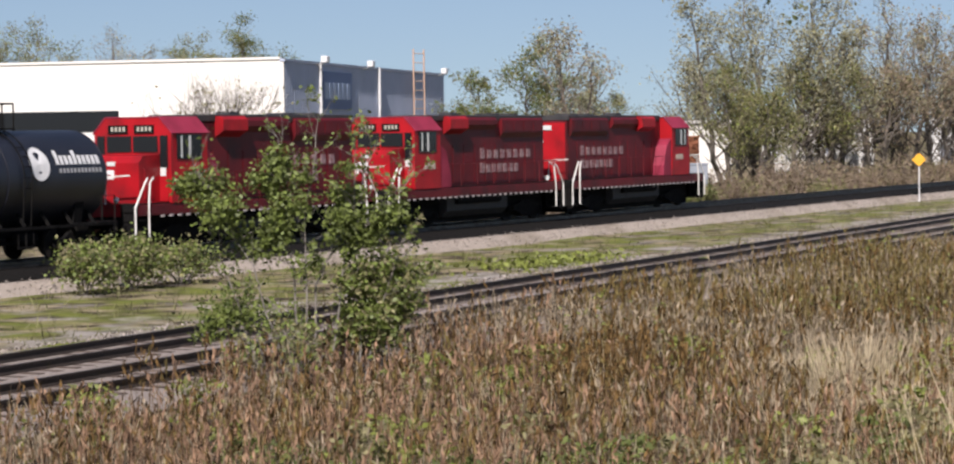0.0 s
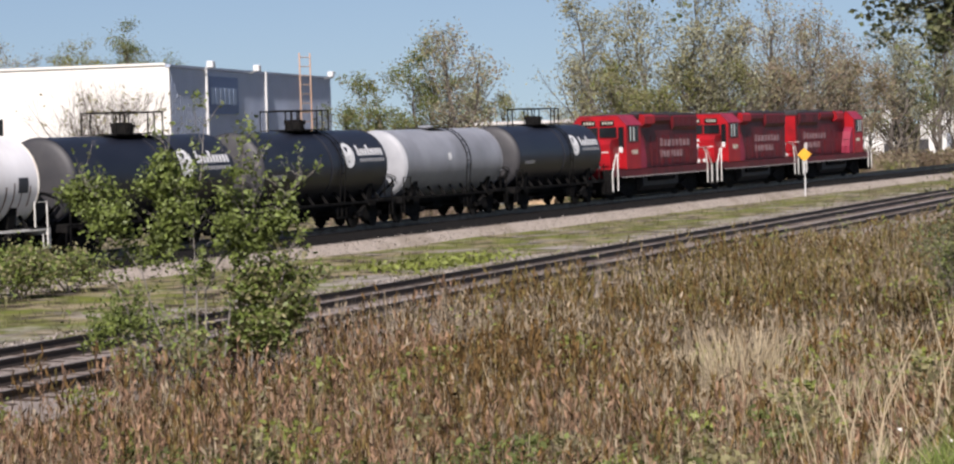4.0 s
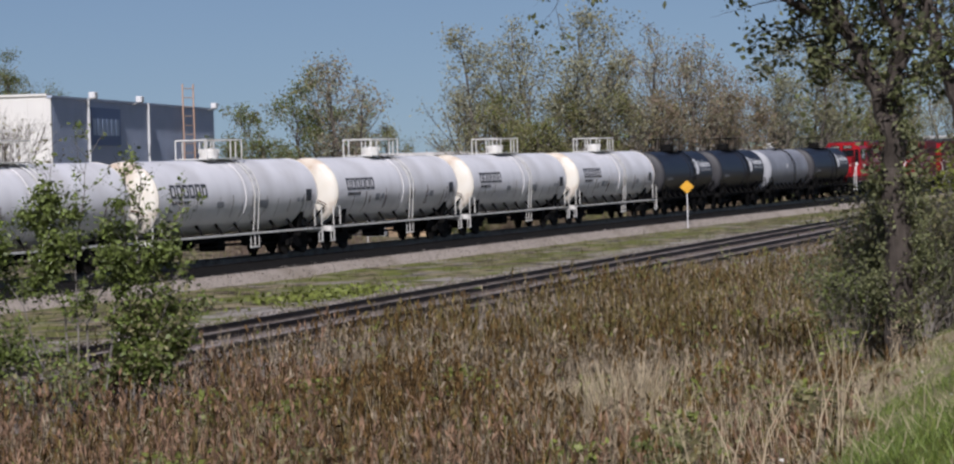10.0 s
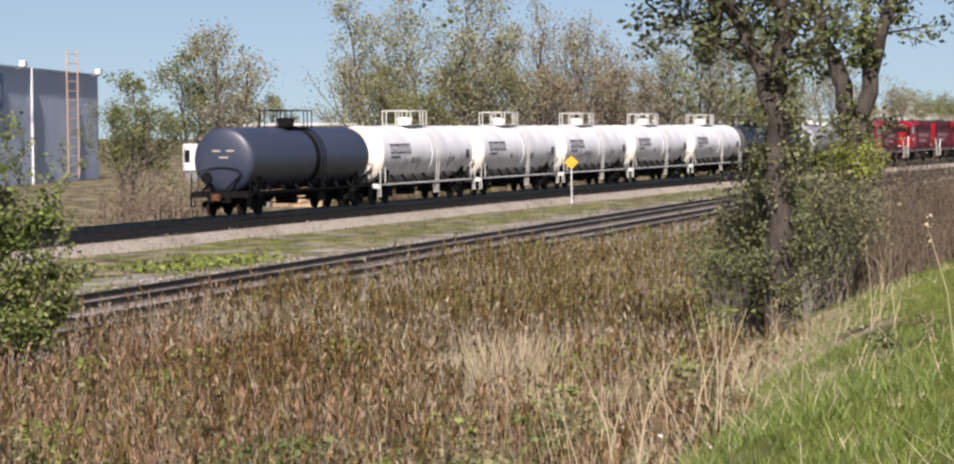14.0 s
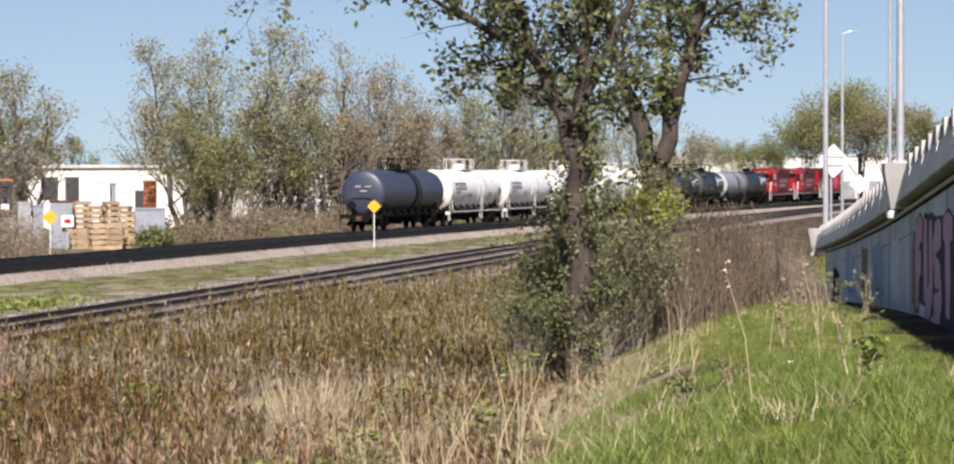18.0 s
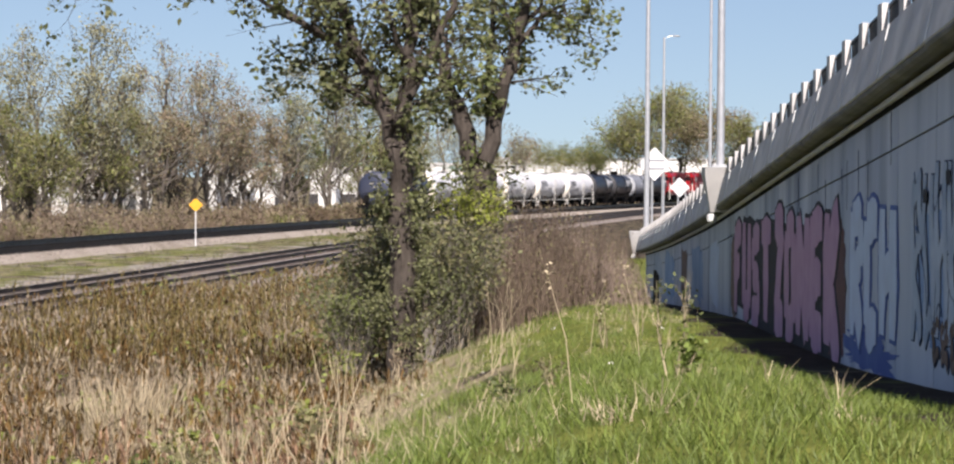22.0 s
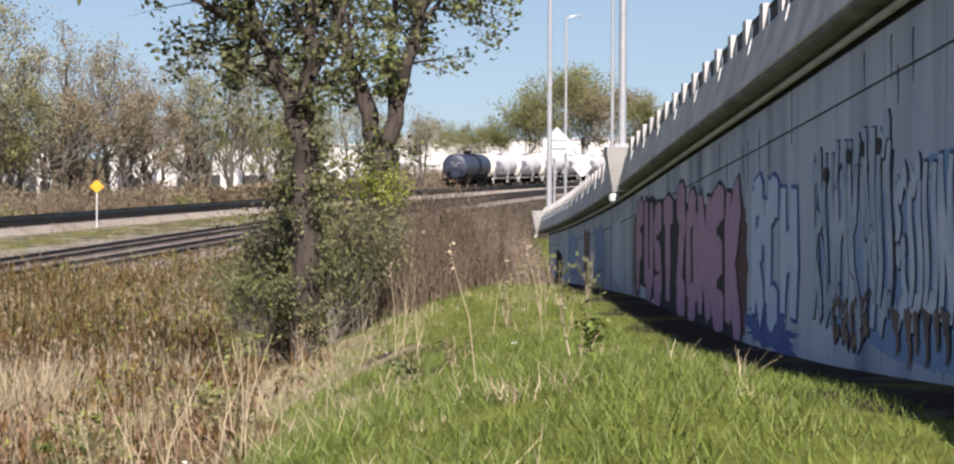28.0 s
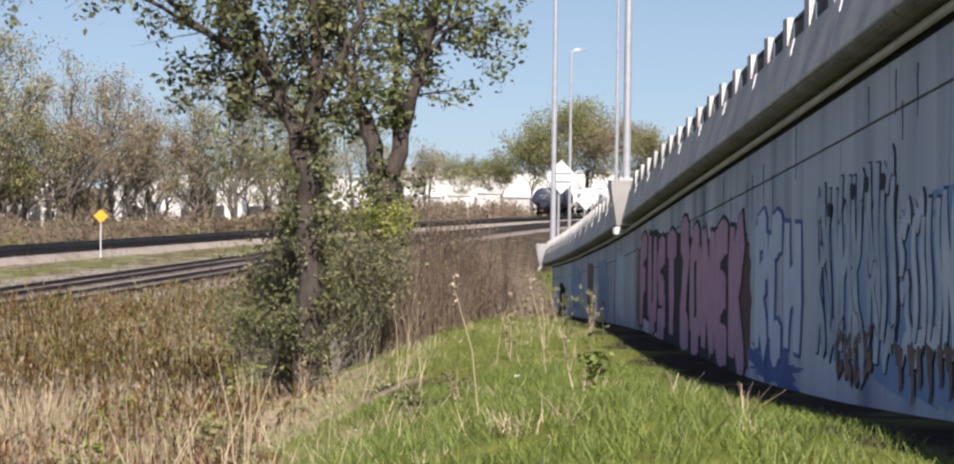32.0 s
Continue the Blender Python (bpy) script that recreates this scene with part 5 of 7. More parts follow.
# ---- trees and shrubs ----
def grow(rng, p, d, length, radius, depth, mb, tips, spread=0.55, up=0.12, seg=7, kids=(2, 3), ratio=0.72):
    """One limb as a bent tapering tube, then its branches; twig ends are noted in tips."""
    pts, rad = [p.copy()], [radius]
    n = 4
    q = p.copy()
    dd = d.copy()
    for i in range(n):
        dd = (dd + Vector((rng.normal(0, 0.10), rng.normal(0, 0.10), rng.normal(0, 0.06) + up * 0.4))).normalized()
        q = q + dd * (length / n)
        pts.append(q.copy())
        rad.append(radius * (1 - 0.42 * (i + 1) / n))
    mb.tube(pts, rad, max(4, seg), cap=False)
    if depth <= 1:
        for w in pts[1:]:
            tips.append((w, 0.5 if depth == 1 else 0.35))
    if depth == 0:
        return
    for i in range(int(rng.integers(kids[0], kids[1] + 1))):
        k = int(rng.integers(2, n + 1))
        a = rng.uniform(0, 2 * math.pi)
        o = dd.orthogonal().normalized()
        side = (Matrix.Rotation(a, 3, dd) @ o)
        nd = (dd * (1 - spread) + side * spread * rng.uniform(0.7, 1.3) + Vector((0, 0, up))).normalized()
        grow(rng, pts[k], nd, length * ratio * rng.uniform(0.8, 1.15), rad[k] * 0.66, depth - 1, mb, tips, spread, up, max(4, seg - 1), kids, ratio)
    grow(rng, pts[-1], dd, length * ratio * 0.9, rad[-1] * 0.9, depth - 1, mb, tips, spread, up, max(4, seg - 1), kids, ratio)


def tree(name, base, height, label, leaf, bark, seed, stems=1, depth=4, trunk_r=0.2, leaf_n=2500, leaf_size=0.25, cloud=0.6, spread=0.5, lean=0.1, first=0.35, category="tree", group="", leaf2=None, mix2=0.3, up=0.12, low=None):
    """A tree or shrub: one woody mesh and one or two crowns of loose leaves."""
    rng = np.random.default_rng(seed)
    t = thing(name, label, category, Matrix.Translation(base), group)
    mb, tips = Mb(), []
    for s in range(stems):
        a = 2 * math.pi * (s + rng.uniform(0, 0.5)) / max(1, stems)
        d = Vector((math.cos(a) * lean * rng.uniform(0.5, 1.4), math.sin(a) * lean * rng.uniform(0.5, 1.4), 1)).normalized()
        st = Vector((math.cos(a), math.sin(a), 0)) * (trunk_r * (1.2 if stems > 1 else 0))
        grow(rng, st - Vector((0, 0, 0.15)), d, height * first, trunk_r * rng.uniform(0.8, 1.1), depth, mb, tips, spread, up)
    zmax = max(w.z for w, _ in tips)
    k = height / zmax
    mb.v = [(x * k, y * k, z * k) for x, y, z in mb.v]
    part("trunk", mb, bark, t)
    W = np.array([tuple(w * k) for w, _ in tips])
    if low is not None:
        W = W[W[:, 2] > low * height]
    idx = rng.integers(0, len(W), leaf_n)
    C = W[idx] + rng.normal(0, cloud, (leaf_n, 3)) * np.array([1, 1, 0.75])
    C[:, 2] = np.maximum(C[:, 2], 0.1)
    if leaf2 is not None:
        sel = rng.random(leaf_n) < mix2
        part("crown", quads_mesh("crown", leaf_quads(C[~sel], leaf_size, rng), leaf), None, t)
        part("second_crown", quads_mesh("crown", leaf_quads(C[sel], leaf_size * 1.1, rng), leaf2), None, t)
    else:
        part("crown", quads_mesh("crown", leaf_quads(C, leaf_size, rng), leaf), None, t)
    return t


def gz(x, y, d=0.0):
    return Vector((x, y, ground_z(x, y) - d))


def limb_tree(base, az, limbs, label, leaf, leaf2, seed, leaf_n, leaf_size, mix2=0.5):
    """A large tree from its main limbs, each a line of (sideways, away, up, radius); twigs and leaves grow from them."""
    rng = np.random.default_rng(seed)
    t = thing("tree", label, "tree", Matrix.Translation(base))
    side = Vector((math.sin(radians(az)), -math.cos(radians(az)), 0))
    away = Vector((math.cos(radians(az)), math.sin(radians(az)), 0))
    mb, tips = Mb(), []
    for line in limbs:
        pts, rad = [], []
        for (u0, v0, z0, r0), (u1, v1, z1, r1) in zip(line, line[1:]):
            for k in range(3):
                f = k / 3
                j = 0.05 if z0 > 1 else 0.02
                pts.append(side * ((u0 + (u1 - u0) * f) * 1.1 + rng.normal(0, j)) + away * (v0 + (v1 - v0) * f + rng.normal(0, j)) + Vector((0, 0, z0 + (z1 - z0) * f)))
                rad.append((r0 + (r1 - r0) * f) * rng.uniform(0.94, 1.06))
        u, v, z, r = line[-1]
        pts.append(side * u * 1.1 + away * v + Vector((0, 0, z)))
        rad.append(r)
        mb.tube(pts, [r * 1.2 for r in rad], 10, cap=False)
        for i in range(2, len(pts)):
            if pts[i].z > 2.2:
                for k in range(4):
                    tips.append((pts[i] + Vector((rng.normal(0, 0.22), rng.normal(0, 0.22), rng.normal(0, 0.25))), 0.3))
            if pts[i].z < 2.6 or (pts[i].z < 4.6 and rng.random() < 0.45):
                continue
            reach = 0.4 + 0.3 * smooth(3.5, 6.0, pts[i].z)
            for k in range(3):
                d = (pts[i] - pts[i - 1]).normalized()
                o = Matrix.Rotation(rng.uniform(0, 6.28), 3, d) @ d.orthogonal().normalized()
                nd = (d * 0.35 + o * 0.8 + Vector((0, 0, rng.uniform(-0.15, 0.35)))).normalized()
                grow(rng, pts[i], nd, reach * rng.uniform(0.5, 1.25), max(0.010, rad[i] * (0.10 + 0.18 * smooth(4.0, 6.0, pts[i].z))), 2, mb, tips, 0.5, 0.02, 5, (1, 2), 0.7)
    part("trunk", mb, M_BARK, t)
    W = np.array([tuple(w) for w, _ in tips])
    # leaves hang in clusters round some of the twigs, thinner far from the trunk
    keep = rng.random(len(W)) < np.clip(1.25 - 0.2 * np.hypot(W[:, 0], W[:, 1]), 0.3, 1.0)
    W = W[keep]
    pick = W[rng.permutation(len(W))[: int(len(W) * 0.13)]]
    idx = rng.integers(0, len(pick), leaf_n)
    C = pick[idx] + rng.normal(0, 0.12, (leaf_n, 3)) * np.array([1, 1, 1.15])
    sel = rng.random(leaf_n) < mix2
    part("crown", quads_mesh("crown", leaf_quads(C[~sel], leaf_size, rng, droop=0.3), leaf), None, t)
    part("inner_crown", quads_mesh("crown", leaf_quads(C[sel], leaf_size, rng, droop=0.3), leaf2), None, t)
    return t


# the two big trees by the bank
limb_tree(gz(44.4, 9.2), 11.7, [
    [(0, 0, -0.2, 0.27), (-0.02, 0, 0.6, 0.22), (-0.05, 0, 3.0, 0.19), (-0.08, 0, 4.3, 0.175)],
    [(-0.08, 0, 4.1, 0.15), (-0.40, 0.1, 5.1, 0.13), (-0.80, 0.2, 6.0, 0.115), (-1.15, 0.3, 7.0, 0.09), (-1.6, 0.4, 8.8, 0.05)],
    [(-0.06, 0, 4.2, 0.14), (0.02, -0.1, 5.0, 0.125), (0.12, -0.2, 6.0, 0.105), (0.10, -0.3, 7.0, 0.085), (0.25, -0.4, 9.2, 0.04)],
    [(0.06, -0.1, 5.2, 0.08), (0.45, 0.1, 6.0, 0.07), (0.75, 0.2, 6.9, 0.055), (1.0, 0.4, 8.4, 0.03)],
    [(-0.75, 0.2, 5.9, 0.07), (-1.5, -0.2, 6.4, 0.055), (-2.3, -0.4, 7.0, 0.04), (-3.2, -0.5, 7.9, 0.02)],
    [(-1.5, -0.2, 6.4, 0.04), (-3.0, -0.6, 7.3, 0.03), (-4.4, -0.9, 7.6, 0.02), (-5.4, -1.0, 7.2, 0.01)],
    [(-1.1, 0.3, 6.8, 0.06), (-2.0, 0.6, 7.9, 0.035), (-2.8, 0.7, 8.8, 0.02)],
    [(-0.3, 0.1, 4.9, 0.045), (-1.1, 0.5, 5.4, 0.03), (-1.7, 0.7, 6.1, 0.015)],
    [(0.1, -0.1, 5.6, 0.05), (-0.3, -0.5, 6.5, 0.04), (-0.45, -0.8, 8.0, 0.02)]],
    "big half-bare tree with small fresh leaves", M_LEAFT, M_LEAFD, 4, 8200, 0.085)
limb_tree(gz(53.2, 9.2), 9.85, [
    [(0, 0, -0.2, 0.42), (0.0, 0, 0.6, 0.34), (-0.05, 0, 2.4, 0.30), (-0.06, 0, 3.6, 0.29)],
    [(-0.18, 0, 3.2, 0.20), (-0.38, 0.1, 4.4, 0.17), (-0.70, 0.1, 5.3, 0.14), (-0.95, 0.2, 6.3, 0.115), (-1.2, 0.3, 9.4, 0.05)],
    [(0.6, -0.2, 6.3, 0.06), (1.1, -0.5, 7.0, 0.04), (1.5, -0.8, 7.2, 0.025), (1.7, -1.0, 6.7, 0.01)],
    [(-0.05, 0, 3.8, 0.18), (0.3, -0.1, 5.1, 0.14), (0.6, -0.2, 6.3, 0.115), (0.95, -0.2, 7.6, 0.09), (1.35, -0.3, 9.6, 0.05)],
    [(0.05, 0, 4.4, 0.08), (0.05, 0.3, 5.8, 0.07), (0.15, 0.4, 7.2, 0.05), (0.1, 0.5, 9.2, 0.03)],
    [(0.65, -0.2, 6.4, 0.06), (1.0, 0.1, 7.2, 0.045), (1.4, 0.2, 8.1, 0.02)],
    [(-0.62, 0.1, 6.0, 0.05), (-1.1, 0.3, 7.0, 0.035), (-1.5, 0.5, 8.2, 0.02)]],
    "tall forked tree with sparse yellow-green leaves", M_LEAFT, M_LEAF, 9, 5600, 0.09)


def thicket(name, base, h, half, label, leaf, leaf2, wood, seed, stems, stem_r, leaf_n, leaf_size, group, mix2=0.3):
    """Dense upright brush: many thin stems from the ground with side twigs and leaves at all heights."""
    rng = np.random.default_rng(seed)
    t = thing(name, label, "shrub", Matrix.Translation(base), group)
    mb, pts_all = Mb(), []
    for k in range(stems):
        x, y = rng.normal(0, half * 0.55, 2)
        hh = h * rng.uniform(0.45, 1.0) * (1 - 0.25 * min(1.0, math.hypot(x, y) / (1.6 * half)))
        lx, ly = rng.normal(0, 0.13 * hh, 2)
        line = [Vector((x + lx * f ** 1.5 + rng.normal(0, 0.02 * hh) * (f > 0), y + ly * f ** 1.5 + rng.normal(0, 0.02 * hh) * (f > 0), hh * f - 0.1)) for f in (0, 0.25, 0.5, 0.75, 1.0)]
        mb.tube(line, [stem_r, stem_r * 0.85, stem_r * 0.7, stem_r * 0.5, stem_r * 0.3], 4, cap=False)
        for p in line[1:]:
            d = Vector((rng.normal(0, 0.5), rng.normal(0, 0.5), 1)).normalized()
            q = p + d * hh * rng.uniform(0.1, 0.25)
            mb.tube([p, q], [stem_r * 0.5, stem_r * 0.25], 3, cap=False)
            pts_all += [p, q, (p + q) * 0.5]
    part("stem", mb, wood, t)["kind"] = "stuff"
    W = np.array([tuple(p) for p in pts_all])
    C = W[rng.integers(0, len(W), leaf_n)] + rng.normal(0, 0.06 * h, (leaf_n, 3))
    C[:, 2] = np.maximum(C[:, 2], 0.03)
    sel = rng.random(leaf_n) < mix2
    part("foliage", quads_mesh("foliage", leaf_quads(C[~sel], leaf_size, rng), leaf), None, t)
    part("young_foliage", quads_mesh("foliage", leaf_quads(C[sel], leaf_size, rng), leaf2), None, t)
    return t


# ivy and brush round their feet, mostly beside and behind the trunks
UNDER = [(46.6, 10.4, 2.9, M_LEAFT, M_LEAFD, 0.5, 5200), (46.9, 9.8, 3.7, M_LEAFD, M_LEAFO, 0.45, 5600), (45.9, 10.5, 2.3, M_LEAFT, M_LEAF, 0.4, 4200), (46.6, 8.7, 3.0, M_LEAFT, M_LEAFO, 0.35, 5200), (46.0, 9.0, 2.2, M_LEAFT, M_LEAFD, 0.4, 3200), (48.2, 8.8, 2.6, M_LEAFT, M_LEAFO, 0.3, 4000)]
for i, (x, y, h, a, b, mx, n) in enumerate(UNDER):
    tree("undergrowth", gz(x, y), h, "tangled olive shrub round the tree trunk", a, M_BARKG, 14 + i, 18, 3, 0.020, int(n * 0.8), 0.047, 0.10, 0.34, 0.16, 0.42, "shrub", "undergrowth below the trees", leaf2=b, mix2=mx, low=0.12)
tree("undergrowth", gz(46.8, 8.55), 3.5, "shrub with bright yellow-green leaves", M_LEAFN, M_BARKG, 26, 5, 3, 0.022, 1500, 0.05, 0.12, 0.36, 0.10, 0.42, "shrub", "undergrowth below the trees", leaf2=M_LEAFO, mix2=0.3, low=0.74)
# sprouts and ivy that climb the trunks
for x, y, h, n, seed in ((44.25, 9.2, 4.6, 4200, 61), (53.0, 9.2, 3.6, 3000, 62)):
    r_ = np.random.default_rng(seed)
    g = gz(x, y)
    st = thing("ivy", "olive leafy sprouts climbing a tree trunk", "ivy", Matrix.Translation(g))
    mbs, tps = Mb(), []
    for k in range(46):
        a_ = r_.uniform(0, 6.28)
        grow(r_, Vector((0.2 * math.cos(a_), 0.2 * math.sin(a_), r_.uniform(0, h * 0.85))), Vector((math.cos(a_) * 0.6, math.sin(a_) * 0.6, 0.8)).normalized(), r_.uniform(0.25, 0.5), 0.008, 1, mbs, tps, 0.4, 0.1, 4, (1, 2), 0.7)
    part("stem", mbs, M_BARKG, st)["kind"] = "stuff"
    W = np.array([tuple(w) for w, _ in tps])
    part("foliage", quads_mesh("foliage", leaf_quads(W[r_.integers(0, len(W), n)] + r_.normal(0, 0.09, (n, 3)), 0.05, r_), M_LEAFT), None, st)
THICK = [(59.4, 9.4, 3.0), (58.6, 8.9, 2.9), (59.5, 8.45, 2.7), (60.2, 8.0, 2.3), (60.4, 7.7, 1.8), (61.5, 7.5, 1.5), (64.0, 7.6, 1.3), (67.0, 7.8, 1.4), (56.0, 9.3, 2.6), (62, 10.4, 3.0), (70, 10.2, 3.0), (76, 10.8, 3.0), (82, 10.4, 2.9), (90, 11.0, 2.8), (66, 9.5, 3.0), (97, 11.5, 2.6)]
THICK += [(49.5, 8.3, 2.5), (52.0, 8.2, 2.6), (54.5, 8.4, 2.7), (57.0, 8.2, 2.5)]
for i, (x, y, h) in enumerate(THICK):
    thicket("thicket", gz(x, y), h, 0.75, "leafless reddish-brown thicket by the ramp", M_WEED2 if h < 1.6 else M_BUD, M_LEAFO, M_TWIG if h > 2.4 else M_BRUSH, 30 + i, 90, 0.013, 1100, 0.032, "thickets by the ramp", 0.25 + 0.3 * (i % 3 == 2))
# leafy shrubs before the train
def spray_shrub(base, az, label, stems, tufts, leaf, leaf2, seed, leaf_size):
    """An open shrub: a few wavering stems given as (sideways, up) turns, with leaves in loose tufts (sideways, up, size, count)."""
    rng = np.random.default_rng(seed)
    t = thing("shrub", label, "shrub", Matrix.Translation(base), "shrubs before the train")
    side = Vector((math.sin(radians(az)), -math.cos(radians(az)), 0))
    away = Vector((math.cos(radians(az)), math.sin(radians(az)), 0))
    put = lambda u, v, z: side * u + away * v + Vector((0, 0, z))
    ends = []
    for line in stems:
        v = rng.normal(0, 0.35)
        mb = Mb()
        pts = []
        for (u0, z0), (u1, z1) in zip(line, line[1:]):
            for k in range(3):
                f = k / 3
                pts.append(put(u0 + (u1 - u0) * f + rng.normal(0, 0.025), v * (0.3 + 0.7 * z0 / 5) + rng.normal(0, 0.03), z0 + (z1 - z0) * f))
        pts.append(put(*line[-1][:1], v, line[-1][1]))
        r0 = rng.uniform(0.018, 0.026)
        mb.tube(pts, [r0 * (1 - 0.85 * i / len(pts)) for i in range(len(pts))], 6, cap=False)
        tips = []
        for i in range(3, len(pts)):
            for k in range(2):
                d = Vector((rng.normal(0, 0.7), rng.normal(0, 0.7), rng.uniform(0.2, 1.0))).normalized()
                grow(rng, pts[i], d, rng.uniform(0.2, 0.5), 0.007, 1, mb, tips, 0.45, 0.15, 4, (1, 2), 0.7)
        part("stem", mb, M_BARKG, t)
        ends += [w for w, _ in tips[::3]]
    ends = np.array([tuple(w) for w in ends])
    C = [ends[rng.integers(0, len(ends), 900)] + rng.normal(0, 0.06, (900, 3))]
    for u, z, size, n in tufts:
        n = int(n * 2.8)
        c = np.array(tuple(put(u - 0.18, rng.normal(0, 0.3), z - 0.3)))
        # each tuft is itself a handful of sprays
        k = max(3, n // 20)
        sub = c + rng.normal(0, size * 0.52, (k, 3)) * np.array([1, 1, 0.8])
        C.append(sub[rng.integers(0, k, n)] + rng.normal(0, size * 0.16 + 0.03, (n, 3)))
    C = np.concatenate(C)
    C[:, 2] = np.maximum(C[:, 2], 0.1)
    sel = rng.random(len(C)) < 0.35
    part("foliage", quads_mesh("foliage", leaf_quads(C[~sel], leaf_size, rng, 1.8), leaf), None, t)
    part("young_foliage", quads_mesh("foliage", leaf_quads(C[sel], leaf_size, rng, 1.8), leaf2), None, t)
    return t


spray_shrub(gz(37.5, 23.0), 31.5, "tall leafy green shrub with thin pale stems", [
    [(0.2, -0.1), (-0.1, 0.9), (-0.52, 2.2), (-1.2, 3.6), (-1.5, 4.0)],
    [(0.3, -0.1), (0.24, 2.1), (0.06, 3.0), (0.15, 3.8), (0.0, 4.5)],
    [(0.4, -0.1), (0.5, 1.7), (0.44, 3.0), (0.65, 4.2), (0.77, 5.1)],
    [(-0.3, -0.1), (-0.7, 1.2), (-1.05, 2.4), (-1.1, 3.2)]],
    [(-1.1, 3.84, 0.36, 420), (-1.42, 3.96, 0.24, 200), (-0.79, 3.5, 0.34, 300), (0.17, 4.3, 0.36, 380), (-0.12, 4.0, 0.26, 180), (0.3, 3.57, 0.38, 320), (0.06, 3.1, 0.3, 170), (0.62, 4.1, 0.15, 60), (-0.3, 2.9, 0.4, 160), (-0.54, 1.7, 0.5, 260), (-0.98, 1.5, 0.42, 200)], M_SHRUB, M_LEAF, 51, 0.056)
spray_shrub(gz(37.7, 22.6), 31.5, "tall open green shrub with a bent pale stem", [
    [(0.1, -0.1), (0.2, 1.9), (0.5, 2.5), (1.0, 2.86), (1.65, 3.4), (2.0, 3.9)],
    [(0.4, -0.1), (0.65, 2.1), (0.9, 3.0), (0.92, 3.7), (0.95, 4.6)],
    [(0.7, 2.4), (1.1, 3.3), (1.25, 4.5)]],
    [(0.9, 3.75, 0.27, 240), (1.0, 3.3, 0.36, 280), (1.4, 3.2, 0.32, 230), (1.85, 3.45, 0.28, 230), (0.94, 4.3, 0.1, 40), (1.1, 2.8, 0.25, 90), (0.3, 2.6, 0.3, 90)], M_SHRUB, M_LEAF, 57, 0.056)
spray_shrub(gz(38.1, 22.25), 31.0, "low dense leafy green shrub among weeds", [
    [(0.5, -0.1), (0.85, 1.5), (1.1, 2.2), (1.25, 2.7)],
    [(0.6, -0.1), (1.2, 1.3), (1.6, 2.1)],
    [(0.4, -0.1), (0.5, 1.3), (0.45, 2.3)]],
    [(1.22, 2.4, 0.42, 520), (0.77, 1.97, 0.42, 460), (1.42, 1.84, 0.34, 380), (0.97, 1.53, 0.46, 520), (0.45, 2.3, 0.26, 150), (0.5, 1.5, 0.4, 240), (-0.6, 1.5, 0.45, 180)], M_SHRUB, M_LEAFO, 58, 0.058)
tree("shrub", gz(36.6, 22.4), 1.5, "low scraggy green shrub among weeds", M_SHRUB, M_BARKG, 54, 6, 3, 0.018, 900, 0.062, 0.15, 0.6, 0.6, 0.42, "shrub", leaf2=M_LEAFO, mix2=0.5)
for x, y, h, n, sd in ((60.8, 42.5, 1.6, 3400, 55), (58.2, 42.4, 1.5, 3000, 53), (63.6, 42.6, 1.3, 2200, 56)):
    tree("shrub", gz(x, y), h, "low bright green shrub beside the ballast", M_SHRUB, M_BARKG, sd, 7, 3, 0.03, n, 0.075, 0.24, 0.6, 0.6, 0.42, "shrub", "shrubs beside the ballast", leaf2=M_LEAFO, mix2=0.35)


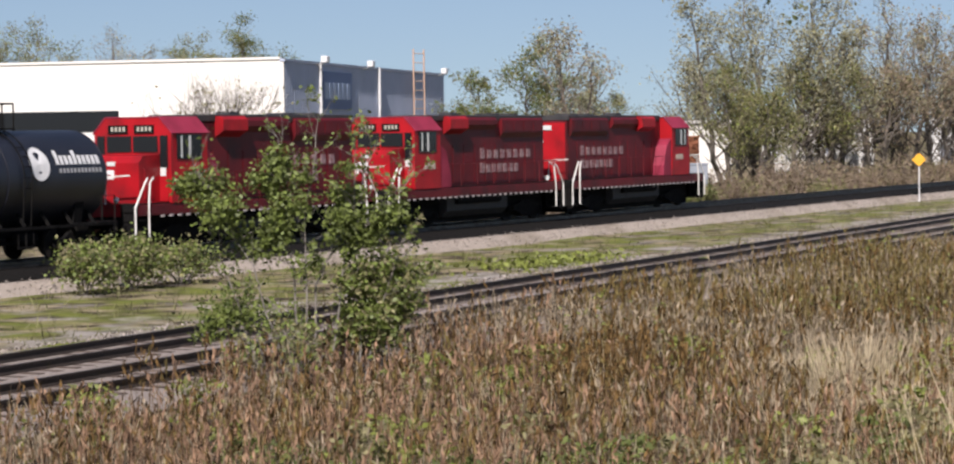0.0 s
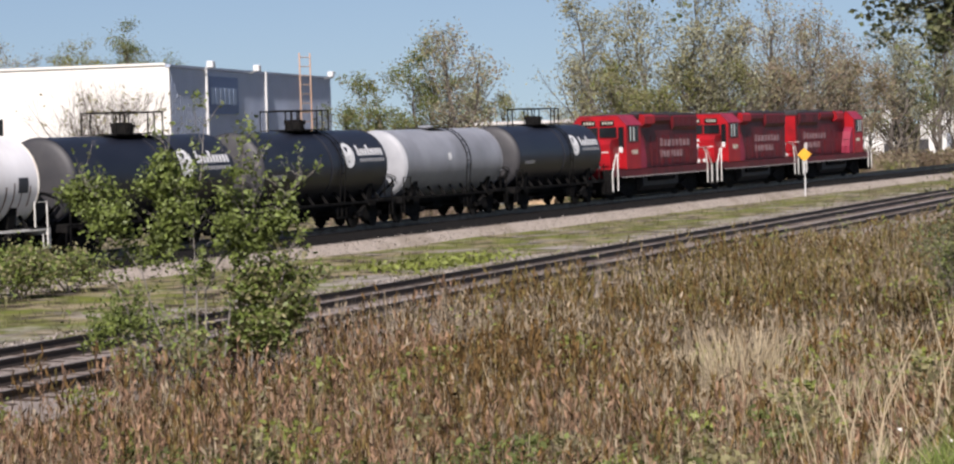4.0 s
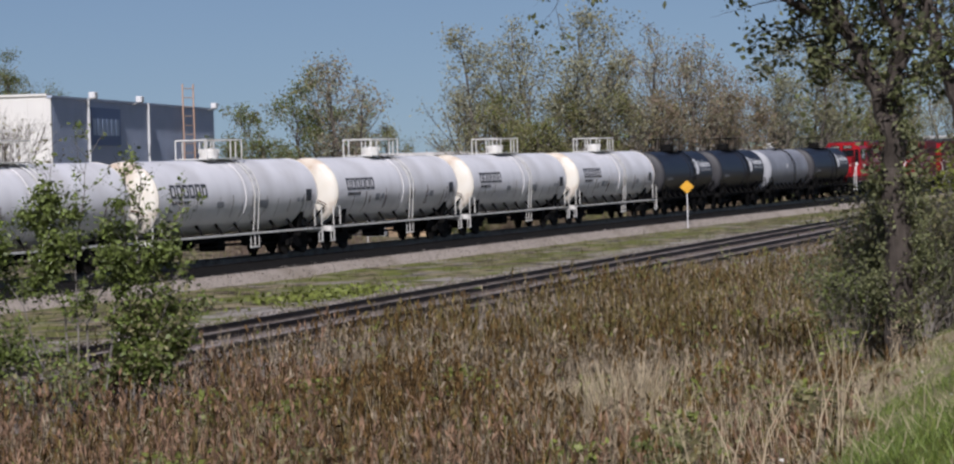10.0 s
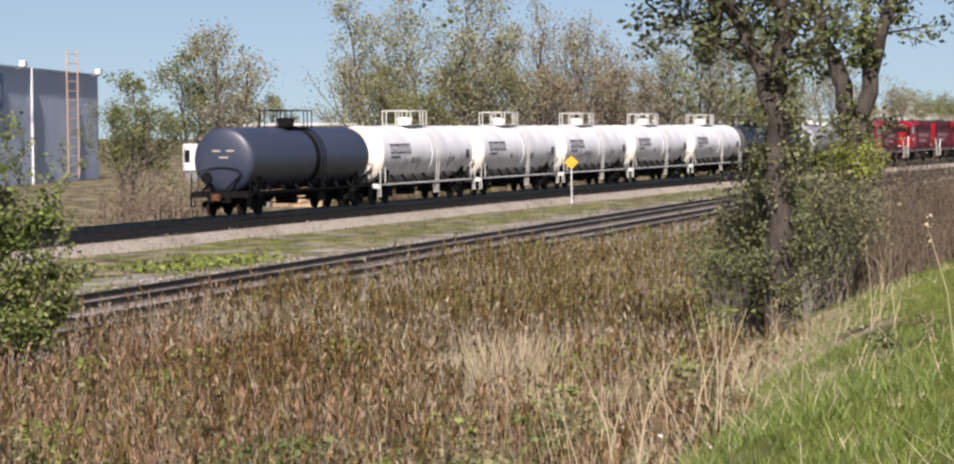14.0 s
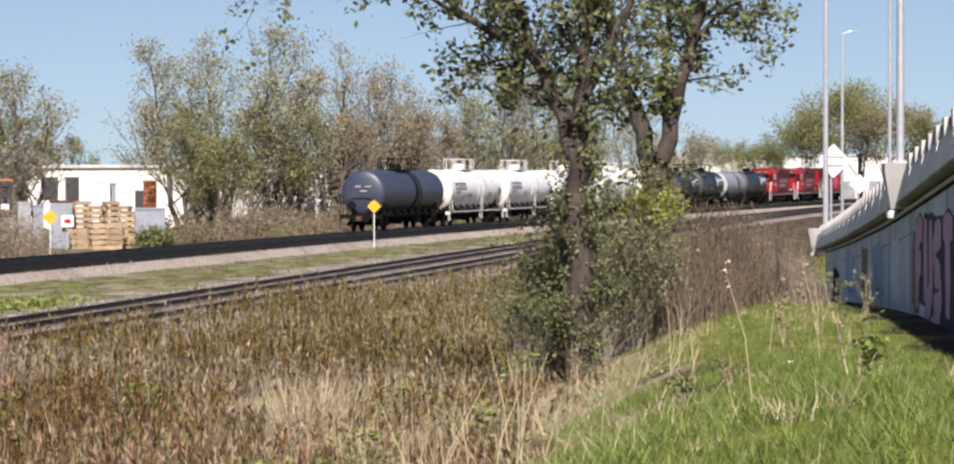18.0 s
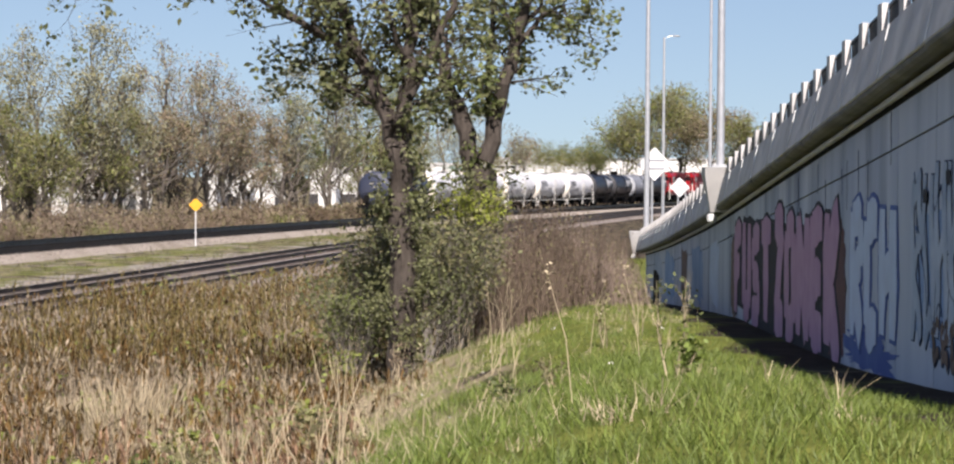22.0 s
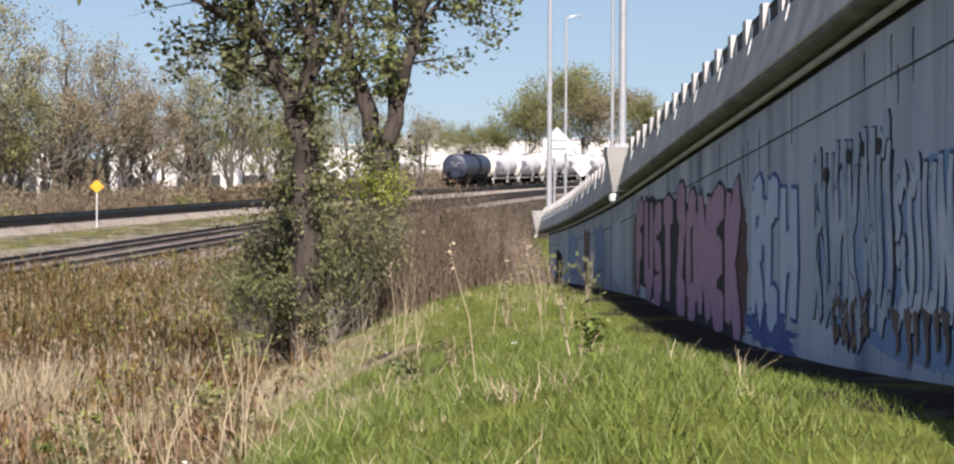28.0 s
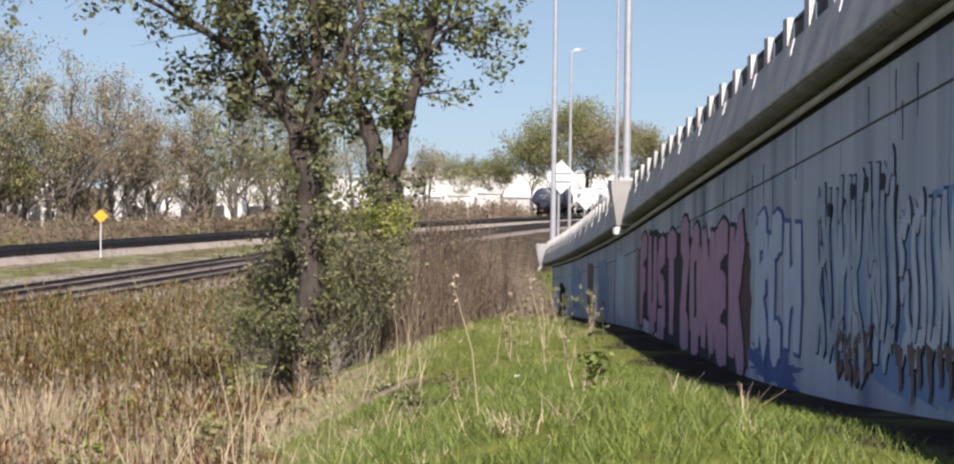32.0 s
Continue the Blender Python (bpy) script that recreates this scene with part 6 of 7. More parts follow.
def leader_tree(base, h, label, leaf, leaf2, bark, seed, leaders, leaf_n, leaf_size, cloud, wide, low):
    """A slender tree: one or more wavering leaders with rising limbs all the way up."""
    rng = np.random.default_rng(seed)
    t = thing("tree", label, "tree", Matrix.Translation(base), "trees beyond the track")
    mb, tips = Mb(), []
    for k in range(leaders):
        a = 2 * math.pi * (k + rng.uniform(0, 0.6)) / leaders
        hh = h * (1.0 if k == 0 else rng.uniform(0.72, 0.95))
        lean = (0.02 if leaders == 1 else 0.16 * wide) * hh
        q = Vector((0.25 * math.cos(a), 0.25 * math.sin(a), -0.2)) if leaders > 1 else Vector((0, 0, -0.2))
        pts, rad = [], []
        for i in range(11):
            f = i / 10
            pts.append(q + Vector((math.cos(a) * lean * f ** 0.8 + rng.normal(0, 0.012 * h) * (f > 0), math.sin(a) * lean * f ** 0.8 + rng.normal(0, 0.012 * h) * (f > 0), hh * f)))
            rad.append(0.015 * h * (1 - 0.9 * f) + 0.02)
        mb.tube(pts, rad, 6, cap=False)
        for i in range(2, 11):
            for j in range(3 if leaders < 3 else 2):
                f = i / 10
                b_ = rng.uniform(0, 6.28)
                rise = rng.uniform(0.5, 1.3)
                d = Vector((math.cos(b_), math.sin(b_), rise)).normalized()
                ln = h * (0.06 + 0.17 * (1 - f) ** 0.7) * wide * rng.uniform(0.6, 1.3)
                p = pts[i] + (pts[i - 1] - pts[i]) * rng.uniform(0, 1)
                grow(rng, p, d, ln, max(0.03, rad[i] * 0.5), 2, mb, tips, 0.42, 0.12, 4, (1, 2), 0.66)
    part("trunk", mb, bark, t)
    W = np.array([tuple(w) for w, _ in tips])
    W = W[W[:, 2] > low * h]
    W = W[rng.permutation(len(W))[: int(len(W) * 0.6)]]
    C = W[rng.integers(0, len(W), leaf_n)] + rng.normal(0, cloud, (leaf_n, 3)) * np.array([1, 1, 0.8])
    C[:, 2] = np.maximum(C[:, 2], 0.2)
    sel = rng.random(leaf_n) < 0.35 + 0.5 * (C[:, 2] < 0.35 * h)
    part("crown", quads_mesh("crown", leaf_quads(C[~sel], leaf_size, rng), leaf), None, t)
    part("inner_crown", quads_mesh("crown", leaf_quads(C[sel], leaf_size, rng), leaf2), None, t)
    return t


def far_tree(az, dist, el, seed, kind, label="", wide=1.0):
    dist = max(dist, (60.0 - (0 if az > 11 else 14)) / math.sin(radians(az))) if az > 9.5 else dist
    p = at_az(az, dist)
    h = 3.7 + dist * math.tan(radians(el)) + 0.9
    leaf, leaf2, n, cl, bark = {"bare": (M_LEAFG, M_LEAFB, 3000, 0.05, M_BARKF), "green": (M_LEAF, M_LEAFO, 7000, 0.075, M_BARKF), "olive": (M_LEAFO, M_LEAFY, 6500, 0.075, M_BARKF), "brown": (M_LEAFB, M_LEAFO, 6000, 0.07, M_BARKF), "pale": (M_LEAFG, M_LEAFO, 4200, 0.05, M_BARKF)}[kind]
    lab = label or {"bare": "half-bare grey tree beyond the track", "green": "fresh green tree beyond the track", "olive": "olive-green budding tree beyond the track", "brown": "brown-budding tree beyond the track", "pale": "tall distant tree with pale sparse leaves"}[kind]
    if az < 9.5:
        return tree("tree", p, h, lab, leaf, bark, seed, (3 if wide > 1.2 else 2) + 2 * (kind in ("pale", "bare")), 4, 0.011 * h, int(n * 1.5), 0.008 * h + 0.05, cl * h * 0.6, (0.32 if kind in ("pale", "bare") else 0.42) * wide, 0.13 * wide, 0.36, group="trees beyond the track", leaf2=leaf2, mix2=0.35)
    return leader_tree(p, h, lab, leaf, leaf2, bark, seed, {"pale": 2, "bare": 3, "green": 3, "olive": 3, "brown": 3}[kind], int(n * 1.4), 0.006 * h + 0.05, 0.03 * h, wide * 1.05, 0.34)


FAR = [(13.0, 140, 0.9, "olive", 1.3), (14.2, 150, 1.0, "green", 1.2), (15.8, 150, 1.1, "brown", 1.3), (17.2, 150, 1.2, "brown", 1.4), (20.2, 150, 0.9, "olive", 1.3), (18.6, 158, 1.0, "brown", 1.2), (11.9, 150, 0.8, "olive", 1.3),
       (36.9, 330, 2.6, "olive", 1.2), (35.1, 330, 2.35, "bare", 1.0), (33.4, 330, 2.2, "olive", 1.2), (32.0, 330, 2.6, "green", 1.1), (38.5, 330, 2.3, "olive", 1.2),
       (27.0, 150, 1.15, "green", 1.4), (25.4, 200, 2.1, "green", 1.1), (24.6, 162, 2.5, "bare", 1.0), (23.9, 240, 1.3, "olive", 1.2),
       (21.9, 240, 1.6, "pale", 1.0), (21.0, 180, 2.9, "pale", 1.1), (20.5, 160, 1.4, "olive", 1.3), (19.7, 185, 3.0, "pale", 1.1), (18.9, 160, 1.6, "olive", 1.2), (18.3, 185, 3.35, "pale", 1.1), (17.6, 165, 2.1, "brown", 1.2), (16.9, 180, 2.8, "bare", 1.1), (16.2, 165, 2.2, "brown", 1.2), (15.3, 170, 1.9, "brown", 1.2), (14.6, 150, 2.4, "pale", 1.0), (13.6, 150, 2.6, "pale", 1.1), (12.6, 155, 2.5, "olive", 1.1), (11.6, 160, 2.0, "olive", 1.1), (10.6, 170, 1.7, "pale", 1.1),
       (9.0, 330, 1.3, "bare", 1.1), (8.2, 420, 0.85, "olive", 1.4), (7.3, 420, 0.8, "green", 1.4), (6.5, 430, 1.5, "olive", 1.2), (5.9, 420, 2.1, "olive", 1.3), (5.2, 425, 2.2, "olive", 1.3), (4.6, 415, 1.7, "brown", 1.2), (3.8, 400, 1.45, "olive", 1.2), (2.8, 420, 1.3, "olive", 1.2), (9.8, 400, 0.7, "olive", 1.3)]
for i, (az, dist, el, kd, wd) in enumerate(FAR):
    far_tree(az, dist, el, 100 + i, kd, wide=wd)
# bare shrub before the white wall, brush along the far side of the track
tree("shrub", at_az(32.8, 130), 8.8, "bare grey many-stemmed shrub beyond the track", M_LEAFO, M_BARK, 71, 9, 4, 0.11, 350, 0.14, 0.25, 0.5, 0.42, 0.42, "shrub")
rb = np.random.default_rng(8)
for i in range(84):
    az = 9.8 + i * 0.205 + rb.uniform(-0.2, 0.2)
    if 21.2 < az < 24.7:
        continue
    d = (55.5 - 0.35 * max(0.0, 15 - az)) / math.sin(radians(az)) * rb.uniform(0.97, 1.06)
    d = min(d, 270)
    green = i % 7 == 3
    thicket("brush", at_az(az, d), rb.uniform(0.55, 1.1) * (2.5 if az < 22 else 2.9) * (0.8 if green else 1), 2.0, "low green brush beside the far verge" if green else "pale brown leafless brush beside the far verge", M_LEAFO if green else (M_LEAFB, M_WEED2, M_BUD)[i % 3], M_LEAFY if green else M_LEAFO, M_BRUSH, 200 + i, 46, 0.026, 3000 if green else 2200, 0.10 * d / 190, "brush beyond the track", 0.2)


# ---- weeds and grass ----
def scatter(rng, n, x0, x1, y0, y1, keep):
    x = rng.uniform(x0, x1, n)
    y = rng.uniform(y0, y1, n)
    ok = np.array([keep(a, b) for a, b in zip(x, y)])
    x, y = x[ok], y[ok]
    z = np.array([ground_z(a, b) for a, b in zip(x, y)])
    return np.stack([x, y, z], 1)


def in_view(x, y, a0, a1):
    a = math.degrees(math.atan2(y, x))
    return a0 < a < a1


def build_weeds():
    rng = np.random.default_rng(77)
    def field(x, y):
        if y > spur_y(x) - (6.4 if x < 36 else 4.9) - bend(x) or not in_view(x, y, 7.5, 40) or math.hypot(x, y) < 16:
            return False
        if 8.6 < math.degrees(math.atan2(y, x)) < 12.8 and 35 < math.hypot(x, y) < 46 and rng.random() < 0.8:
            return False
        s, w = wall_coords(x, y)
        return w > 5.9 + 1.6 * noise.noise((x * 0.35, y * 0.35, 9)) + 0.9 * noise.noise((x * 1.3, y * 1.3, 19)) and noise.noise((x * 0.5, y * 0.5, 1)) > -0.42 and noise.noise((x * 1.6, y * 1.6, 21)) > -0.17
    base = scatter(rng, 84000, 14, 118, 4, 31, field)
    d = np.hypot(base[:, 0], base[:, 1])
    # thin out with distance
    base = base[rng.random(len(base)) < np.clip(34 / d, 0.3, 1.0)]
    hgt = np.array([1.0 + 0.35 * noise.noise((a * 0.25, b * 0.25, 4)) + 0.75 * noise.noise((a * 1.2, b * 1.2, 14)) for a, b, _ in base]) * rng.uniform(0.6, 1.15, len(base))
    near = np.array([wall_coords(a, b)[1] for a, b, _ in base])
    hgt *= np.clip((near - 4.4) / 5.6, 0.22, 1.0)
    edge_d = np.array([spur_y(a) - 6.2 - bend(a) - b for a, b, _ in base])
    hgt *= 1 - np.clip((base[:, 0] - 72) / 18, 0, 1) * np.clip(0.58 - edge_d / 9.0, 0, 0.58)
    kind = np.array([noise.noise((a * 0.12, b * 0.12, 7)) for a, b, _ in base]) + rng.normal(0, 0.25, len(base))
    tone = rng.random(len(base))
    near_d = np.hypot(base[:, 0], base[:, 1])
    bearing = np.degrees(np.arctan2(base[:, 1], base[:, 0]))
    group_of = np.where(kind > 0.22, 1, np.where((bearing > 25) & (tone < 0.5) | (near_d < 38) & (tone < 0.34), 2, np.where((near_d < 38) & (tone < 0.58), 1, np.where(((base[:, 0] > 52) & (tone < 0.55)) | (tone > 0.86), 3, 0))))
    for gi, nm, lab, m1 in ((0, "rusty_weeds", "dense rust-brown dead weeds with upright seed heads", M_WEED), (1, "grey_weeds", "pale grey-mauve dead stalks", M_WEED2), (2, "maroon_weeds", "dull maroon dead weed stalks", M_WEED3), (3, "olive_weeds", "olive-brown weeds near the side tracks", M_WEED4)):
        sel = group_of == gi
        B, H = base[sel], hgt[sel]
        n = len(B)
        Q = [blades(B, H, np.full(n, 0.014), np.full(n, 0.13), rng), blades(B + rng.normal(0, 0.05, B.shape) * np.array([1, 1, 0]), H * rng.uniform(0.5, 0.95, n), np.full(n, 0.011), np.full(n, 0.22), rng)]
        tip = Q[0][:, 2] * 0.5 + Q[0][:, 3] * 0.5
        ax = tip - B
        ax /= np.linalg.norm(ax, axis=1, keepdims=True)
        heads = 5 if gi != 1 else 2
        for k in range(heads + 4):
            # plumes of short scales at the tip, then shrivelled leaves and side twigs down the stalk
            plume = k < heads
            f = (0.80 + 0.20 * (k + rng.random((n, 1))) / heads) if plume else rng.uniform(0.25, 0.85, (n, 1))
            C = B * (1 - f) + tip * f + rng.normal(0, 0.018 if plume else 0.05, B.shape)
            u = ax + rng.normal(0, 0.30 if plume else (0.6 if gi != 1 else 1.0), B.shape)
            u /= np.linalg.norm(u, axis=1, keepdims=True)
            w = np.cross(u, rng.normal(size=B.shape))
            w /= np.linalg.norm(w, axis=1, keepdims=True)
            ln = (rng.uniform(0.09, 0.2, n) if plume else rng.uniform(0.07, 0.2, n))[:, None]
            wd = (rng.uniform(0.014, 0.034, n) if plume else rng.uniform(0.008, 0.026, n))[:, None] * np.clip(np.hypot(B[:, 0], B[:, 1]) / 40, 0.55, 1.0)[:, None]
            Q.append(np.stack([C - u * ln * 0.5, C + w * wd, C + u * ln * 0.6, C - w * wd * 0.6], 1))
        tagged(new(nm, quads_mesh(nm, np.concatenate(Q), m1)), lab, "weeds", kind="stuff")
    # green shoots among them
    G = scatter(rng, 2600, 16, 100, 6, 28, lambda x, y: field(x, y) and noise.noise((x * 0.3, y * 0.3, 12)) > 0.15)
    q = []
    for k in range(14):
        C = G + np.stack([rng.normal(0, 0.09, len(G)), rng.normal(0, 0.09, len(G)), rng.uniform(0.1, 1.05, len(G))], 1)
        q.append(leaf_quads(C, 0.055, rng, 1.8))
    tagged(new("green_shoots", quads_mesh("green_shoots", np.concatenate(q), M_LEAFY)), "young green shoots among the dead weeds", "weeds", kind="stuff")
    for i in range(90):
        az, dist = rng.uniform(12, 38), (rng.uniform(22, 33) if i % 3 else rng.uniform(30, 46))
        c = at_az(az, dist)
        if not field(c.x, c.y):
            continue
        h, n = rng.uniform(0.5, 1.1), int(rng.uniform(120, 420))
        C = np.stack([rng.normal(0, 0.22, n), rng.normal(0, 0.22, n), rng.uniform(0.15, 1, n) ** 0.7 * h], 1)
        st = thing("leafy_weed", "clump of young leafy green weed", "weed", Matrix.Translation(gz(c.x, c.y)), "leafy weeds in the field")
        part("stem", Mb().tube([(0, 0, -0.05), (0.03, 0.02, h * 0.5), (0.02, -0.03, h)], [0.012, 0.009, 0.004], 5), M_STRAW, st)
        part("foliage", quads_mesh("foliage", leaf_quads(C, 0.06, rng, 1.7), (M_LEAFY, M_LEAF, M_LEAFO)[i % 3]), None, st)
    # pale single stalks through the whole field
    P = scatter(rng, 9000, 16, 90, 5, 27, field)
    tagged(new("pale_stalks", quads_mesh("pale_stalks", blades(P, rng.uniform(0.5, 1.25, len(P)), np.full(len(P), 0.011), np.full(len(P), 0.2), rng), M_STRAW)), "pale dry stalks among the brown weeds", "weeds", kind="stuff")
    # bright patch of weeds beside the side track
    Y = np.stack([rng.normal(76.0, 2.6, 800), rng.normal(35.6, 0.8, 800), rng.uniform(-0.85, -0.5, 800)], 1)
    tagged(new("yellow_weeds", quads_mesh("yellow_weeds", leaf_quads(Y, 0.13, rng), M_LEAFY)), "bright yellow-green low weeds by the side track", "weeds", kind="stuff")
    # straw
    def strawy(x, y):
        s, w = wall_coords(x, y)
        return 0.8 < w < 10 and 10 < s < 75 and in_view(x, y, -6, 34) and noise.noise((x * 0.4, y * 0.4, 2)) > 0.42 - 0.72 * smooth(3.0, 6.0, w) and rng.random() < 1.1 - 0.8 * smooth(7, 10, w)
    S = scatter(rng, 32000, 10, 72, -2, 18, strawy)
    Q = blades(S, rng.uniform(0.06, 0.26, len(S)) * np.array([1.0 + 0.25 * smooth(3.0, 6.0, wall_coords(a, b)[1]) for a, b, _ in S]), np.full(len(S), 0.007), np.full(len(S), 0.75), rng)
    tagged(new("dry_grass", quads_mesh("dry_grass", Q, M_STRAW)), "pale dry grass stalks on the bank", "grass", kind="stuff")
    # pale tuft
    for az, dist, hh in ((18.0, 39.5, 1.5), (16.4, 36.0, 0.9), (19.5, 42, 0.9)):
        c = at_az(az, dist)
        n = 650
        T = np.stack([rng.normal(c.x, 0.3, n), rng.normal(c.y, 0.3, n), np.full(n, ground_z(c.x, c.y))], 1)
        tagged(new("straw_tuft", quads_mesh("straw_tuft", blades(T, rng.uniform(0.5, 1.0, n) * hh, np.full(n, 0.018), np.full(n, 0.28), rng), M_STRAW)), "big tuft of pale dead grass", "grass", kind="stuff")
    # single tall straw stalks, dead forked stems, flowering weeds
    for i in range(48):
        az, dist = rng.uniform(5.5, 31), rng.uniform(22, 34)
        c = at_az(az, dist)
        h = rng.uniform(0.7, 1.5)
        if wall_coords(c.x, c.y)[1] < 3.8:
            continue
        st = thing("dead_stem", "thin pale forked dead stem", "weed", Matrix.Translation(gz(c.x, c.y, 0.05)), "dead stems in the weeds")
        mbs, tps = Mb(), []
        grow(rng, Vector((0, 0, 0)), Vector((rng.normal(0, 0.12), rng.normal(0, 0.12), 1)).normalized(), h * 0.5, 0.009, 3, mbs, tps, 0.42, 0.15, 5, (1, 2), 0.7)
        part("stem", mbs, M_STRAW, st)["kind"] = "stuff"
    for i in range(16):
        c = at_az(rng.uniform(12.6, 16.8), rng.uniform(21, 27))
        h = rng.uniform(0.8, 1.5)
        lx, ly = rng.normal(0, 0.22, 2) * h
        st = thing("straw_stalk", "tall thin pale grass stalk at the foot of the bank", "grass", Matrix.Translation(gz(c.x, c.y, 0.05)), "tall stalks on the bank")
        part("stalk", Mb().tube([(0, 0, 0), (lx * 0.3, ly * 0.3, h * 0.55), (lx, ly, h)], [0.008, 0.006, 0.003], 5), M_STRAW, st)
    for i in range(9):
        s_, w_ = rng.uniform(15, 34), rng.uniform(1.6, 7.0)
        c = wall_point(s_, w_, 0)
        h = rng.uniform(0.5, 1.25)
        a = rng.uniform(0, 6.28)
        lx, ly = 0.2 * h * math.cos(a), 0.2 * h * math.sin(a)
        st = thing("straw_stalk", "tall thin dry grass stalk on the bank", "grass", Matrix.Translation(gz(c.x, c.y, 0.05)), "tall stalks on the bank")
        part("stalk", Mb().tube([(0, 0, 0), (lx * 0.3, ly * 0.3, h * 0.55), (lx, ly, h)], [0.005, 0.004, 0.002], 5), M_STRAW, st)
        part("seed_head", quads_mesh("seed_head", leaf_quads(np.array([lx, ly, h]) + rng.normal(0, 0.02, (14, 3)) * np.array([1, 1, 3.0]), 0.02, rng), M_STRAW), None, st)["kind"] = "stuff"
    for az, dist, h, nl, lm in ((5.4, 20.5, 1.0, 110, M_LEAFD), (5.2, 20.0, 0.42, 260, M_GRASS), (8.2, 24, 0.4, 120, M_LEAFO), (9.4, 23, 0.35, 100, M_LEAFD), (12.8, 26, 0.4, 120, M_LEAFO), (11.9, 43.5, 0.9, 120, M_LEAFB), (7.0, 33, 0.8, 90, M_LEAFO), (6.2, 36, 0.9, 90, M_LEAFO), (19.2, 31, 0.5, 900, M_LEAFY), (16.8, 30.5, 0.45, 700, M_LEAFO), (24.5, 30, 0.9, 500, M_LEAFY), (29.5, 31, 0.8, 500, M_LEAF), (27.4, 29.5, 0.6, 400, M_LEAFY)):
        c = at_az(az, dist)
        st = thing("weed_plant", "green weed with small leaves and pods", "weed", Matrix.Translation(gz(c.x, c.y, 0.03)))
        mbs, tps = Mb(), []
        for k in range(4):
            grow(rng, Vector((rng.normal(0, 0.05), rng.normal(0, 0.05), 0)), Vector((rng.normal(0, 0.15), rng.normal(0, 0.15), 1)).normalized(), h * 0.5, 0.009, 2, mbs, tps, 0.35, 0.2, 5, (1, 2), 0.65)
        part("stem", mbs, M_STRAW, st)
        W = np.array([tuple(w) for w, _ in tps])
        part("leaves", quads_mesh("leaves", leaf_quads(W[rng.integers(0, len(W), nl)] + rng.normal(0, 0.05, (nl, 3)), 0.034, rng), lm), None, st)
    F = scatter(rng, 45, 14, 40, 0, 12, lambda x, y: 1.5 < wall_coords(x, y)[1] < 7 and in_view(x, y, 1, 22))
    F[:, 2] += rng.uniform(0.12, 0.4, len(F))
    tagged(new("blossoms", quads_mesh("blossoms", leaf_quads(np.repeat(F, 3, 0) + rng.normal(0, 0.012, (3 * len(F), 3)), 0.026, rng, 1.0), M_BLOSSOM)), "tiny white blossoms in the grass", "flowers", kind="stuff")
    # bank grass
    def bank(x, y):
        s, w = wall_coords(x, y)
        return 0.72 < w < 7.5 and s < 95 and in_view(x, y, -16, 30) and rng.random() < min(1.0, 22.0 / max(8, s)) and rng.random() > smooth(4.0, 7.5, w) * 0.8
    Gs = scatter(rng, 170000, 11, 95, -4, 20, bank)
    Gs = np.concatenate([Gs, scatter(rng, 60000, 11, 30, -3, 9, bank)])
    H = rng.uniform(0.04, 0.13, len(Gs)) * (1 + 0.8 * np.array([max(0.0, noise.noise((a * 0.6, b * 0.6, 6))) for a, b, _ in Gs]))
    H *= np.array([0.45 + 0.55 * smooth(0.9, 1.9, wall_coords(a, b)[1]) for a, b, _ in Gs])
    tagged(new("bank_grass", quads_mesh("bank_grass", blades(Gs, H, np.full(len(Gs), 0.009), np.full(len(Gs), 0.55), rng), M_GRASS)), "short bright green grass on the bank", "grass", kind="stuff")
    for nm, m1, cnt, h0, h1, lab in (("grass_tufts", M_GRASSY, 1100, 0.05, 0.16, "yellowish grass tufts on the bank"), ("straw_tufts", M_STRAW, 150, 0.08, 0.26, "small straw tufts on the bank"), ("green_tufts", M_GRASS, 1300, 0.05, 0.14, "lush green grass tufts on the bank")):
        T = scatter(rng, cnt * 3, 11, 70, -4, 16, lambda x, y: 1.2 < wall_coords(x, y)[1] < 9.5 and in_view(x, y, -14, 32) and noise.noise((x * 0.5, y * 0.5, cnt)) > -0.05)[:cnt * 2]
        B = np.repeat(T, 20, 0) + rng.normal(0, 0.07, (len(T) * 20, 3)) * np.array([1, 1, 0])
        B[:, 2] -= 0.02
        tagged(new(nm, quads_mesh(nm, blades(B, np.repeat(rng.uniform(h0, h1, len(T)), 20) * rng.uniform(0.6, 1.1, len(B)), np.full(len(B), 0.010), np.full(len(B), 0.5), rng), m1)), lab, "grass", kind="stuff")
    # loose stones on the ballast shoulder and beside the side track
    def shoulder(n, line, o0, o1, z_at, x0, x1, size, nm, lab):
        x = rng.uniform(x0, x1, n)
        o = rng.uniform(o0, o1, n)
        C = np.stack([x, np.array([line(a) for a in x]) + o, z_at(o) + rng.uniform(-0.01, 0.03, n)], 1)
        tagged(new(nm, quads_mesh(nm, leaf_quads(C, size, rng, 1.1), M_STONE)), lab, "stones", kind="stuff")
    shoulder(7000, main_line, -3.6, -2.75, lambda o: -0.80 + (o + 3.55) / 0.8 * 0.44, 50, 170, 0.065, "ballast_stones", "loose pale stones on the ballast shoulder")
    shoulder(5000, spur_line(0), 1.2, 4.0, lambda o: np.where(o < 2.2, -0.585, -0.60 - (o - 2.2) * 0.11), 30, 140, 0.07, "rubble", "grey rubble beside the side track")
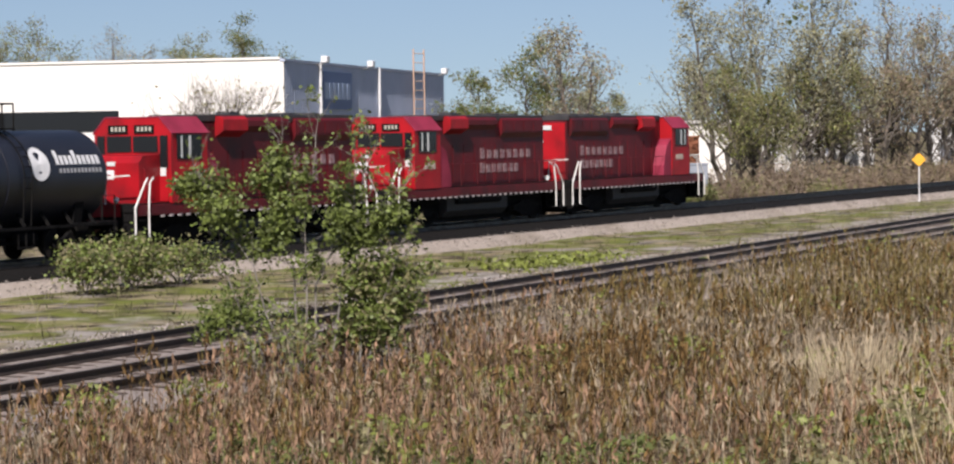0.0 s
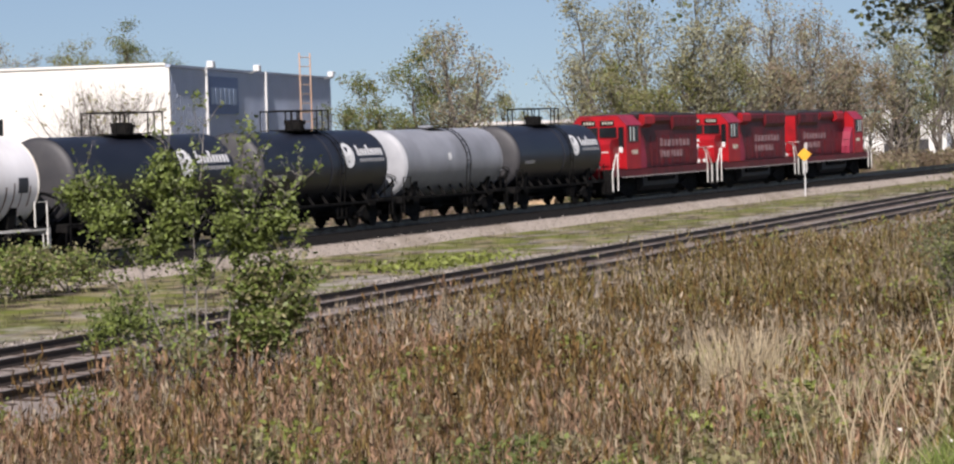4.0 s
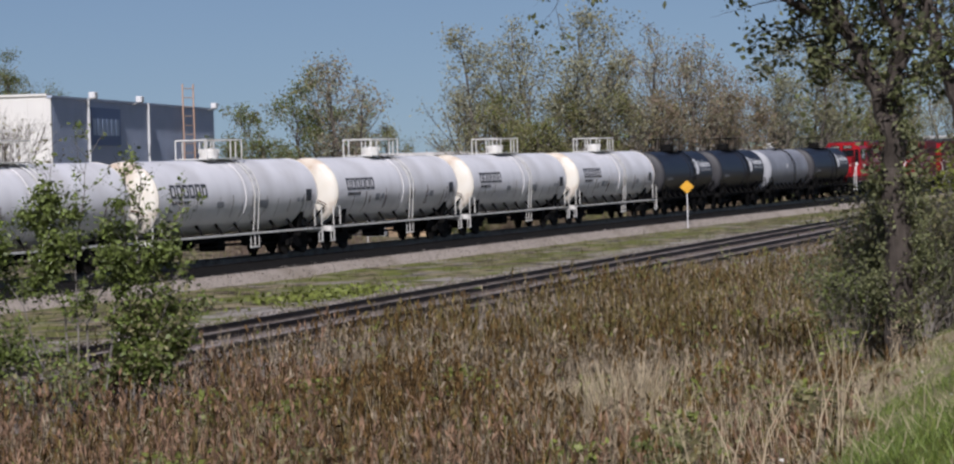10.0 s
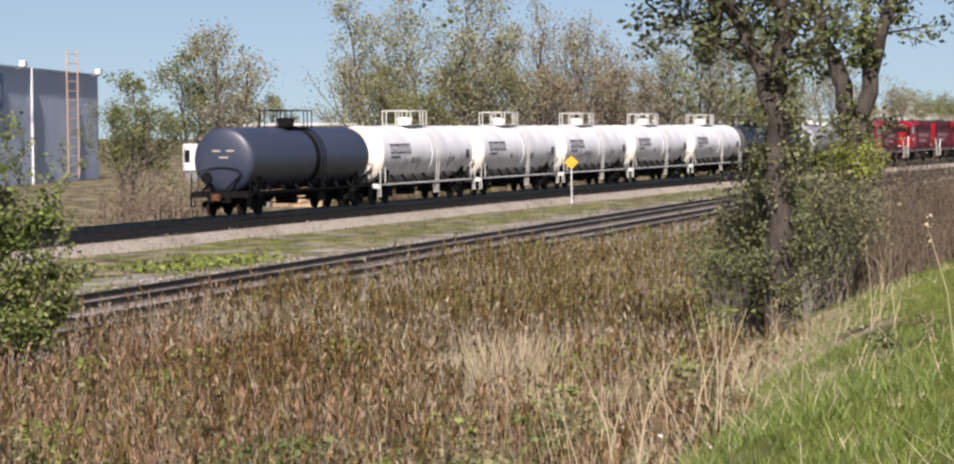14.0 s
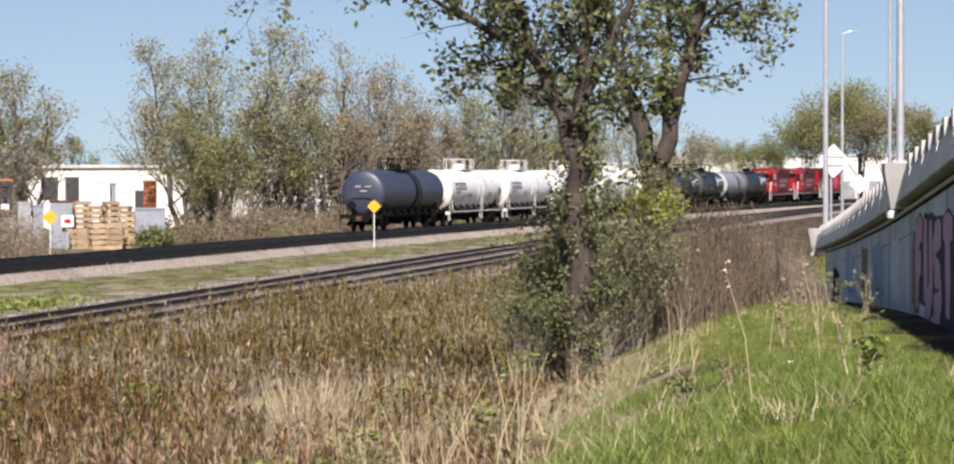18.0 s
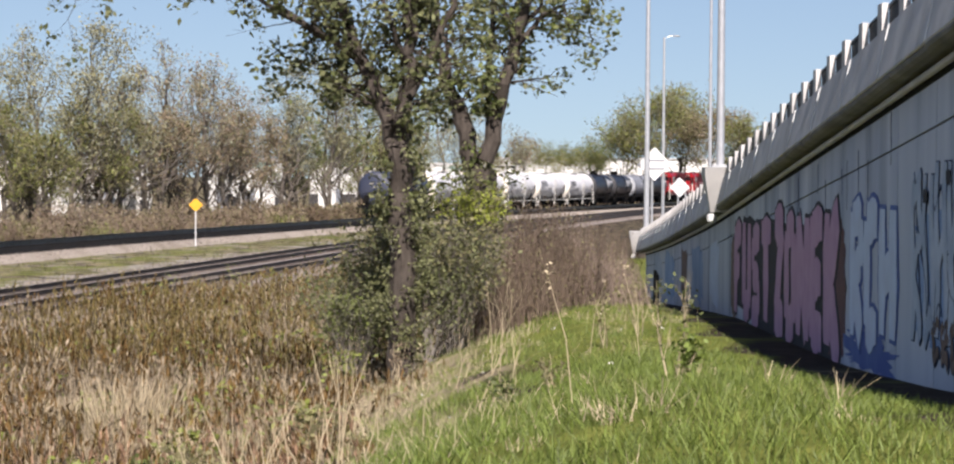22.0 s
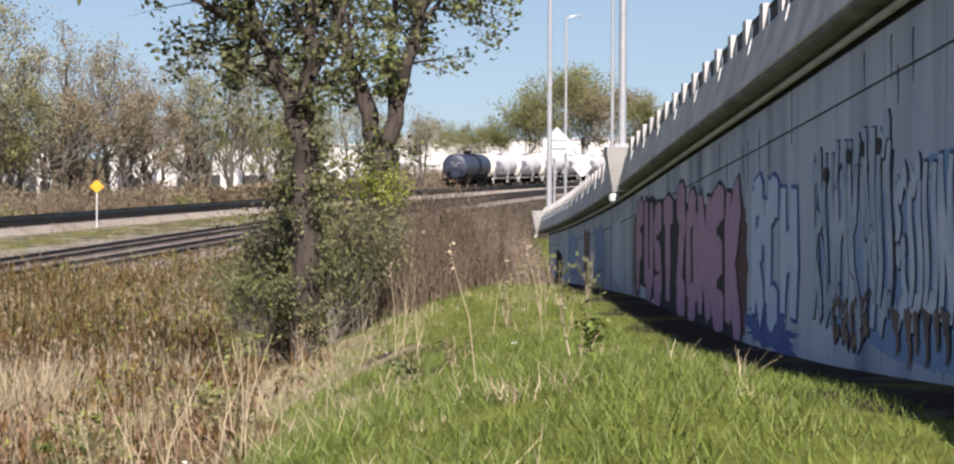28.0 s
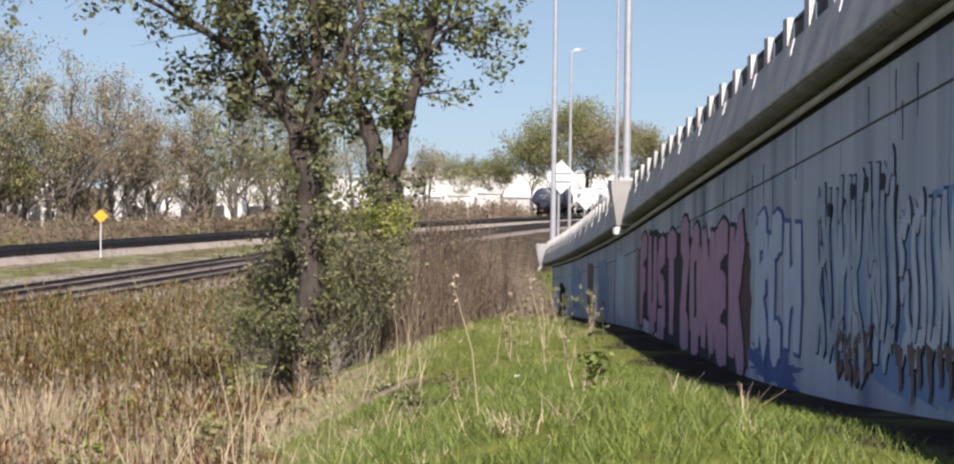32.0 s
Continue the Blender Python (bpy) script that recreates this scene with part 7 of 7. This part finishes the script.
    # grass strip between the tracks and beyond
    def strip(x, y):
        yc = y + bend(x)
        return (spur_y(x) - 4.5 < yc < 43.1 and (yc > spur_y(x) + 1.6 or rng.random() < 0.12) or 50.9 < yc < 66) and in_view(x, y, 5, 40) and noise.noise((x * 0.35, y * 0.8, 8)) > -0.05
    Ss = scatter(rng, 60000, 30, 230, 20, 66, strip)
    H = rng.uniform(0.05, 0.2, len(Ss)) * (1 + 1.2 * (rng.random(len(Ss)) < 0.12))
    tagged(new("strip_grass", quads_mesh("strip_grass", blades(Ss, H, np.full(len(Ss), 0.035), np.full(len(Ss), 0.5), rng), M_STRIPG)), "patchy grass between the tracks", "grass", kind="stuff")


build_weeds()

# ---- signs ----
def diamond_sign(p, h, size, face, post, label, turn, writing=0, name="diamond_sign"):
    t = thing(name, label, "sign", Matrix.Translation(p) @ Matrix.Rotation(turn, 4, "Z"))
    part("post", Mb().box(-0.03, -0.045, -0.3, 0.03, 0.045, h), post, t)
    r = size / math.sqrt(2)
    c = 0.06
    part("plate", Mb().prism([(-r, h), (-c, h - r + c), (c, h - r + c), (r, h), (c, h + r - c), (-c, h + r - c)], -0.075, -0.05), face, t)
    return t


# small yellow signs beside the track
diamond_sign(Vector((146.5, 43.6, -0.75)), 2.55, 0.62, M_YELLOW, M_SIGNW, "small yellow diamond sign on a white post by the ballast", radians(-72))
diamond_sign(at_az(24.1, 135), 2.4, 0.62, M_YELLOW, M_SIGNW, "small yellow diamond sign on a post by the far verge", radians(-66))


def road_sign(az, dist, el, size, pole_h, r, label):
    zc = 3.7 + dist * math.tan(radians(el))
    p = at_az(az, dist, zc)
    t = thing("road_sign", label, "sign", Matrix.Translation(p) @ Matrix.Rotation(radians(az - 90), 4, "Z"))
    q = size / math.sqrt(2)
    part("plate", Mb().prism([(-q, 0), (0, -q), (q, 0), (0, q)], -0.03, 0.0), M_SIGNW, t)
    part("frame_bar", Mb().box(-0.42 * size, -0.05, 0.13 * size, 0.42 * size, -0.03, 0.19 * size).box(-0.42 * size, -0.05, -0.22 * size, 0.42 * size, -0.03, -0.16 * size), M_TANKG, t)
    part("post", Mb().tube([(-0.1, 0.1, -3.2), (-0.1, 0.1, q * 0.9)], 0.05, 8).tube([(0.35, 0.1, -3.2), (0.35, 0.1, 0.3)], 0.05, 8), M_GALV, t)
    return t


road_sign(5.82, 100, 0.32, 0.98, 3, 0.06, "white diamond road sign seen on steel posts")
road_sign(5.23, 150, -0.22, 0.86, 3, 0.06, "smaller white diamond road sign further along the ramp")


def plain_pole(az, dist, zb, h, r):
    p = at_az(az, dist, zb)
    t = thing("street_lamp", "slim tall galvanised street lamp pole", "street lamp", Matrix.Translation(p), group="street lamps on the ramp")
    part("pole", Mb().tube([(0, 0, 0), (0, 0, h)], [r, r * 0.6], 12), M_GALV, t, smooth=True)
    part("arm", Mb().tube([(0, 0, h - 0.1), (0.05, -0.2, h + 0.05), (0.1, -0.45, h + 0.08)], 0.02, 8), M_GALV, t)
    part("head", Mb().box(0.02, -0.75, h + 0.04, 0.18, -0.43, h + 0.12, 0.02), M_GALV, t)


plain_pole(6.0, 98.2, 1.2, 11, 0.12)
plain_pole(5.62, 122, 0.6, 10.1, 0.09)
plain_pole(4.53, 75, 1.9, 11, 0.06)

# white sheds and trailers beyond the track
sh, L_, H_ = block("white_shed", 20.9, 24.6, 215, 4.5, "long low white industrial building", M_BWHITE)
for a0, a1, z0, z1 in ((1.2, 2.6, 2.6, 4.6), (3.2, 4.4, 2.2, 4.6), (9.2, 10.4, 0.2, 3.4)):
    part("bay", Mb().box(L_ - a1, -0.06, z0, L_ - a0, 0.02, z1), M_GRIME, sh, "dark open bay")
for k in range(12):
    part("wall_rib", Mb().box(L_ * (k + 0.5) / 12 - 0.06, -0.05, 0.1, L_ * (k + 0.5) / 12 + 0.06, 0.0, H_), M_BWHITE, sh)
for a0, a1, d, z1, nb in ((17.6, 20.2, 232, 5.0, 5), (14.5, 16.3, 268, 5.2, 4), (11.9, 13.9, 312, 5.5, 5), (9.9, 11.3, 372, 5.4, 3)):
    sh, L_, H_ = block("white_shed", a0, a1, d, z1, "low white shed among the trees", M_SHED2, 9)
    for k in range(nb):
        x = L_ * (k + 0.2 + 0.5 * ((k * 5) % 3) / 3) / nb
        part("bay", Mb().box(x, -0.06, 0.3, x + 0.7 + 0.5 * (k % 3), 0.02, 2.2 + 0.7 * (k % 2)), M_BLUEBOX if k % 2 else M_GRIME, sh, "dark doorway")
    part("fascia", Mb().box(L_ * 0.15, -0.1, H_ - 0.6, L_ * 0.7, -0.06, H_ - 0.15), M_TEAL if a0 < 15 else M_SHED, sh, "faded fascia board")
block("trailer", 17.95, 18.62, 200, 3.3, "parked white box trailer", M_BWHITE, 2.6)
block("trailer", 19.0, 19.7, 196, 3.0, "parked white box trailer", M_BWHITE, 2.6)
for a0, a1, z1 in ((6.55, 7.15, 2.5), (7.25, 7.8, 3.1), (7.95, 8.5, 2.7), (8.65, 9.3, 2.4)):
    block("white_trailer", a0, a1, 400, z1, "long white trailer parked in the far yard", M_BWHITE if z1 > 2.6 else M_SHED, 2.6)
sh, L_, H_ = block("white_shed", 4.0, 10.3, 470, 7.2, "far white flat-roofed building", M_SHED2)
for k in range(11):
    part("bay", Mb().box(L_ * (k + 0.3) / 11, -0.08, 0.2, L_ * (k + 0.3) / 11 + 2.2, 0.02, 3.4), M_TANKG if k % 3 else M_BLUEBOX, sh, "grey loading bay")
for k in range(12):
    thicket("brush", at_az(6.7 + k * 0.26, 372 + 9 * (k % 3)), 2.6 + 1.4 * ((k * 5) % 4) / 4, 3.0, "pale brown leafless brush in the far yard", M_LEAFB, M_LEAFO, M_BRUSH, 300 + k, 40, 0.05, 900, 0.2, "brush beyond the track", 0.2)



# ---- timber yard beyond the track ----
def lumber_stack(az, dist, w, d, h, seed):
    rr = random.Random(seed)
    t = thing("lumber_stack", "stack of fresh tan timber boards", "lumber", Matrix.Translation(at_az(az, dist)) @ Matrix.Rotation(radians(az - 90 + rr.uniform(-20, 20)), 4, "Z"), "stacks in the timber yard")
    z = 0.0
    while z < h:
        for sx in (-0.4, 0.4):
            part("bearer", Mb().box(sx * w - 0.05, -d / 2, z, sx * w + 0.05, d / 2, z + 0.09), M_LUMBER, t)
        z += 0.09
        for i in range(3):
            o, c = rr.uniform(-0.12, 0.12), rr.uniform(0.0, 0.05)
            y0 = -d / 2 + i * d / 3
            part("board", Mb().box(-w / 2 + o, y0 + 0.03, z, w / 2 + o, y0 + d / 3 - 0.03, z + 0.2 + c), M_LUMBER, t)
        z += 0.25


for i, (az, dist, w, h) in enumerate(((23.42, 158, 1.05, 2.75), (23.05, 160, 1.1, 2.6), (22.72, 157, 0.9, 2.8), (22.4, 161, 0.9, 2.6), (22.2, 158, 0.6, 2.3), (23.4, 154, 1.3, 1.3), (22.98, 153, 1.2, 1.5), (22.6, 153, 1.1, 1.4), (22.25, 154, 0.9, 1.0))):
    lumber_stack(az, dist, w, 1.2, h, i)


def yard_box(name, az, dist, w, d, h, material, label, z=-0.9, lid=None):
    t = thing(name, label, "container", Matrix.Translation(at_az(az, dist, z)) @ Matrix.Rotation(radians(az - 90), 4, "Z"))
    part("body", Mb().box(-w / 2, -d / 2, 0, w / 2, d / 2, h, 0.04), material, t)
    part("lid", Mb().box(-w / 2 - 0.06, -d / 2 - 0.06, h, w / 2 + 0.06, d / 2 + 0.06, h + 0.12, 0.03), lid or material, t)
    for i in range(5):
        x = -w / 2 + (i + 0.5) * w / 5
        part("rib", Mb().box(x - 0.05, -d / 2 - 0.05, 0.1, x + 0.05, -d / 2, h - 0.1), material, t)
    return t


yard_box("skip", 21.8, 156, 1.9, 1.8, 2.5, M_BLUEBOX, "blue-grey sheet steel skip")
yard_box("hut", 23.84, 156, 1.4, 1.6, 3.0, M_BLUEBOX, "small grey hut with a rusty roof edge", lid=M_RUST)
yard_box("bin", 24.68, 158, 0.8, 2.0, 2.9, M_TANKGEND, "pale grey steel bin")
yard_box("bin", 24.38, 159, 0.75, 2.0, 2.7, M_BLUEBOX, "pale blue-grey steel bin")
yard_box("bin", 25.0, 156, 0.7, 1.6, 1.9, M_TANKG, "grey steel bin in the yard")
yard_box("container", 23.0, 190, 1.85, 2.6, 4.1, M_SIGNW, "white upright container in the yard")
yard_box("container", 22.42, 190, 0.95, 2.6, 4.2, M_SIGNW, "white narrow container in the yard")
yard_box("container", 22.66, 191, 0.5, 2.4, 4.0, M_TANKG, "grey narrow container in the yard")
yard_box("crate", 21.8, 185, 1.0, 2.0, 4.2, M_ORANGE, "orange-brown crate in the yard")
yard_box("loader", 30.3, 150, 1.6, 1.6, 1.3, M_ORANGE, "orange loader body behind the track")
lift_m = thing("yard_machine", "white yard machine with a dark open mast", "machine", Matrix.Translation(at_az(25.3, 160)) @ Matrix.Rotation(radians(25.3 - 90), 4, "Z"))
part("chassis", Mb().box(-1.1, -0.8, 0.4, 1.0, 0.8, 1.3, 0.05), M_GRIME, lift_m)
part("cab", Mb().box(-1.05, -0.75, 2.3, -0.05, 0.75, 4.1, 0.12), M_SIGNW, lift_m)
part("cab_window", Mb().box(-0.95, -0.78, 2.9, -0.6, -0.74, 3.7), M_GLASS, lift_m)
part("cab_base", Mb().box(-0.9, -0.6, 1.3, -0.1, 0.6, 2.3), M_TANKG, lift_m)
for x in (0.12, 0.85):
    part("mast", Mb().box(x - 0.1, -0.35, 1.3, x + 0.1, 0.35, 4.3), M_GRIME, lift_m)
for z in (1.7, 2.5, 3.3, 4.0):
    part("cross_bar", Mb().box(0.05, -0.3, z, 0.95, 0.3, z + 0.35), M_GRIME if z != 2.5 else M_BWHITE, lift_m)
part("beacon_bar", Mb().box(0.0, -0.3, 4.3, 1.0, 0.3, 4.5), M_ORANGE, lift_m)
for x in (-0.7, 0.6):
    for y in (-0.85, 0.85):
        part("wheel", Mb().lathe([(-0.14, 0.3), (-0.14, 0.42), (0.14, 0.42), (0.14, 0.3)], 14, "y", (x, y, 0.42)), M_BLACK, lift_m)
tree("shrub", at_az(26.1, 143), 1.7, "dark green shrub beside the far verge", M_LEAFD, M_BARKG, 81, 8, 3, 0.03, 4200, 0.11, 0.28, 0.6, 0.6, 0.42, "shrub", leaf2=M_LEAF, mix2=0.4)
tree("shrub", at_az(21.7, 148), 1.5, "low green shrub before the timber stacks", M_LEAF, M_BARKG, 82, 8, 3, 0.03, 3000, 0.11, 0.28, 0.6, 0.6, 0.42, "shrub", leaf2=M_LEAFO, mix2=0.4)
hut_notice = thing("notice_board", "white notice board with a red mark on the grey hut", "sign", Matrix.Translation(at_az(23.7, 154.9, 0.55)) @ Matrix.Rotation(radians(23.4 - 90), 4, "Z"))
part("board", Mb().box(-0.38, -0.06, 0, 0.38, 0.0, 0.75), M_SIGNW, hut_notice)
part("mark", Mb().box(-0.2, -0.075, 0.25, 0.2, -0.06, 0.5), M_RED, hut_notice)
part("post", Mb().box(-0.04, 0.0, -1.45, 0.04, 0.06, 0.75), M_GALV, hut_notice)


def train_pose(s, turned):
    """The pose of a car whose middle is s metres along the track."""
    y = main_line(s)
    a = -math.atan(bend_slope(s))
    return Matrix.Translation((s, y, 0)) @ Matrix.Rotation(a + (math.pi if turned else 0), 4, "Z")


def motions():
    for ob, x0, turned in TRAIN:
        walk(ob, [(t, train_pose(x0 + SPEED * t, turned)) for t in range(0, 33, 1)])


motions()
